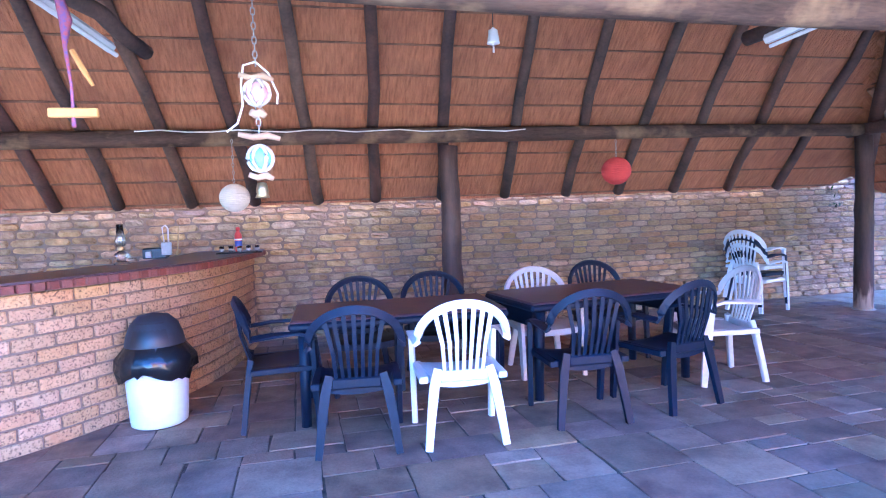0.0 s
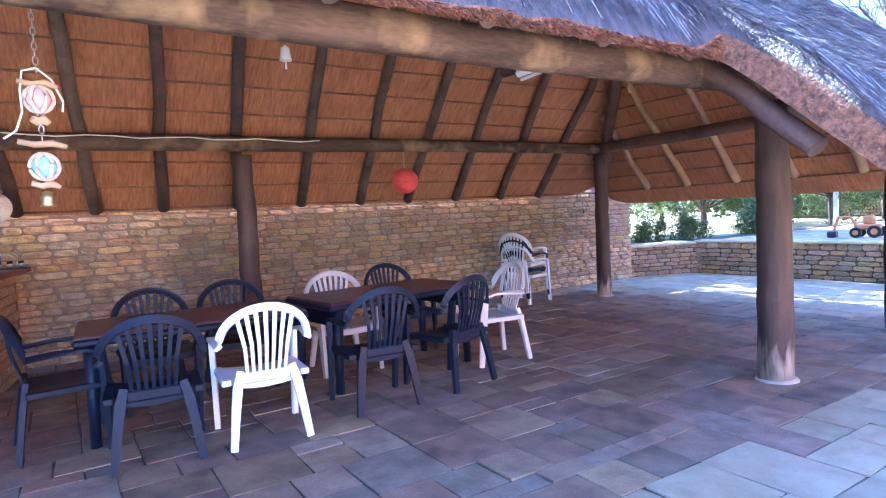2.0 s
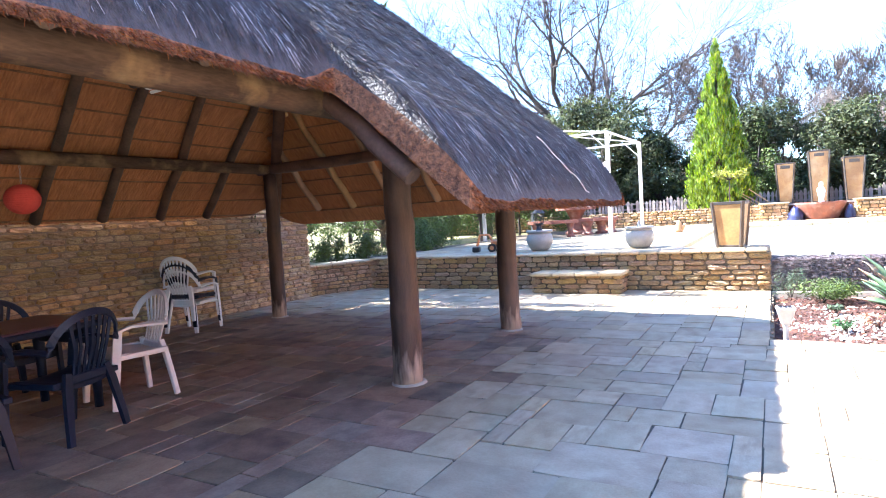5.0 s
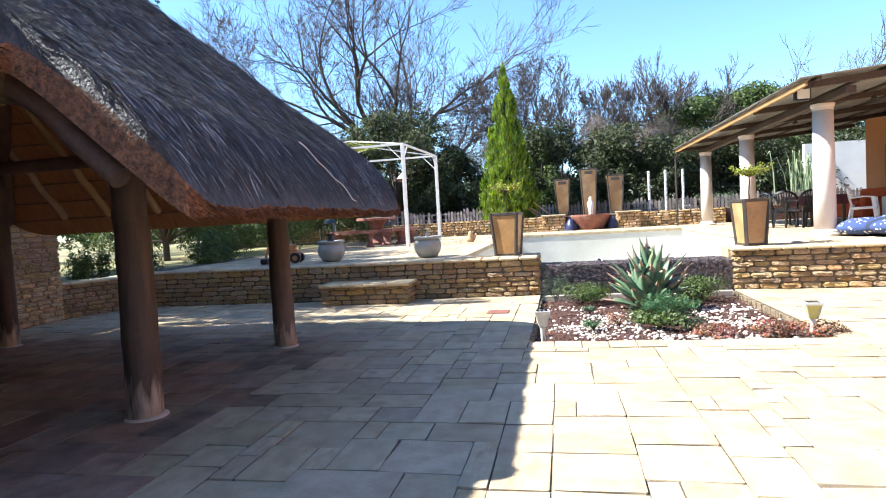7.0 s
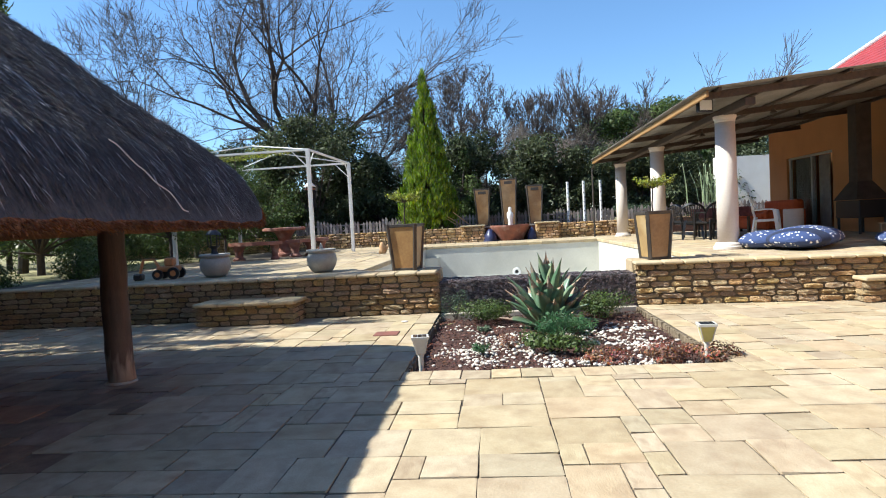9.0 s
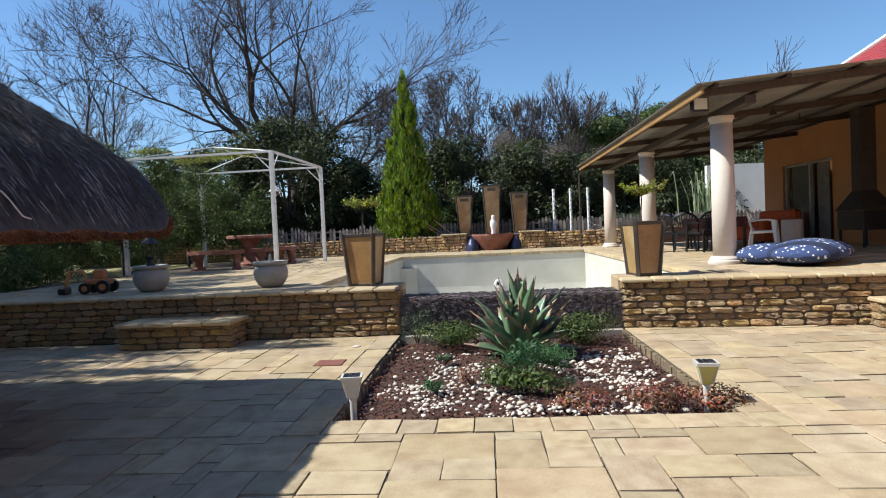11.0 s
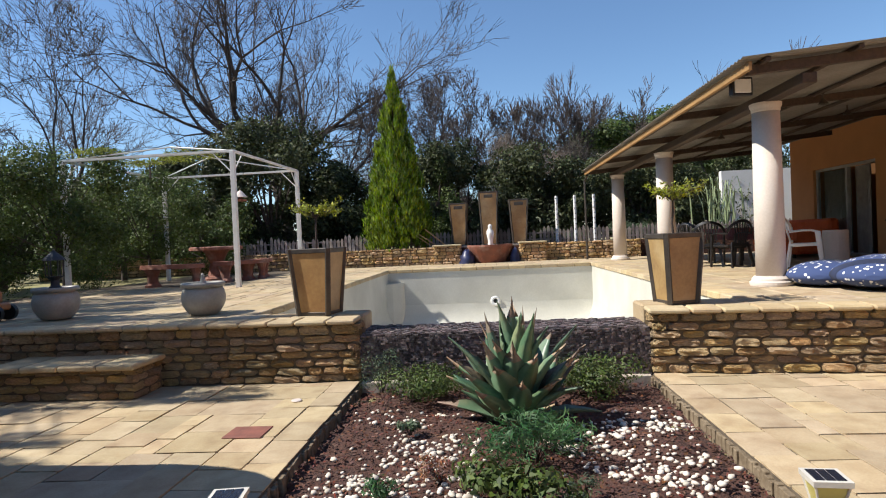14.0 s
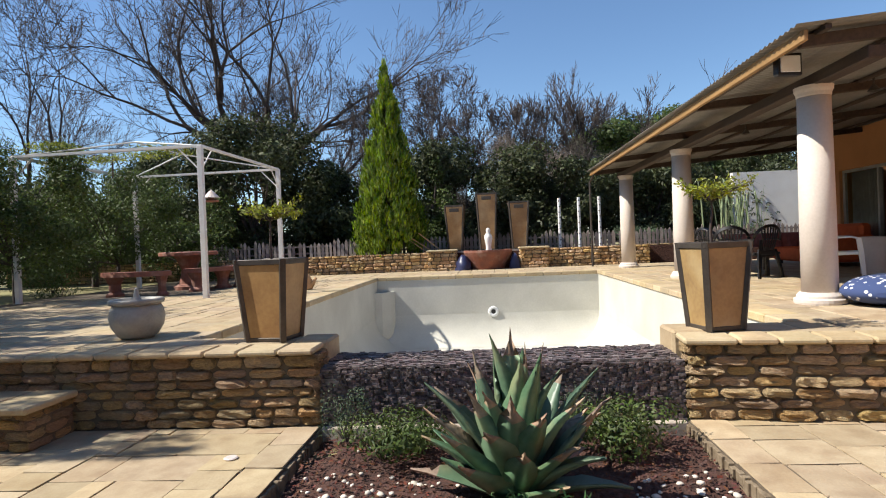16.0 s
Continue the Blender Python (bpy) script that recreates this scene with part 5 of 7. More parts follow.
for cx, cy, sp, cnt in spots:
    for _ in range(int(cnt * 1.9)):
        x, y = rp3.gauss(11.4 - 1.068 * (11.4 - cx), sp * 0.5), rp3.gauss(cy, sp * 0.5)
        if not (8.0 < x < 11.35 and -4.18 < y < -1.45):
            continue
        r = rp3.choice((0.009, 0.012, 0.015, 0.018, 0.024)) * rp3.uniform(0.85, 1.15)
        if any((x - q[0]) ** 2 + (y - q[1]) ** 2 < (0.8 * (r + q[2])) ** 2 for q in placed):
            continue
        placed.append((x, y, r))
        m = Matrix.Translation((x, y, soil_z(x, y) + r * 0.45)) @ pose(0, 0, 0, rp3.uniform(-20, 20), rp3.uniform(-20, 20), rp3.uniform(0, 180)) @ Matrix.Diagonal((r * rp3.uniform(1.1, 1.5), r, r * 0.7, 1))
        vs, fs = [(0, 0, -1)], []
        for zz in (-0.6, 0.0, 0.6):
            q = math.sqrt(1 - zz * zz)
            vs += [(q * math.cos(a), q * math.sin(a), zz) for a in [2 * math.pi * i / 7 for i in range(7)]]
        vs.append((0, 0, 1))
        for i in range(7):
            j = (i + 1) % 7
            fs += [(0, 1 + j, 1 + i), (1 + i, 1 + j, 8 + j, 8 + i), (8 + i, 8 + j, 15 + j, 15 + i), (15 + i, 15 + j, 22)]
        pb_.add([m @ (Vector(v) * rp3.uniform(0.82, 1.12)) for v in vs], fs)
pebbles = new("white_pebbles", pb_.data("white_pebbles", M_PEBBLE, True))
tagged(pebbles, "smooth white pebbles strewn over the mulch", "pebbles", kind="stuff")

# agave
M_AGAVE = material("agave_leaf", (0.15, 0.235, 0.14), (0.075, 0.14, 0.08), 0.42, 3, 30, 0.15, per_object=0.2, stain=(0.42, 0.36, 0.18), stain_scale=4.0, stain_amount=0.35)
M_DEADLEAF = material("withered_agave_leaf", (0.42, 0.31, 0.21), (0.17, 0.115, 0.08), 0.8, 6, 40, 0.4, per_object=0.25)
ag = thing("agave", "large blue-green agave with withered brown leaf tips", "agave", at=(10.25, -2.87, soil_z(10.25, -2.87)))
ra = random.Random(17)
for k in range(54):
    ring_ = k / 53
    az = k * 2.399
    tilt = radians(4 + 62 * ring_ ** 0.95) + ra.uniform(-0.12, 0.12)
    L = (0.88 - 0.26 * ring_) * ra.uniform(0.82, 1.1)
    dead = ring_ > 0.3 and ra.random() < 0.12
    tipped = 0 if ra.random() < (0.75 if ring_ < 0.25 else 0.3) else ra.choice((1, 2, 2, 3))
    out = Vector((math.cos(az), math.sin(az), 0))
    side = Vector((-math.sin(az), math.cos(az), 0))
    left, right, mid = [], [], []
    p = out * 0.05 + Vector((0, 0, 0.10 * (1 - ring_)))
    th = tilt
    NSEG = 11
    curl = ra.uniform(-0.02, 0.045) + (0.03 if dead else 0)
    wide = ra.uniform(0.088, 0.118) * (0.8 if dead else 1)
    twist = ra.uniform(-0.5, 0.5)
    for j in range(NSEG + 1):
        s = j / NSEG
        w = max(0.001, wide * (0.5 + 0.5 * math.sin(math.pi * min(1, s * 1.05 + 0.05))) * (1 - s ** 5)) * (1 + ra.uniform(-0.10, 0.10))
        withered = j > NSEG - tipped
        if withered:
            w *= 0.6
        up = out * -math.cos(th) + Vector((0, 0, math.sin(th)))
        sd = (side + up * twist * s).normalized()
        fold = 0.65 if withered else 0.42
        left.append(p - sd * w + up * w * fold)
        right.append(p + sd * w + up * w * fold)
        mid.append(p - up * 0.012 * (1 - s))
        p = p + (out * math.sin(th) + Vector((0, 0, math.cos(th)))) * (L / NSEG)
        th += curl * (0.4 + 1.4 * s) * (1.3 if dead and s > 0.5 else 1) + (ra.uniform(-0.1, 0.3) if withered else 0)
    n = NSEG + 1
    q = Mesh().add(left + mid + right + [v - Vector((0, 0, 0.014)) for v in mid], [])
    q.f = [f for j in range(NSEG) for f in ((j, n + j, n + j + 1, j + 1), (n + j, 2 * n + j, 2 * n + j + 1, n + j + 1), (2 * n + j, 3 * n + j, 3 * n + j + 1, 2 * n + j + 1), (3 * n + j, j, j + 1, 3 * n + j + 1))]
    me = q.data("leaf", M_DEADLEAF if dead else M_AGAVE, True)
    if tipped and not dead:
        me.materials.append(M_DEADLEAF)
        for fc in me.polygons:
            if fc.index // 4 > NSEG - 1 - tipped:
                fc.material_index = 1
    part("leaf", fix_normals(me), None, ag, "withered brown leaf" if dead else "")


def leaf_material(name, a, b, per=0.35, rough=0.55):
    mt = material(name, a, b, rough, 3, 40, 0.0, per_island=per)
    mt.node_tree.nodes["Principled BSDF"].inputs["Specular IOR Level"].default_value = 0.22
    nt = mt.node_tree
    bs = nt.nodes["Principled BSDF"]
    tr = nt.nodes.new("ShaderNodeBsdfTranslucent")
    mx = nt.nodes.new("ShaderNodeMixShader")
    mx.inputs[0].default_value = 0.25
    src = bs.inputs["Base Color"].links[0].from_socket
    nt.links.new(src, tr.inputs["Color"])
    nt.links.new(bs.outputs[0], mx.inputs[1])
    nt.links.new(tr.outputs[0], mx.inputs[2])
    nt.links.new(mx.outputs[0], nt.nodes["Material Output"].inputs["Surface"])
    return mt


M_LEAFD = leaf_material("dark_evergreen_leaf", (0.10, 0.115, 0.05), (0.036, 0.045, 0.022))
M_LEAFG = leaf_material("garden_leaf", (0.125, 0.165, 0.05), (0.05, 0.075, 0.022))
M_LEAFY = leaf_material("yellow_green_leaf", (0.34, 0.36, 0.06), (0.17, 0.20, 0.03))
M_LEAFB = leaf_material("grey_green_leaf", (0.13, 0.17, 0.10), (0.06, 0.09, 0.05))
M_CYP = leaf_material("golden_cypress", (0.27, 0.35, 0.03), (0.07, 0.125, 0.016), per=0.35)
M_FERN = leaf_material("bright_fern_green", (0.10, 0.19, 0.075), (0.04, 0.095, 0.04))
M_SEDUM = leaf_material("red_sedum", (0.34, 0.125, 0.11), (0.22, 0.165, 0.08), per=0.6)
M_TWIG = material("bare_bark", (0.095, 0.07, 0.058), (0.045, 0.034, 0.03), 0.9, 4, 40, 0.4)


def shrub(name, label, x, y, z, rx, ry, h, n, mat, seed, ll=0.04, lw=0.014, upright=0.3, category="shrub", stems=10, kind=""):
    """A low plant: thin stems and a cloud of leaves with an uneven outline."""
    g_ = np.random.default_rng(seed)
    sb = thing(name, label, category, at=(x, y, z), kind=kind)
    lobes = g_.uniform(-1, 1, (9, 3)) * np.array([rx * 0.65, ry * 0.65, h * 0.3]) + np.array([0, 0, h * 0.5])
    pick = g_.integers(0, 9, n)
    dirs = g_.normal(size=(n, 3))
    dirs /= np.linalg.norm(dirs, axis=1, keepdims=True)
    rad = g_.uniform(0.25, 1.0, n)[:, None] ** 0.5
    size = g_.uniform(0.3, 0.55, 9)[pick][:, None]
    c = lobes[pick] + dirs * rad * size * np.array([rx, ry, h])
    c[:, 2] = np.clip(c[:, 2], 0.015, None)
    nrm = dirs + np.array([0, 0, upright])
    nrm /= np.linalg.norm(nrm, axis=1, keepdims=True)
    v, f = cards(c, nrm, ll, lw, g_)
    tagged(part("foliage", np_mesh("foliage", v, f, mat), None, sb), kind="stuff")
    st = Mesh()
    for k in range(stems):
        t = lobes[k % 9]
        st.tube([(t[0] * 0.1, t[1] * 0.1, -0.03), (t[0] * 0.5, t[1] * 0.5, t[2] * 0.6), tuple(t)], [0.006, 0.004, 0.002], 5)
    part("stems", st, M_TWIG, sb)
    return sb


shrub("fern_bush", "bright green feathery bush growing in the mulch", 9.35, -2.95, -0.03, 0.36, 0.46, 0.28, 1300, M_FERN, 1, 0.085, 0.011, upright=-0.4, stems=26)
shrub("low_green_plant", "low green leafy plant beside the bush", 8.85, -2.8, -0.04, 0.30, 0.36, 0.17, 900, M_LEAFG, 2, 0.055, 0.024, stems=20)
shrub("low_green_plant", "low tangled green plant against the slate weir", 10.9, -1.95, -0.05, 0.42, 0.58, 0.27, 2300, M_LEAFG, 3, 0.042, 0.016, stems=24)
shrub("dry_herb", "dry grey-brown herb against the slate weir", 11.25, -1.6, -0.04, 0.16, 0.22, 0.36, 900, M_LEAFB, 13, 0.03, 0.008)
shrub("straggly_green_plant", "straggly green plant shaded by the agave", 10.95, -3.7, -0.05, 0.38, 0.5, 0.28, 2000, M_LEAFG, 4, 0.045, 0.018, stems=24)
shrub("dry_herb", "dry grey-brown herb against the slate weir", 11.28, -3.35, -0.04, 0.14, 0.5, 0.34, 900, M_LEAFB, 14, 0.03, 0.008)
shrub("red_sedum", "red and green sedum spilling over the bed edge", 8.22, -3.98, -0.05, 0.26, 0.44, 0.17, 2300, M_SEDUM, 5, 0.032, 0.018, stems=24)
shrub("red_sedum", "sprawling red and green sedum among the pebbles", 8.3, -3.3, -0.05, 0.2, 0.34, 0.10, 900, M_SEDUM, 15, 0.03, 0.016, stems=16)
shrub("grey_succulent", "small grey-green succulent rosette among pebbles", 9.95, -2.05, -0.04, 0.09, 0.09, 0.08, 160, M_LEAFB, 6, 0.05, 0.02)
shrub("small_fern", "small green fern among the pebbles", 8.85, -2.05, -0.04, 0.13, 0.13, 0.10, 260, M_FERN, 7, 0.05, 0.01)
shrub("dry_tuft", "small dry brown tuft among the pebbles", 9.05, -2.35, -0.04, 0.14, 0.16, 0.12, 400, M_SEDUM, 9, 0.04, 0.008)
shrub("dry_tuft", "small dry brown tuft among the pebbles", 8.75, -3.15, -0.04, 0.14, 0.16, 0.10, 300, M_LEAFB, 10, 0.04, 0.008)
# rough mortar skirt along both bed sides
M_MORTARB = material("earthy_mortar", (0.26, 0.20, 0.13), (0.12, 0.085, 0.05), 0.95, 9, 50, 0.7)
for y0, s in ((-4.26, 1), (-1.34, -1)):
    sk = Mesh()
    rs2 = random.Random(3)
    k = 7.97
    while k < 11.4:
        w = rs2.uniform(0.03, 0.07)
        sk.cbox(k, min(y0, y0 + s * rs2.uniform(0.02, 0.05)), -0.13, k + w, max(y0, y0 + s * rs2.uniform(0.02, 0.05)), -0.015 + rs2.uniform(-0.02, 0.0), 0.004)
        k += w
    thing("bed_edge", "rough broken mortar edge of the sunken bed", "edging", mesh=sk, material=M_MORTARB, kind="structure")

# solar lights
M_LAMPW = material("dusty_white_plastic", (0.60, 0.57, 0.51), (0.48, 0.45, 0.40), 0.5, 6, 40, 0.1)
M_SOLAR = material("solar_cell", (0.02, 0.022, 0.035), None, 0.15, 12, 60, 0.02)
M_AMBER = material("amber_diffuser", (0.55, 0.48, 0.14), None, 0.25, 4, 30, 0.02)
for x, y, lb, rz in ((8.06, -1.49, "white solar garden light stuck in the bed", 8), (8.2, -4.12, "white solar garden light among the sedum", -6)):
    so = thing("solar_light", lb, "garden light", at=(x, y, -0.1), rz=rz, group="solar lights")
    part("stake", Mesh().lathe([(0.02, 0), (0.024, 0.05), (0.026, 0.2), (0.034, 0.235)], 12), M_LAMPW, so, smooth=True)
    for nm, s0, s1, z0, z1, mat in (("diffuser", 0.036, 0.066, 0.235, 0.375, M_AMBER if y < -3 else M_LAMPW), ("rim", 0.078, 0.080, 0.375, 0.40, M_LAMPW)):
        q = Mesh().add([(-s0, -s0, z0), (s0, -s0, z0), (s0, s0, z0), (-s0, s0, z0), (-s1, -s1, z1), (s1, -s1, z1), (s1, s1, z1), (-s1, s1, z1)], [(3, 2, 1, 0), (4, 5, 6, 7), (0, 1, 5, 4), (1, 2, 6, 5), (2, 3, 7, 6), (3, 0, 4, 7)])
        part(nm, q, mat, so)
    for sx in (-1, 1):
        for sy in (-1, 1):
            part("corner_rib", Mesh().rod((sx * 0.036, sy * 0.036, 0.235), (sx * 0.068, sy * 0.068, 0.376), 0.006, n=6), M_LAMPW, so)
    for k in range(3):
        part("solar_panel", Mesh().box(-0.06, -0.06 + 0.042 * k, 0.40, 0.06, -0.022 + 0.042 * k, 0.403), M_SOLAR, so, "dark solar cells")
# drain covers
dr = thing("drain_cover", "rusty red square drain cover set in the slabs", "drain cover", mesh=Mesh().cbox(9.72, -0.98, 0.0, 9.98, -0.68, 0.012, 0.004), material=M_BRICKR)
thing("pipe_cap", "small round white pipe cap in the slabs", "drain cap", at=(10.72, -0.92, 0.003), mesh=Mesh().lathe([(0.045, 0), (0.05, 0.006), (0.04, 0.012), (0.0, 0.01)], 18), material=M_CREAM)


# ---- planters and pots on the terrace walls ----
M_PANEL = material("amber_slate_panel", (0.42, 0.25, 0.08), (0.26, 0.14, 0.045), 0.6, 3, 30, 0.2, per_object=0.15, stain=(0.55, 0.42, 0.22), stain_scale=2.5, stain_amount=0.4)
M_FRAME = material("dark_steel_frame", (0.09, 0.075, 0.06), (0.05, 0.04, 0.035), 0.5, 6, 40, 0.2, metal=0.4)
M_POT = material("glazed_grey_pot", (0.36, 0.33, 0.28), (0.24, 0.22, 0.19), 0.45, 3, 40, 0.2, stain=(0.5, 0.47, 0.42), stain_scale=3.0, stain_amount=0.3)


def tapered_planter(label, at, rz, b, t, h, group, soil_=True, plaque=False):
    pl = thing("tapered_planter", label, "planter", at=at, rz=rz, group=group)
    f = 0.028
    for k in range(4):
        q = Matrix.Rotation(k * math.pi / 2, 4, "Z")
        v = [(-b + f, -b, 0.03), (b - f, -b, 0.03), (t - f, -t, h - 0.04), (-t + f, -t, h - 0.04)]
        inn = [(x, y + 0.02, z) for x, y, z in v]
        part("panel", Mesh().add([q @ Vector(p) for p in v + inn], [(0, 1, 2, 3), (7, 6, 5, 4), (0, 4, 5, 1), (1, 5, 6, 2), (2, 6, 7, 3), (3, 7, 4, 0)]), M_PANEL, pl, "amber-brown stone panel")
        part("frame_bar", fix_normals(Mesh().bar([q @ Vector((-b, -b, 0)), q @ Vector((-t, -t, h))], 0.05, 0.035, q.to_3x3() @ Vector((-1, -1, 0))).data("frame_bar", M_FRAME)), None, pl)
        part("rim_bar", Mesh().cbox(-t - 0.015, -t - 0.012, h - 0.05, t + 0.015, -t + 0.03, h, 0.005, q), M_FRAME, pl)
        part("foot_bar", Mesh().cbox(-b, -b - 0.006, 0.0, b, -b + 0.02, 0.035, 0.004, q), M_FRAME, pl)
        if plaque and k == 3:
            part("plaque", Mesh().cbox(-0.14, -t - 0.03, h - 0.2, 0.14, -t + 0.01, h - 0.10, 0.006, q), M_FRAME, pl, "dark letterbox slot with pale edge")
    if soil_:
        part("soil", Mesh().box(-t + 0.02, -t + 0.02, h - 0.10, t - 0.02, t - 0.02, h - 0.05), M_SOIL, pl)
    return pl


GP = "tapered planters by the weir"
tapered_planter("tapered planter of amber panels in dark steel", (11.93, -0.82, DECK + 0.006), -9, 0.17, 0.225, 0.72, GP)
tapered_planter("tapered planter of amber panels in dark steel", (11.83, -4.62, DECK + 0.006), 13, 0.15, 0.20, 0.72, GP)


def lollipop(x, y, z, h, seed, spread=0.36):
    g_ = np.random.default_rng(seed)
    tr = thing("small_standard_tree", "young standard tree with flat yellow-green crown in planter", "tree", at=(x, y, z), group="standard trees in planters")
    part("trunk", Mesh().tube([(0, 0, -0.05), (0.012, 0.01, h * 0.4), (-0.008, 0.0, h * 0.75), (0.0, 0, h)], [0.013, 0.011, 0.010, 0.008], 7), M_TWIG, tr, smooth=True)
    br, pts = Mesh(), []
    for k in range(34):
        a, u = g_.uniform(0, 6.28), g_.uniform(0.25, 1)
        e = Vector((math.cos(a) * spread * u, math.sin(a) * spread * u, h + 0.02 + 0.16 * u * g_.uniform(0.2, 1.1)))
        m_ = Vector((e.x * 0.4, e.y * 0.4, h + 0.05))
        br.tube([(0, 0, h - 0.02), m_, e], [0.006, 0.004, 0.002], 4)
        for j in range(22):
            pts.append(Vector(m_).lerp(e, g_.uniform(0.2, 1.1)) + Vector(g_.normal(size=3) * 0.022))
    part("branches", br, M_TWIG, tr)
    c = np.array([tuple(p) for p in pts])
    nrm = g_.normal(size=c.shape) + np.array([0, 0, 0.8])
    nrm /= np.linalg.norm(nrm, axis=1, keepdims=True)
    v, f = cards(c, nrm, 0.042, 0.022, g_)
    tagged(part("crown", np_mesh("crown", v, f, M_LEAFY), None, tr, "small yellow-green leaves"), kind="stuff")


lollipop(11.93, -0.82, DECK + 0.66, 0.42, 2, 0.33)
lollipop(11.83, -4.62, DECK + 0.66, 0.42, 3, 0.33)
for x, y, s in ((12.25, 0.66, 1.0), (12.3, 2.53, 1.02)):
    po_ = thing("round_pot", "squat round grey glazed pot on the terrace wall", "pot", at=(x, y, DECK + 0.006), group="round pots")
    part("body", Mesh().lathe([(r * s, h * s) for r, h in ((0.14, 0), (0.18, 0.03), (0.235, 0.12), (0.25, 0.20), (0.235, 0.28), (0.21, 0.33))], 32), M_POT, po_, smooth=True)
    part("rim", Mesh().lathe([(r * s, h * s) for r, h in ((0.205, 0.32), (0.245, 0.335), (0.25, 0.365), (0.235, 0.38), (0.20, 0.375), (0.19, 0.33))], 32), M_POT, po_, smooth=True)
    part("soil", Mesh().lathe([(0.0, 0.345 * s), (0.195 * s, 0.345 * s)], 24), M_SOIL, po_)
# pale lantern standing in one pot, cone stub in the other
la = thing("garden_lantern", "weathered blue-grey lantern standing in the pot", "lantern", at=(12.3, 2.53, DECK + 0.355))
part("foot", Mesh().lathe([(0.09, 0), (0.05, 0.06), (0.045, 0.12), (0.10, 0.17)], 12), M_LID, la)
for k in range(6):
    a = k * math.pi / 3
    part("bar", Mesh().rod((0.09 * math.cos(a), 0.09 * math.sin(a), 0.17), (0.10 * math.cos(a), 0.10 * math.sin(a), 0.36), 0.008, n=5), M_LID, la)
part("roof", Mesh().lathe([(0.13, 0.36), (0.10, 0.40), (0.03, 0.46), (0.0, 0.50)], 12), M_LID, la)
cn = thing("cone_ornament", "small grey cone ornament standing in the pot", "ornament", at=(12.25, 0.66, DECK + 0.345), mesh=Mesh().lathe([(0.06, 0), (0.03, 0.06), (0.018, 0.13), (0.0, 0.15)], 12), material=M_POT)
# toy digger
M_TOYO = material("faded_orange_plastic", (0.50, 0.20, 0.06), (0.36, 0.14, 0.05), 0.55, 5, 40, 0.1)
dg = thing("toy_digger", "faded orange toy digger with black wheels", "toy", at=(12.25, 3.35, DECK + 0.006), rz=8)
part("body", Mesh().cbox(-0.1, -0.2, 0.13, 0.1, 0.16, 0.22, 0.02), M_TOYO, dg)
part("cab", Mesh().cbox(-0.08, -0.12, 0.22, 0.08, 0.03, 0.36, 0.02), M_TOYO, dg)
for sx in (-1, 1):
    for yy, r in ((-0.14, 0.10), (0.12, 0.085)):
        w = part("wheel", Mesh().rod((sx * 0.10, yy, r), (sx * 0.16, yy, r), r, n=18), M_BLACK, dg)
        part("hub", Mesh().rod((sx * 0.158, yy, r), (sx * 0.166, yy, r), r * 0.5, n=12), M_TOYO, w)
part("arm", Mesh().tube([(0, 0.14, 0.2), (0, 0.22, 0.34), (0, 0.40, 0.34), (0, 0.47, 0.12)], 0.025, 6), M_TOYO, dg)
part("bucket", Mesh().cbox(-0.08, 0.42, 0.0, 0.08, 0.56, 0.11, 0.02), M_BLACK, dg, "black bucket")
# small squirrel ornament
gn = Mesh().lathe([(0.09, 0), (0.10, 0.04), (0.07, 0.12), (0.085, 0.18), (0.06, 0.24), (0.05, 0.28), (0.0, 0.31)], 16)
gn.rod((0.0, -0.06, 0.05), (0.02, -0.16, 0.22), 0.05, 0.03, 10)
thing("garden_ornament", "small brown squirrel-shaped garden ornament by the pool", "ornament", at=(18.0, 0.75, DECK + 0.005), mesh=gn, material=M_CUT, smooth=True)

# ---- gazebo frame ----
gz = thing("gazebo_frame", "white steel gazebo frame with a climber over it", "gazebo")
GZ = [(16.9, 2.25), (20.45, 2.12), (20.6, 5.75), (17.05, 5.9)]
TOPZ = 3.33
for x, y in GZ:
    part("post", Mesh().cbox(x - 0.045, y - 0.045, 0.60, x + 0.045, y + 0.045, TOPZ, 0.006), M_STEELW, gz)
for k in range(4):
    a, b = Vector((*GZ[k], TOPZ)), Vector((*GZ[(k + 1) % 4], TOPZ))
    part("top_rail", fix_normals(Mesh().bar([a, b], 0.045, 0.045, Vector((0, 0, 1))).data("top_rail", M_STEELW)), None, gz)
    d = (b - a).normalized()
    for p, s in ((a, 1), (b, -1)):
        part("brace", Mesh().rod(p + Vector((0, 0, -0.45)), p + d * s * 0.42 + Vector((0, 0, -0.02)), 0.014, n=6), M_STEELW, gz)
apex = [Vector((17.9, 4.05, TOPZ + 0.32)), Vector((19.6, 4.0, TOPZ + 0.32))]
part("ridge_rail", Mesh().rod(apex[0], apex[1], 0.016, n=6), M_STEELW, gz)
for k, ap in ((0, 0), (3, 0), (1, 1), (2, 1)):
    part("hip_rail", Mesh().rod(Vector((*GZ[k], TOPZ)), apex[ap], 0.016, n=6), M_STEELW, gz)
bf = thing("bird_feeder", "hanging bird feeder with pale cone roof", "bird feeder", at=(18.0, 2.6, 2.42))
part("roof", Mesh().lathe([(0.16, 0.08), (0.05, 0.20), (0.0, 0.24)], 16), M_CREAM, bf)
part("tray", Mesh().lathe([(0.13, 0), (0.14, 0.03), (0.0, 0.03)], 16), M_BRICKR, bf)
part("tube", Mesh().rod((0, 0, 0.02), (0, 0, 0.1), 0.05, n=12), M_BRICKR, bf)
part("cord", Mesh().rod((0, 0, 0.22), (0, -0.2, 0.93), 0.004, n=5), M_BLACK, bf)
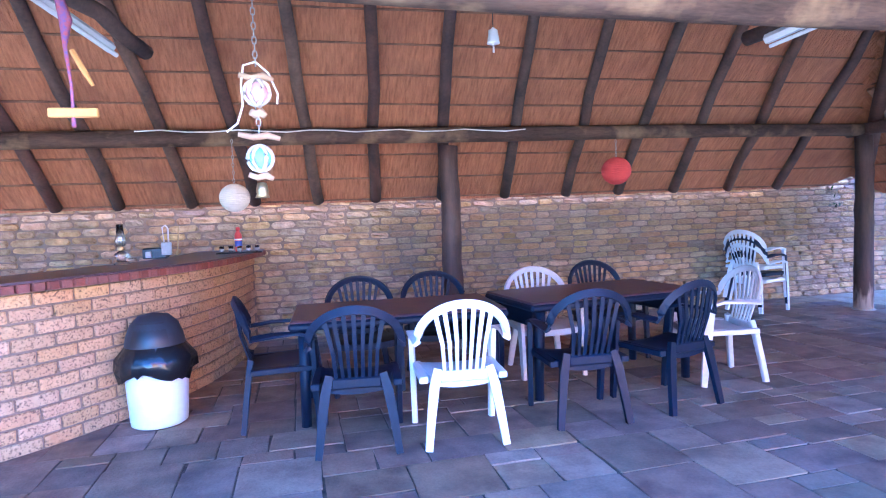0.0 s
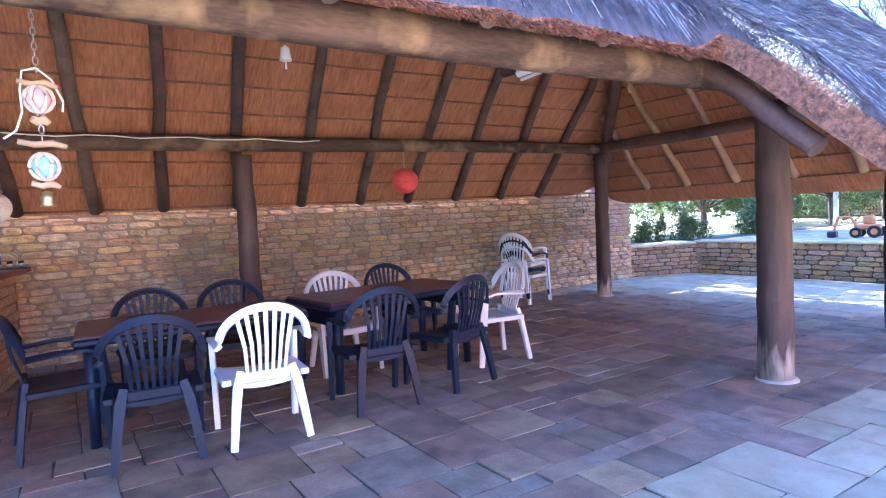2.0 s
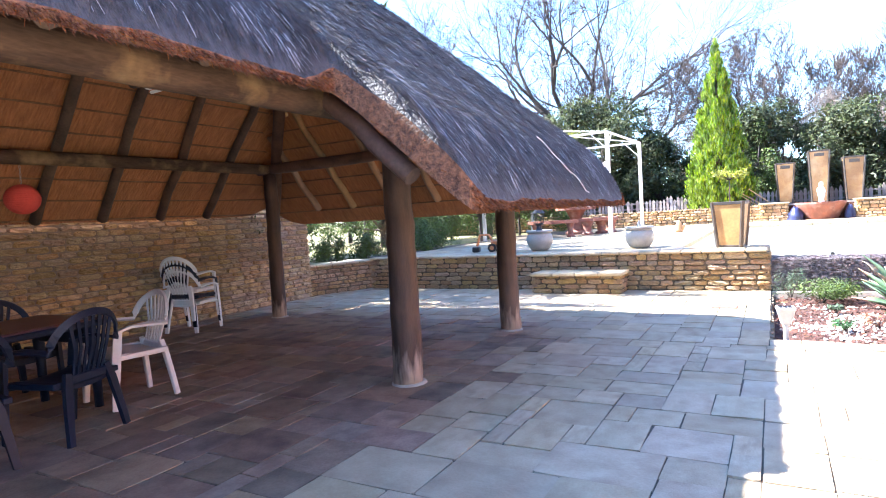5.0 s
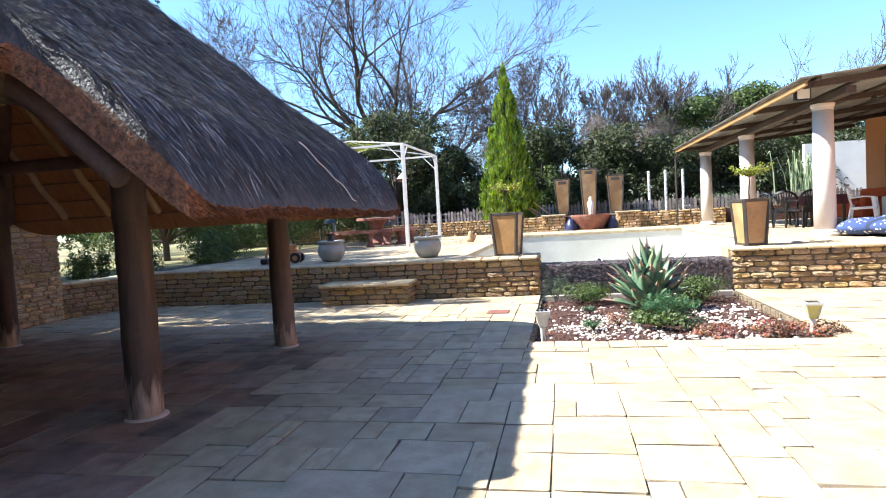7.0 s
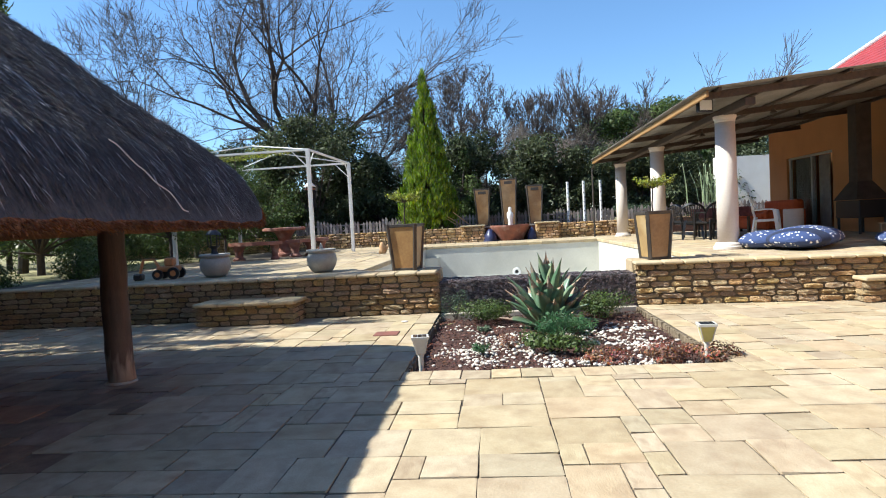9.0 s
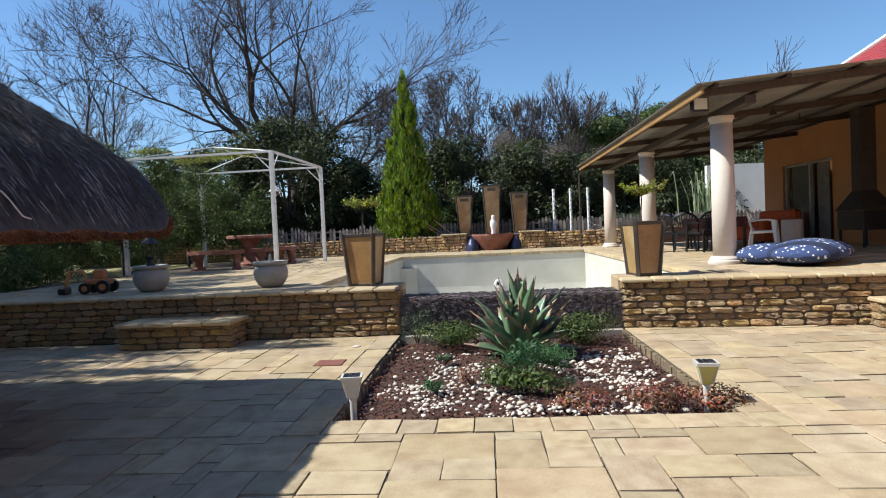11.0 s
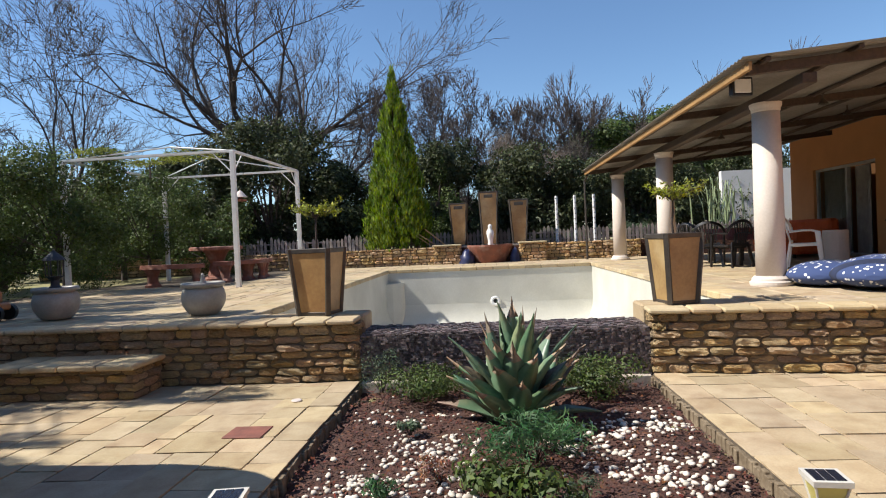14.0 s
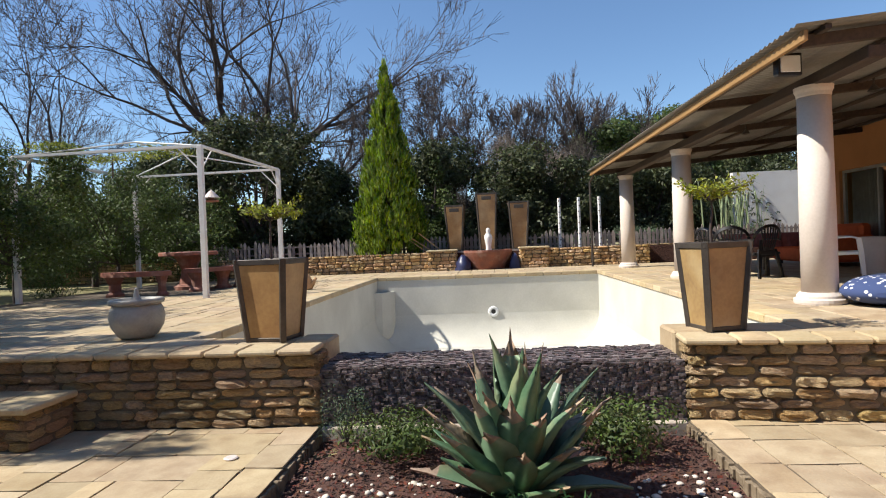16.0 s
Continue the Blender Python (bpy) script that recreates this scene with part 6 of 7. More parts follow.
# picnic set
M_TERRA = material("red_painted_concrete", (0.28, 0.10, 0.06), (0.17, 0.07, 0.05), 0.75, 5, 40, 0.3, stain=(0.45, 0.36, 0.3), stain_scale=4.0, stain_amount=0.4)
pt = thing("concrete_table", "round red painted concrete garden table on pedestal", "table", at=(19.6, 3.95, 0.62))
part("tabletop", Mesh().lathe([(0.58, 0.75), (0.62, 0.77), (0.62, 0.83), (0.58, 0.85), (0, 0.85)], 28), M_TERRA, pt)
part("pedestal", Mesh().lathe([(0.34, 0), (0.34, 0.08), (0.22, 0.14), (0.16, 0.44), (0.26, 0.68), (0.34, 0.77)], 20), M_TERRA, pt)
for x, y, rz in ((18.25, 4.1, 84), (20.1, 2.85, 0), (19.1, 2.85, -30)):
    be = thing("concrete_bench", "curved red painted concrete garden bench", "bench", at=(x, y, 0.62), rz=rz, group="garden benches")
    ou = [(0.82 * math.cos(a), 0.82 * math.sin(a) - 0.55) for a in [radians(50 + 80 * k / 10) for k in range(11)]]
    inn = [(1.22 * math.cos(a), 1.22 * math.sin(a) - 0.55) for a in [radians(130 - 80 * k / 10) for k in range(11)]]
    part("seat", fix_normals(Mesh().prism(ou + inn, 0.40, 0.49).data("seat", M_TERRA)), None, be)
    for sx in (-1, 1):
        q = Matrix.Translation((sx * 0.52, 0.32, 0)) @ pose(0, 0, 0, 0, 0, -sx * 28)
        part("leg", fix_normals(Mesh().lathe([(0.15, 0), (0.15, 0.05), (0.10, 0.10), (0.10, 0.24), (0.14, 0.35), (0.165, 0.40)], 12, (0, 0, 0), 0.75, 1.2).data("leg", M_TERRA)), None, be, m=q)

# ---- fountain at the end of the pool ----
fo_ = thing("fountain_basin", "red-brown half-round fountain basin between stone piers", "fountain", at=(23.95, -2.75, 0.62))
part("bowl", Mesh().lathe([(0.45, 0.0), (0.48, 0.05), (0.66, 0.40), (0.70, 0.50), (0.70, 0.56), (0.62, 0.56), (0.55, 0.46), (0, 0.44)], 28), M_TERRA, fo_, smooth=False)
st = Mesh().lathe([(0.10, 0), (0.13, 0.05), (0.09, 0.2), (0.12, 0.34), (0.15, 0.46), (0.12, 0.55), (0.06, 0.60), (0.08, 0.66), (0.07, 0.73), (0.0, 0.76)], 16, (0, 0, 0), 0.9, 0.8)
st.rod((0.0, 0.1, 0.5), (-0.03, -0.02, 0.66), 0.035, 0.03, 8)
thing("statue", "small white garden statue standing on the fountain basin", "statue", at=(23.95, -2.78, 1.06), mesh=st, material=M_WHITEWALL, smooth=True)
M_TARP = material("blue_tarpaulin", (0.03, 0.035, 0.10), (0.015, 0.018, 0.05), 0.4, 6, 30, 0.4)
for x, y, sx in ((23.6, -2.05, 0.24), (23.65, -3.5, 0.16)):
    q = Mesh()
    rg_ = random.Random(int(-y * 10))
    for j in range(7):
        for i in range(12):
            a, e = 2 * math.pi * i / 12, math.pi / 2 * j / 6
            r = sx * math.cos(e) * rg_.uniform(0.8, 1.15)
            q.v.append((r * math.cos(a), r * math.sin(a), 0.42 * math.sin(e) * rg_.uniform(0.85, 1.1)))
    q.f = [(j * 12 + i, j * 12 + (i + 1) % 12, (j + 1) * 12 + (i + 1) % 12, (j + 1) * 12 + i) for j in range(6) for i in range(12)]
    thing("crumpled_tarpaulin", "crumpled dark blue tarpaulin beside the fountain", "tarpaulin", at=(x, y, 0.635), mesh=q, material=M_TARP, smooth=True)
GF = "tall planters behind the fountain"
for y, h, b in ((-1.80, 1.36, 0.19), (-2.76, 1.68, 0.21), (-3.70, 1.40, 0.20)):
    tapered_planter("tall tapered amber-panelled planter with letterbox slot", (24.55, y, 1.17), 0, b, b + 0.085, h, GF, plaque=True)
    part("plinth", Mesh().box(24.3, y - 0.3, 0.585, 24.8, y + 0.3, 1.172), M_MORTARL, thing("planter_plinth", "low rendered plinth under a tall planter", "plinth", group="planter plinths"))

# picket fence
M_PICKET = material("grey_weathered_picket", (0.36, 0.31, 0.27), (0.22, 0.18, 0.155), 0.85, 5, 40, 0.4, per_object=0.3)
pf = thing("picket_fence", "weathered pointed timber picket fence behind the wall", "fence")
pk = Mesh().add([(-0.01, -0.045, 0), (-0.01, 0.045, 0), (-0.01, 0.045, 0.42), (-0.01, 0, 0.50), (-0.01, -0.045, 0.42), (0.01, -0.045, 0), (0.01, 0.045, 0), (0.01, 0.045, 0.42), (0.01, 0, 0.50), (0.01, -0.045, 0.42)],
                [(0, 4, 3, 2, 1), (5, 6, 7, 8, 9), (0, 1, 6, 5), (1, 2, 7, 6), (2, 3, 8, 7), (3, 4, 9, 8), (4, 0, 5, 9)]).data("picket", M_PICKET)
rk = random.Random(9)
y = 6.5
while y > -13:
    part("picket", pk, None, pf, m=pose(25.0 + (0.5 if y < -7 else 0), y, 1.12 + rk.uniform(-0.03, 0.04), 0, 0, rk.uniform(-6, 6)) @ Matrix.Diagonal((1, rk.uniform(0.8, 1.2), rk.uniform(0.85, 1.15), 1)))
    y -= 0.125 if rk.random() < 0.92 else 0.22
for z in (1.24, 1.45):
    part("rail", Mesh().cbox(25.02, -7.0, z, 25.05, 6.5, z + 0.05, 0.004), M_PICKET, pf)
    part("rail", Mesh().cbox(25.52, -13.0, z, 25.55, -7.0, z + 0.05, 0.004), M_PICKET, pf)
for y in (-4.92, -5.50, -6.10):
    wp = thing("white_growing_pole", "white plastic pole with dark planting holes", "pole", at=(24.7, y, 1.1), group="white poles")
    part("tube", Mesh().rod((0, 0, 0), (0, 0, 1.53), 0.045, n=12), M_WHITE, wp)
    for k in range(9):
        part("hole", Mesh().rod((-0.042, 0.012 * (-1) ** k, 0.12 + 0.165 * k), (-0.0475, 0.012 * (-1) ** k, 0.12 + 0.165 * k), 0.02, n=8), M_BLACK, wp)
upper = thing("upper_garden_bed", "raised soil bed behind the far stone wall", "flower bed", mesh=Mesh().box(24.12, -13.5, 0.58, 29, 12, 1.12), material=M_SOIL, kind="structure")
for k, (y, a) in enumerate(((-0.55, 25), (-0.75, 38), (-1.0, 12))):
    thing("garden_cane", "loose bamboo cane leaning behind the wall", "cane", mesh=Mesh().rod((24.2, y - 0.5, 1.1), (24.4, y + 0.45 * math.sin(radians(a)) + 0.2, 1.75), 0.016, n=6), material=M_CUT, group="garden canes")

# ---- trees ----
def branch(q, p, d, length, r, depth, rnd, spread, up, tips, seg=4, minr=0.006):
    pts, rs = [p.copy()], [r]
    end_r = r * 0.66
    for k in range(seg):
        d = (d + Vector((rnd.gauss(0, 0.11), rnd.gauss(0, 0.11), rnd.gauss(0, 0.09) + up))).normalized()
        p = p + d * (length / seg)
        pts.append(p.copy())
        rs.append(r + (end_r - r) * (k + 1) / seg)
    if r > 0.025:
        q.tube(pts, rs, 7 if r > 0.08 else 5)
    else:
        q.tube(pts[::2], rs[::2], 3)
    tips.append(p.copy())
    if depth == 0:
        return
    for _ in range(3 if rnd.random() < 0.42 else 2):
        axis = d.cross(Vector((rnd.gauss(0, 1), rnd.gauss(0, 1), rnd.gauss(0, 1)))).normalized()
        nd_ = (Matrix.Rotation(rnd.uniform(0.35, 0.75) * spread, 3, axis) @ d).normalized()
        branch(q, p, nd_, length * rnd.uniform(0.62, 0.84), max(minr, end_r * rnd.uniform(0.65, 0.9)), depth - 1, rnd, spread, up, tips, seg, minr)
    for k in range(1, seg):
        if rnd.random() < 0.72:
            axis = d.cross(Vector((rnd.gauss(0, 1), rnd.gauss(0, 1), rnd.gauss(0, 1)))).normalized()
            nd_ = (Matrix.Rotation(rnd.uniform(0.6, 1.15), 3, axis) @ d).normalized()
            branch(q, pts[k], nd_, length * rnd.uniform(0.35, 0.6), max(minr, rs[k] * 0.42), max(0, depth - 2), rnd, spread, up, tips, seg, minr)


def bare_tree(x, y, z, h, r, seed, label, depth=6, spread=0.75, lean=(0, 0), limbs=4, minr=0.008, mat=None, fork_at=0.22, flat=0.75):
    rnd = random.Random(seed)
    t = thing("bare_tree", label, "tree", at=(x, y, z), group="")
    tr, cr, tips = Mesh(), Mesh(), []
    fork = Vector((lean[0] * 0.25, lean[1] * 0.25, h * fork_at))
    tr.tube([(0, 0, -0.3), (0.02, 0, h * 0.08), tuple(fork)], [r * 1.25, r, r * 0.9], 10, 0.06, rnd)
    for k in range(limbs):
        a = 2 * math.pi * (k + rnd.uniform(-0.2, 0.2)) / limbs
        d = Vector((math.cos(a) * flat + lean[0] / h, math.sin(a) * flat + lean[1] / h, 0.85 + rnd.uniform(-0.25, 0.25))).normalized()
        branch(cr, fork.copy(), d, h * 0.27, r * 0.62, depth - 1, rnd, spread, 0.05, tips, minr=minr)
    part("trunk", tr, mat or M_TWIG, t, smooth=True)
    part("crown", cr, mat or M_TWIG, t, "fine leafless winter branches")
    return t, tips


bare_tree(33, 6.6, 0.58, 14.5, 0.27, 4, "large spreading leafless winter tree behind the garden", 7, 0.8, (0, 2.5), limbs=8, minr=0.010, fork_at=0.27, flat=0.95)
bare_tree(28, 14.6, 0.58, 9.5, 0.17, 8, "leafless winter tree beyond the lawn", 7, 0.62, limbs=5, minr=0.008)
bare_tree(36, -0.2, 0.58, 8.0, 0.15, 15, "small leafless tree behind the cypress", 7, 0.75, limbs=7, minr=0.012, fork_at=0.42, flat=0.9)
bare_tree(38, -4.6, 0.58, 8.0, 0.14, 21, "twiggy leafless tree behind the hedge", 7, 0.5, limbs=6, minr=0.014)
bare_tree(38, -7.6, 0.58, 7.8, 0.13, 25, "twiggy leafless tree behind the hedge", 7, 0.45, limbs=6, minr=0.013)
bare_tree(31, 3.4, 0.58, 7.6, 0.17, 33, "gnarled leaning leafless tree behind the hedge", 7, 0.8, (-0.5, 2.5), limbs=4, minr=0.011)
bare_tree(40, -17.0, 0.58, 10.5, 0.16, 41, "leafless tree beyond the house", 5, 0.6, limbs=4, minr=0.016)
bare_tree(24, 22.0, 0.58, 9.5, 0.2, 47, "leafless winter tree beyond the lawn", 7, 0.6, limbs=4, minr=0.012)


def leafy(name, label, x, y, z, rx, ry, h, n, mat, seed, ll, lw, base=0.0, lobes=22, category="tree", trunk=0.1, droop=0.0, fill=0.55):
    """A tree or tall bush: trunk, limbs to each lobe, and leaves gathered into uneven lobes."""
    g_ = np.random.default_rng(seed)
    t = thing(name, label, category, at=(x, y, z))
    lc = g_.uniform(-1, 1, (lobes, 3))
    ln_ = np.linalg.norm(lc, axis=1, keepdims=True)
    lc = lc / np.maximum(ln_, 1) * np.array([rx, ry, (h - base) / 2]) * 0.85 + np.array([0, 0, base + (h - base) / 2])
    pick = g_.integers(0, lobes, n)
    size = g_.uniform(0.22, 0.42, lobes)[pick][:, None]
    dirs = g_.normal(size=(n, 3))
    dirs /= np.linalg.norm(dirs, axis=1, keepdims=True)
    c = lc[pick] + dirs * (g_.uniform(0.15, 1, n)[:, None] ** fill) * size * np.array([rx, ry, (h - base) * 0.5])
    if droop:
        c[:, 2] -= g_.uniform(0, droop, n)
    c[:, 2] = np.clip(c[:, 2], 0.02, None)
    nrm = dirs * 0.7 + g_.normal(size=(n, 3)) * 0.5 + np.array([0, 0, 0.4])
    nrm /= np.linalg.norm(nrm, axis=1, keepdims=True)
    v, f = cards(c, nrm, ll, lw, g_)
    tagged(part("crown", np_mesh("crown", v, f, mat), None, t, "dense uneven foliage"), kind="stuff")
    st_ = Mesh()
    st_.tube([(0, 0, -0.2), (0.05, 0.02, base + (h - base) * 0.2), (0, 0, base + (h - base) * 0.55)], [trunk * 1.2, trunk, trunk * 0.5], 8)
    for k in range(lobes):
        e = lc[k]
        st_.tube([(0, 0, base + (h - base) * 0.15), (e[0] * 0.5, e[1] * 0.5, e[2] * 0.75), tuple(e)], [trunk * 0.45, trunk * 0.25, trunk * 0.08], 5)
    part("trunk", st_, M_TWIG, t)
    return t


# dark evergreens behind the terrace
HG = ((26.8, 5.2, 2.1, 2.3, 4.9, 101), (27.6, 2.6, 1.6, 1.7, 3.4, 102), (28.5, -1.6, 1.6, 2.0, 4.2, 103), (29.0, -5.2, 1.7, 2.3, 4.0, 104), (29.5, -8.8, 1.8, 2.3, 3.8, 105), (27.8, 8.6, 2.0, 2.2, 4.0, 106), (29.5, 12.5, 2.2, 2.6, 3.6, 107), (31.5, -12.5, 2.2, 2.6, 4.2, 108), (31.0, 17.5, 2.4, 3.0, 4.0, 109), (24.0, 11.5, 1.6, 1.8, 3.0, 110))
for x, y, rx, ry, h, sd in HG:
    leafy("evergreen_bush", "dense dark evergreen bush behind the terrace", x, y, 0.58, rx * 1.15, ry * 1.15, h * 1.12, 20000, M_LEAFD, sd, 0.17, 0.075, 0.05, 30, "bush", 0.09)
leafy("green_tree", "light green leafy tree behind the cypress", 27.2, -0.9, 0.58, 0.9, 0.9, 3.7, 5000, M_LEAFG, 120, 0.12, 0.05, 0.4, 14)
leafy("round_tree", "broad round green tree beyond the verandah", 38.0, -10.8, 0.58, 3.6, 4.2, 7.8, 26000, M_LEAFG, 121, 0.2, 0.09, 2.4, 30, trunk=0.2)
leafy("round_tree", "broad round green tree beyond the verandah", 44.0, -16.0, 0.58, 4.0, 4.6, 8.2, 18000, M_LEAFD, 122, 0.24, 0.1, 2.0, 30, trunk=0.2)
# grey twiggy shrubs that stand over the hedge
M_DRYTWIG = leaf_material("dry_grey_twig", (0.30, 0.245, 0.205), (0.16, 0.125, 0.105), 0.35, 0.9)
for x, y, r, h, sd in ((33.5, -4.4, 1.9, 5.9, 1), (34.5, -7.2, 1.8, 5.2, 2), (33.0, -1.9, 1.5, 5.0, 3), (34.0, 2.2, 1.6, 5.0, 4), (32.0, 10.4, 2.2, 4.8, 5)):
    leafy("twiggy_shrub", "tall dry grey twiggy shrub behind the hedge", x, y, 0.58, r, r, h, 9000, M_DRYTWIG, 400 + sd, 0.42, 0.014, 1.2, 18, "shrub", 0.06)
# tree line that closes the garden
nr = np.random.default_rng(77)
for k in range(26):
    a = radians(-58 + 150 * k / 25)
    R = nr.uniform(52, 60)
    leafy("distant_tree", "dark distant tree in the belt round the garden", 6 + R * math.cos(a), R * math.sin(a), 0.3, 4.2, 4.2, nr.uniform(4.5, 7.0), 2600, M_LEAFD, 200 + k, 0.6, 0.3, 0.2, 16, trunk=0.15)

# golden cypress: upright sprays in overlapping flames
cy = thing("golden_cypress", "tall narrow conical golden-green cypress", "tree", at=(24.85, 0.22, 1.13))
g_ = np.random.default_rng(5)
NC, H = 480, 5.8
hh = H * (1 - np.sqrt(g_.uniform(0, 1, NC))) * 0.97 + 0.02
az = g_.uniform(0, 6.283, NC)
hh += 0.22
rad = 1.12 * np.minimum((1 - np.minimum(hh, H * 0.99) / H) ** 0.80, 0.70 + 0.22 * hh) * g_.uniform(0.66, 1.06, NC)
cen = np.stack([rad * np.cos(az), rad * np.sin(az), hh], 1)
K = 80
g3 = g_.normal(size=(NC * K, 3))
slim = (0.45 + 0.55 * (1 - np.repeat(hh, K) / H))[:, None]
c = np.repeat(cen, K, 0) + g3 * np.array([0.07, 0.07, 0.15]) * slim
c[:, :2] *= (1 - 0.10 * np.clip(g3[:, 2:3], -2, 2) * slim)
outw = np.repeat(np.stack([np.cos(az), np.sin(az), np.full(NC, 0.25)], 1), K, 0)
nrm = outw + g_.normal(size=c.shape) * 0.5
nrm /= np.linalg.norm(nrm, axis=1, keepdims=True)
upd = np.array([0, 0, 1.0]) + outw * 0.35 + g_.normal(size=c.shape) * 0.22
s_ = np.cross(upd, nrm)
s_ /= np.linalg.norm(s_, axis=1, keepdims=True)
L = g_.uniform(0.08, 0.16, len(c))[:, None]
v = np.stack([c - upd * L * 0.5, c + s_ * L * 0.22, c + upd * L * 0.6, c - s_ * L * 0.22], 1).reshape(-1, 3)
tagged(part("crown", np_mesh("crown", v, np.arange(len(v)).reshape(-1, 4), M_CYP), None, cy, "upright golden-green sprays"), kind="stuff")
part("trunk", Mesh().tube([(0, 0, -0.1), (0, 0, 2.5), (0, 0, 5.2)], [0.12, 0.08, 0.02], 8), M_TWIG, cy)

# pepper tree with hanging sprays beside the shelter, and climber on the gazebo
def weeping(name, label, x, y, z, h, spread, n, mat, seed, low=0.8):
    g_ = np.random.default_rng(seed)
    t = thing(name, label, "tree", at=(x, y, z))
    st_, pts = Mesh(), []
    st_.tube([(0, 0, -0.2), (0.1, -0.05, h * 0.25), (0.0, 0.1, h * 0.5)], [0.14, 0.11, 0.09], 9)
    for k in range(60):
        a = g_.uniform(0, 6.28)
        u = math.sqrt(g_.uniform(0.05, 1)) * spread
        top = Vector((math.cos(a) * u, math.sin(a) * u, h * g_.uniform(0.75, 1.0) - 0.25 * u))
        st_.tube([(0, 0.1, h * 0.45), tuple(Vector((top.x * 0.5, top.y * 0.5, h * 0.85))), tuple(top)], [0.035, 0.02, 0.008], 5)
        for s in range(4):
            q0 = top + Vector(g_.normal(size=3) * 0.18)
            fall = g_.uniform(0.5, max(0.6, top.z - low))
            for j in range(n // 240):
                e = g_.uniform(0, 1)
                pts.append((q0.x + g_.normal() * 0.05 + 0.08 * e, q0.y + g_.normal() * 0.05, q0.z - fall * e))
    part("trunk", st_, M_TWIG, t)
    c = np.array(pts)
    nrm = g_.normal(size=c.shape)
    nrm /= np.linalg.norm(nrm, axis=1, keepdims=True)
    v, f = cards(c, nrm, 0.125, 0.034, g_)
    tagged(part("crown", np_mesh("crown", v, f, mat), None, t, "thin hanging leaf sprays"), kind="stuff")


weeping("pepper_tree", "tall pepper tree with thin drooping green sprays", 11.0, 8.6, 0.58, 7.4, 3.5, 84000, M_LEAFG, 3, 0.3)
weeping("pepper_tree", "pepper tree with thin drooping green sprays", 17.5, 10.5, 0.58, 4.4, 2.2, 12000, M_LEAFG, 4, 0.3)
leafy("climber", "sparse green climber trained over the gazebo corner", 17.2, 6.1, 0.58, 1.7, 1.5, 3.3, 17000, M_LEAFG, 130, 0.085, 0.035, 0.3, 20, "climber", 0.04)
leafy("climber", "sparse green climber trained over the gazebo corner", 20.5, 6.2, 0.58, 1.7, 1.5, 3.2, 15000, M_LEAFG, 131, 0.085, 0.035, 0.2, 20, "climber", 0.04)
leafy("climber", "thin leafy climber lying across the gazebo rails", 18.0, 4.6, 3.2, 1.2, 1.6, 0.5, 2200, M_LEAFY, 132, 0.06, 0.025, 0.05, 12, "climber", 0.015)
# tree added out of view so its crown dapples the left terrace
leafy("shade_tree", "unseen leafy tree added to shade the left terrace", 11.6, 9.9, 0.58, 3.5, 3.0, 7.8, 19000, M_LEAFG, 160, 0.15, 0.06, 2.7, 34, trunk=0.16)
for x, y, s, sd in ((13.6, 5.9, 0.5, 1), (14.5, 6.4, 0.6, 2), (15.4, 6.6, 0.6, 3), (12.2, 6.6, 0.45, 4), (16.2, 6.9, 0.7, 5), (11.4, 6.9, 0.4, 6), (19.3, 6.8, 0.7, 7), (22.2, 5.0, 0.6, 8)):
    shrub("garden_shrub", "green leafy garden shrub beside the terrace", x, y, 0.57, s, s, s * 1.3, 2200, M_LEAFG, 140 + sd, 0.07, 0.025)
for x, y, sd in ((10.9, 8.0, 1), (10.2, 9.2, 2), (12.0, 9.8, 3)):
    bare_tree(x, y, 0.58, 3.4, 0.09, 60 + sd, "small bare garden tree behind the low wall", 5, 0.6, limbs=4)
for x, y, sd in ((9.5, 10.5, 1), (13.0, 13.0, 2), (17.0, 15.0, 3), (5.5, 11.0, 4), (20.5, 13.5, 5), (22.5, 8.2, 6), (19.2, 9.2, 7), (16.2, 8.9, 8), (24.3, 6.6, 9)):
    leafy("evergreen_bush", "dense evergreen bush at the garden boundary", x, y, 0.58, 1.9, 1.9, 2.9, 8000, M_LEAFG, 150 + sd, 0.11, 0.045, 0.1, 22, "bush", 0.08)

# ---- verandah things ----
GV = "dark chairs at the verandah table"
dark = make_chair(M_BLACK, "dark brown plastic armchair at the verandah table", GV)
dark.matrix_basis = pose(17.6, -7.05, DECK + 0.005, 0, 0, -110)
copy_thing(dark, pose(17.15, -7.3, DECK + 0.005, 0, 0, -70))
copy_thing(dark, pose(18.8, -7.2, DECK + 0.005, 0, 0, -150))
wv = copy_thing(white, pose(16.2, -8.15, DECK + 0.005, 0, 0, 150))
tagged(wv, "white plastic armchair on the verandah", "chair", "verandah seats")
vt = thing("verandah_table", "long table under a dark red patterned cloth", "table", at=(18.3, -7.95, DECK + 0.004))
M_CLOTH = material("dark_red_cloth", (0.13, 0.035, 0.04), (0.07, 0.02, 0.025), 0.8, 12, 60, 0.2)
part("tabletop", Mesh().cbox(-0.9, -0.42, 0.70, 0.9, 0.42, 0.73, 0.008), M_TIMBER, vt)
for sx in (-1, 1):
    for sy in (-1, 1):
        part("leg", Mesh().cbox(sx * 0.82 - 0.03, sy * 0.35 - 0.03, 0, sx * 0.82 + 0.03, sy * 0.35 + 0.03, 0.70, 0.005), M_BLACK, vt)
cl = Mesh()
ring_ = [(-0.92, -0.44), (0.92, -0.44), (0.92, 0.44), (-0.92, 0.44)]
per = []
for k in range(4):
    a, b = Vector(ring_[k]), Vector(ring_[(k + 1) % 4])
    per += [a.lerp(b, i / 16) for i in range(16)]
nP = len(per)
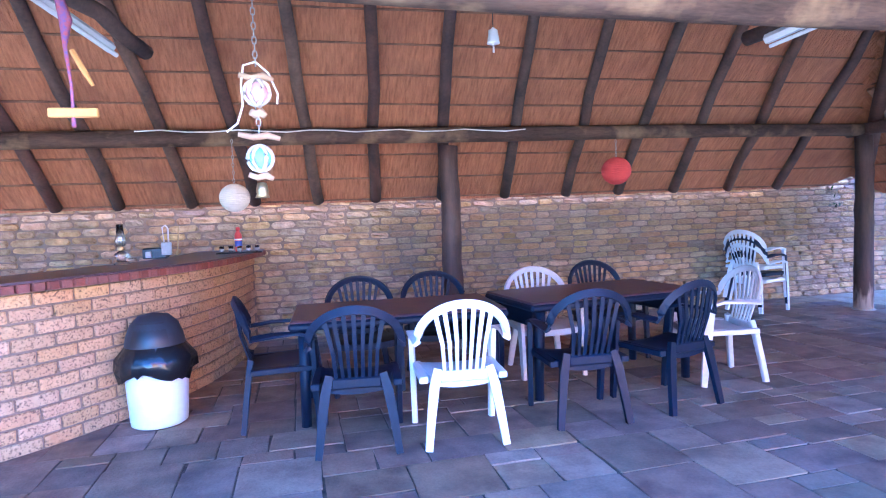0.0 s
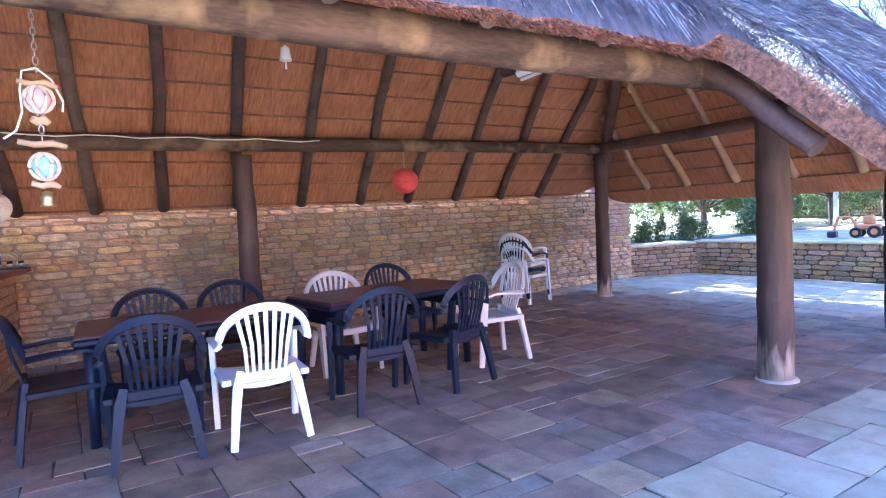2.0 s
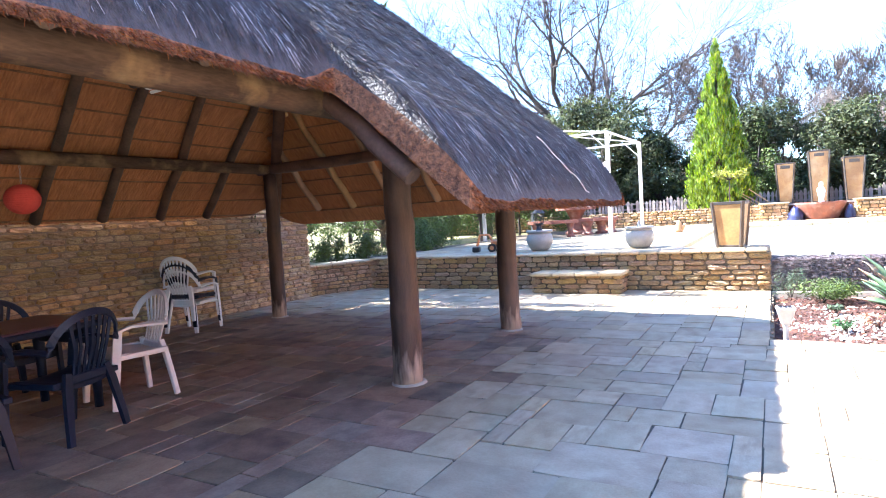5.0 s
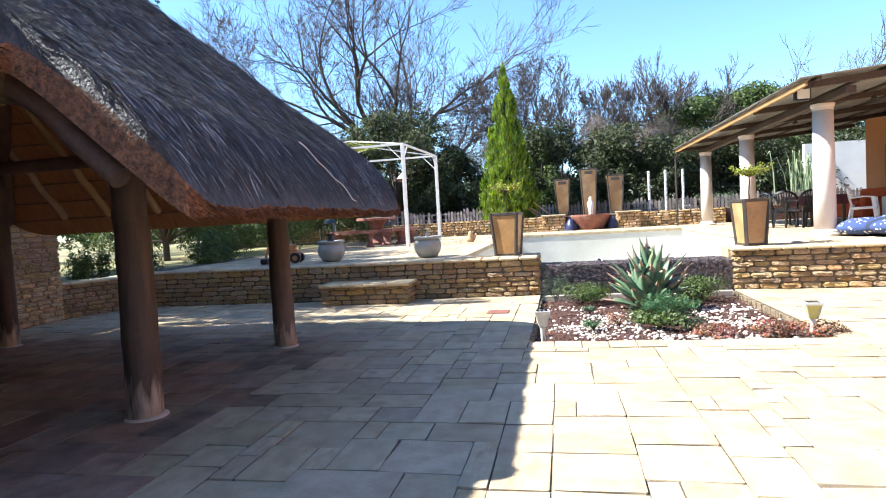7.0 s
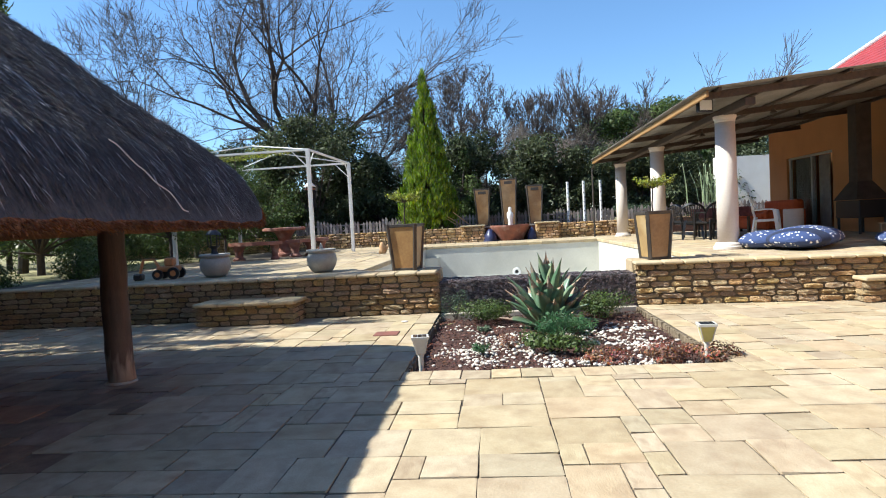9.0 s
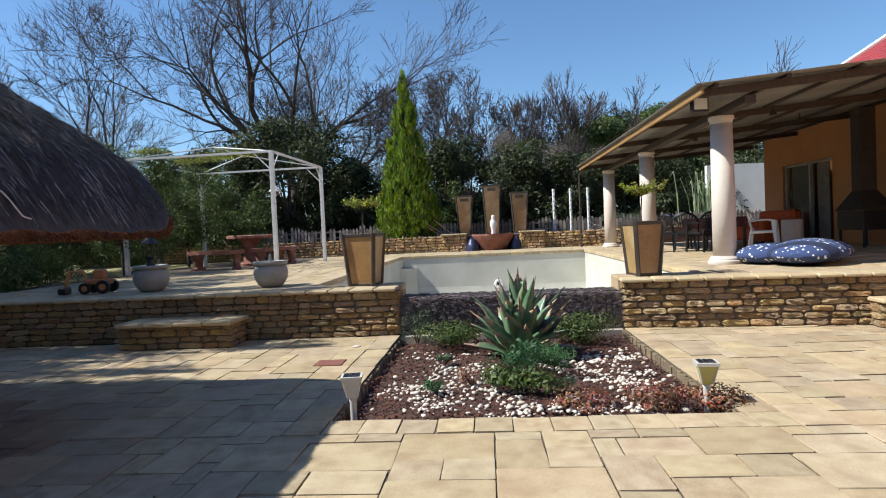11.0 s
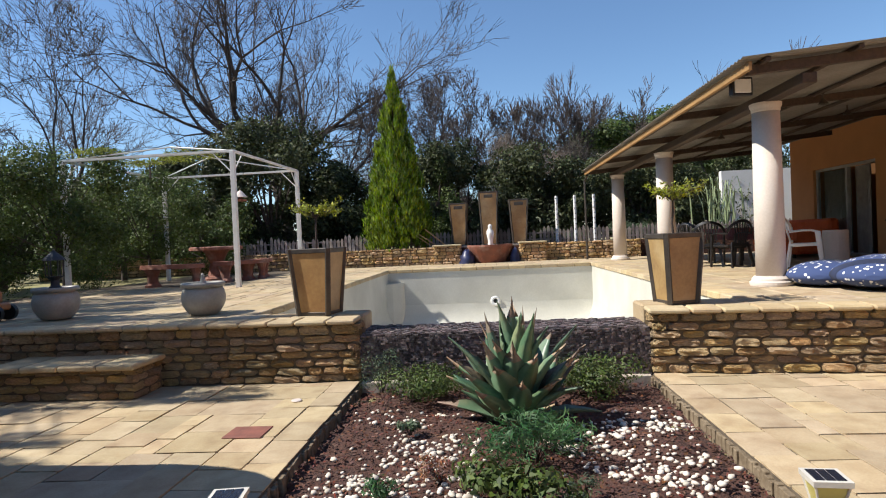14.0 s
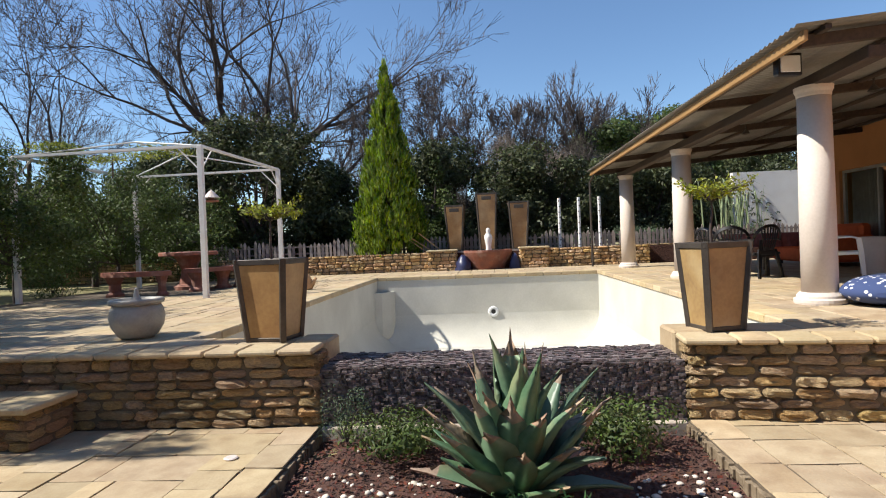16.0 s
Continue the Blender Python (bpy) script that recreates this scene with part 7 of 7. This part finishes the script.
cl.add([(p.x, p.y, 0.737) for p in per] + [(p.x * (1.02 + 0.02 * math.sin(i * 1.7)), p.y * (1.04 + 0.04 * math.sin(i * 1.3)), 0.50) for i, p in enumerate(per)], [(i, nP + i, nP + (i + 1) % nP, (i + 1) % nP) for i in range(nP)] + [tuple(range(nP))])
thing("tablecloth", "dark red patterned tablecloth over the verandah table", "tablecloth", at=(18.3, -7.95, DECK + 0.004), mesh=cl, material=M_CLOTH)
M_SOFA = material("orange_fabric", (0.62, 0.12, 0.03), (0.50, 0.085, 0.02), 0.85, 8, 70, 0.2)
so = thing("sofa", "bright orange fabric sofa against the house wall", "sofa", at=(20.3, -9.9, DECK + 0.004))
part("base", fix_normals(Mesh().cbox(-0.95, -0.4, 0.08, 0.95, 0.42, 0.40, 0.04).data("base", M_SOFA)), None, so)
part("backrest", fix_normals(Mesh().cbox(-0.95, -0.62, 0.08, 0.95, -0.38, 0.86, 0.06).data("backrest", M_SOFA)), None, so)
for sx in (-1, 1):
    part("armrest", fix_normals(Mesh().cbox(sx * 0.95 - 0.12, -0.6, 0.08, sx * 0.95 + 0.12, 0.42, 0.62, 0.05).data("armrest", M_SOFA)), None, so)
    part("seat_cushion", fix_normals(Mesh().cbox(sx * 0.42 - 0.40, -0.36, 0.40, sx * 0.42 + 0.40, 0.44, 0.53, 0.04).data("seat_cushion", M_SOFA)), None, so)
    part("foot", Mesh().box(sx * 0.85 - 0.03, 0.3, 0, sx * 0.85 + 0.03, 0.36, 0.09), M_BLACK, so)
drm = thing("drum_table", "pale cylindrical drum side table on the verandah", "side table", at=(17.0, -9.1, DECK + 0.004))
part("body", Mesh().lathe([(0.20, 0), (0.21, 0.02), (0.21, 0.60), (0.20, 0.62), (0.0, 0.62)], 24), M_COLUMN, drm)
# beanbags
M_DOT = bpy.data.materials.new("blue_spotted_cotton")
M_DOT.use_nodes = True
nd, ln = M_DOT.node_tree.nodes, M_DOT.node_tree.links
vo = nd.new("ShaderNodeTexVoronoi")
vo.inputs["Scale"].default_value = 16.0
rmp = nd.new("ShaderNodeValToRGB")
rmp.color_ramp.elements[0].position, rmp.color_ramp.elements[1].position = 0.24, 0.30
rmp.color_ramp.elements[0].color, rmp.color_ramp.elements[1].color = (0.75, 0.76, 0.78, 1), (0.04, 0.062, 0.16, 1)
tcn = nd.new("ShaderNodeTexCoord")
ln.new(tcn.outputs["Object"], vo.inputs["Vector"])
ln.new(vo.outputs["Distance"], rmp.inputs[0])
ln.new(rmp.outputs[0], nd["Principled BSDF"].inputs["Base Color"])
nd["Principled BSDF"].inputs["Roughness"].default_value = 0.9
M_NAVY = material("navy_cotton", (0.02, 0.03, 0.075), (0.012, 0.018, 0.045), 0.9, 6, 50, 0.3)


def cushion(at, rz, sx, sy, h, label, bands):
    cu = thing("floor_cushion", label, "cushion", at=at, rz=rz, group="floor cushions")
    g2 = random.Random(int(sx * 100))
    for nm, u0, u1, mat in bands:
        q = Mesh()
        N, K2 = 14, 28
        for j in range(N + 1):
            u = u0 + (u1 - u0) * j / N
            e = max(0.02, (1 - abs(u) ** 3.2)) ** 0.5
            for i in range(K2):
                a = 2 * math.pi * i / K2
                cz = math.sin(a)
                wob = 1 + 0.04 * noise.noise((u * 3, a * 1.2, sx))
                q.v.append((u * sx, math.cos(a) * sy * e * wob, max(0.004, h * 0.42 + cz * h * (0.58 if cz > 0 else 0.42) * e * wob)))
        q.f = [(j * K2 + i, j * K2 + (i + 1) % K2, (j + 1) * K2 + (i + 1) % K2, (j + 1) * K2 + i) for j in range(N) for i in range(K2)]
        q.f += [tuple(range(K2))[::-1], tuple(range(N * K2, (N + 1) * K2))]
        part(nm, fix_normals(q.data(nm, mat, True)), None, cu)


cushion((12.75, -7.25, DECK + 0.006), -38, 0.85, 0.5, 0.36, "large blue floor cushion with white spots and navy band", (("spotted_end", -1, -0.80, M_DOT), ("navy_band", -0.80, -0.58, M_NAVY), ("spotted_cover", -0.58, 1, M_DOT)))
cushion((13.15, -6.85, DECK + 0.006), -38, 0.55, 0.42, 0.30, "blue spotted floor cushion with a navy band", (("spotted_end", -1, -0.2, M_DOT), ("navy_band", -0.2, 1, M_NAVY)))
cushion((12.2, -8.6, DECK + 0.006), -20, 0.75, 0.5, 0.26, "flat navy floor cushion with white spots", (("spotted_cover", -1, 1, M_DOT),))
# floodlight
fl_ = thing("floodlight", "square white floodlight under the verandah corner", "floodlight", at=(12.85, -5.78, 3.06), rz=-82)
part("housing", Mesh().cbox(-0.13, -0.02, -0.11, 0.13, 0.06, 0.11, 0.012), M_BLACK, fl_)
part("glass", Mesh().cbox(-0.10, -0.034, -0.08, 0.10, -0.018, 0.08, 0.004), M_WHITE, fl_, "pale frosted glass")
part("bracket", Mesh().tube([(-0.13, 0.02, 0.0), (-0.13, 0.06, 0.1), (0.13, 0.06, 0.1), (0.13, 0.02, 0.0)], 0.008, 6), M_FRAME, fl_)
# downpipe
thing("downpipe", "thin brown rainwater pipe at the verandah corner", "downpipe", mesh=Mesh().tube([(22.8, -5.62, 3.05), (22.95, -5.55, 2.9), (22.95, -5.55, 0.64)], 0.03, 8), material=M_FRAME)
# sliding door with curtains
M_ALU = material("pale_aluminium", (0.66, 0.64, 0.60), None, 0.4, 5, 40, 0.05, metal=0.5)
M_CURTAIN = material("grey_curtain", (0.42, 0.38, 0.33), (0.30, 0.27, 0.24), 0.9, 6, 60, 0.15)
door = thing("door_1", "aluminium sliding door standing open with grey curtains", "sliding door", kind="structure")
for x in (18.72, 19.85, 21.06):
    part("stile", Mesh().cbox(x - 0.03, HY - 0.14, 0.64, x + 0.03, HY - 0.06, 2.72, 0.005), M_ALU, door)
for z in (0.66, 2.69):
    part("rail", Mesh().cbox(18.7, HY - 0.14, z - 0.03, 21.1, HY - 0.06, z + 0.03, 0.005), M_ALU, door)
pane = part("pane", Mesh().box(19.88, HY - 0.105, 0.70, 21.03, HY - 0.095, 2.66), M_GLASS, door)
pane.visible_shadow = False
for x0, x1 in ((19.95, 21.0), (19.25, 19.75)):
    q = Mesh()
    N = 60
    for z in (0.68, 2.66):
        for i in range(N + 1):
            q.v.append((x0 + (x1 - x0) * i / N, HY - 0.24 + 0.035 * math.sin(i * 1.1), z))
    q.f = [(i, i + 1, N + 2 + i, N + 1 + i) for i in range(N)]
    part("curtain", q, M_CURTAIN, door, "hanging grey curtain", smooth=True)
# black braai stove with flue
bq = thing("braai_stove", "black steel fireplace with tall flue on the verandah", "fireplace", at=(16.6, -10.35, DECK + 0.004))
part("flue", Mesh().cbox(-0.16, -0.16, 1.1, 0.16, 0.16, 2.85, 0.01), M_FRAME, bq)
q = Mesh().add([(-0.45, -0.35, 0.75), (0.45, -0.35, 0.75), (0.45, 0.35, 0.75), (-0.45, 0.35, 0.75), (-0.16, -0.16, 1.15), (0.16, -0.16, 1.15), (0.16, 0.16, 1.15), (-0.16, 0.16, 1.15)], [(3, 2, 1, 0), (4, 5, 6, 7), (0, 1, 5, 4), (1, 2, 6, 5), (2, 3, 7, 6), (3, 0, 4, 7)])
part("hood", q, M_FRAME, bq)
part("firebox", Mesh().cbox(-0.45, -0.35, 0.35, 0.45, 0.3, 0.74, 0.015), M_BLACK, bq)
for sx in (-1, 1):
    for sy in (-1, 1):
        part("leg", Mesh().rod((sx * 0.4, sy * 0.26, 0), (sx * 0.4, sy * 0.26, 0.36), 0.03, n=8), M_BLACK, bq)
pal = thing("pallet_table", "low pale timber pallet table on the verandah", "table", at=(14.2, -9.9, DECK + 0.004))
for k in range(5):
    part("slat", Mesh().cbox(-0.45, -0.4 + 0.165 * k, 0.26, 0.45, -0.28 + 0.165 * k, 0.285, 0.004), M_CUT, pal)
for sx in (-1, 1):
    part("bearer", Mesh().cbox(sx * 0.38 - 0.04, -0.4, 0.0, sx * 0.38 + 0.04, 0.38, 0.26, 0.005), M_CUT, pal)
# pendant lamps under the sheets
for x, y in ((14.5, -7.6), (17.2, -7.2), (16.0, -8.8)):
    pe = thing("ceiling_lamp", "small dark lamp fixed under the verandah rafters", "ceiling light", at=(x, y, vz(y) - 0.02), group="verandah lamps")
    part("arm", Mesh().rod((0, 0, 0), (0, 0, -0.12), 0.012, n=6), M_FRAME, pe)
    part("shade", Mesh().lathe([(0.02, -0.08), (0.07, -0.16), (0.0, -0.14)], 12), M_FRAME, pe)
# white garden wall with tall reeds
thing("wall_white", "white rendered garden wall beyond the house", "wall", mesh=Mesh().box(29.0, -19.0, 0.5, 29.25, -11.7, 3.55), material=M_WHITEWALL, kind="structure")
M_REED = leaf_material("reed_leaf", (0.40, 0.45, 0.24), (0.24, 0.32, 0.13), 0.3)
re_ = thing("tall_reeds", "clump of tall arching green reeds by the white wall", "reeds", at=(26.6, -10.75, 1.0))
g3 = random.Random(6)
for k in range(46):
    a = g3.uniform(0, 6.28)
    L = g3.uniform(1.3, 2.3)
    b0 = Vector((g3.gauss(0, 0.25), g3.gauss(0, 0.35), 0))
    o = Vector((math.cos(a), math.sin(a), 0)) * g3.uniform(0.2, 0.7)
    part("blade", fix_normals(Mesh().bar([b0, b0 + o * 0.25 + Vector((0, 0, L * 0.6)), b0 + o * 0.7 + Vector((0, 0, L * 0.95)), b0 + o * 1.3 + Vector((0, 0, L * 0.85))], [0.04, 0.045, 0.03, 0.008], 0.004, o + Vector((0, 0, 0.3))).data("blade", M_REED)), None, re_)
for x, y, s, sd in ((26.2, -7.4, 0.7, 1), (26.4, -8.3, 0.6, 2), (26.0, -11.0, 0.7, 3), (26.3, -5.8, 0.4, 4), (26.4, 1.6, 0.5, 5)):
    shrub("grey_garden_shrub", "grey-green herb bush behind the picket fence", x, y, 1.1, s, s, s * 0.9, 1800, M_LEAFB, 170 + sd, 0.08, 0.02)

# ---- unseen wall and trees added behind the camera to cut sky light ----
thing("wall_west", "plain wall added out of view to cut sky light", "wall", mesh=Mesh().box(-9.2, -12.0, -0.1, -9.0, 7.0, 2.6), material=M_WHITEWALL, kind="structure")
for k in range(7):
    leafy("boundary_tree", "evergreen tree added out of view to cut sky light", -12.0 + nr.uniform(-1, 1), -14 + 4.2 * k, -0.1, 2.6, 2.6, nr.uniform(6.0, 8.0), 5000, M_LEAFD, 300 + k, 0.3, 0.14, 0.3, 22, trunk=0.15)


# ---- patio slabs ----
def slab_shapes(mat):
    return [fix_normals(Mesh().cbox(-0.5, -0.5, -0.5, 0.5, 0.5, 0.5, 0.022, jit=0.02, rng=random.Random(60 + k)).data("slab", mat)) for k in range(6)]


slab_me = slab_shapes(M_SLAB)
rs = random.Random(15)
rest, inside = Mesh(), Mesh()
count = 0
for x0, x1, y0, y1 in PATIO_RECTS:
    cx, cy = (x0 + x1) / 2, (y0 + y1) / 2
    z = rs.uniform(-0.005, 0.004)
    m = Matrix.Translation((cx, cy, -0.02 + z)) @ pose(0, 0, 0, rs.uniform(-0.4, 0.4), rs.uniform(-0.4, 0.4), rs.uniform(-0.7, 0.7)) @ Matrix.Diagonal((x1 - x0 - rs.uniform(0.007, 0.016), y1 - y0 - rs.uniform(0.007, 0.016), 0.04, 1))
    # slabs under the roof get the tone with its shade painted in
    in_shade = cx < 8.5 and cy > 0.75 + rs.uniform(-0.3, 0.3)
    if count < 300 and 3.2 < cx < 8.2 and -4.4 < cy < 2.4 and not in_shade:
        part("slab", rs.choice(slab_me), None, patio, m=m)
        count += 1
    else:
        me = rs.choice(slab_me)
        (inside if in_shade else rest).add([m @ v.co for v in me.vertices], [tuple(p.vertices) for p in me.polygons])
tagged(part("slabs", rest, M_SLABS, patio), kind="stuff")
tagged(part("sheltered_slabs", inside, M_SLABIN, patio, "brown slabs darkened for the shade of the thatch"), kind="stuff")
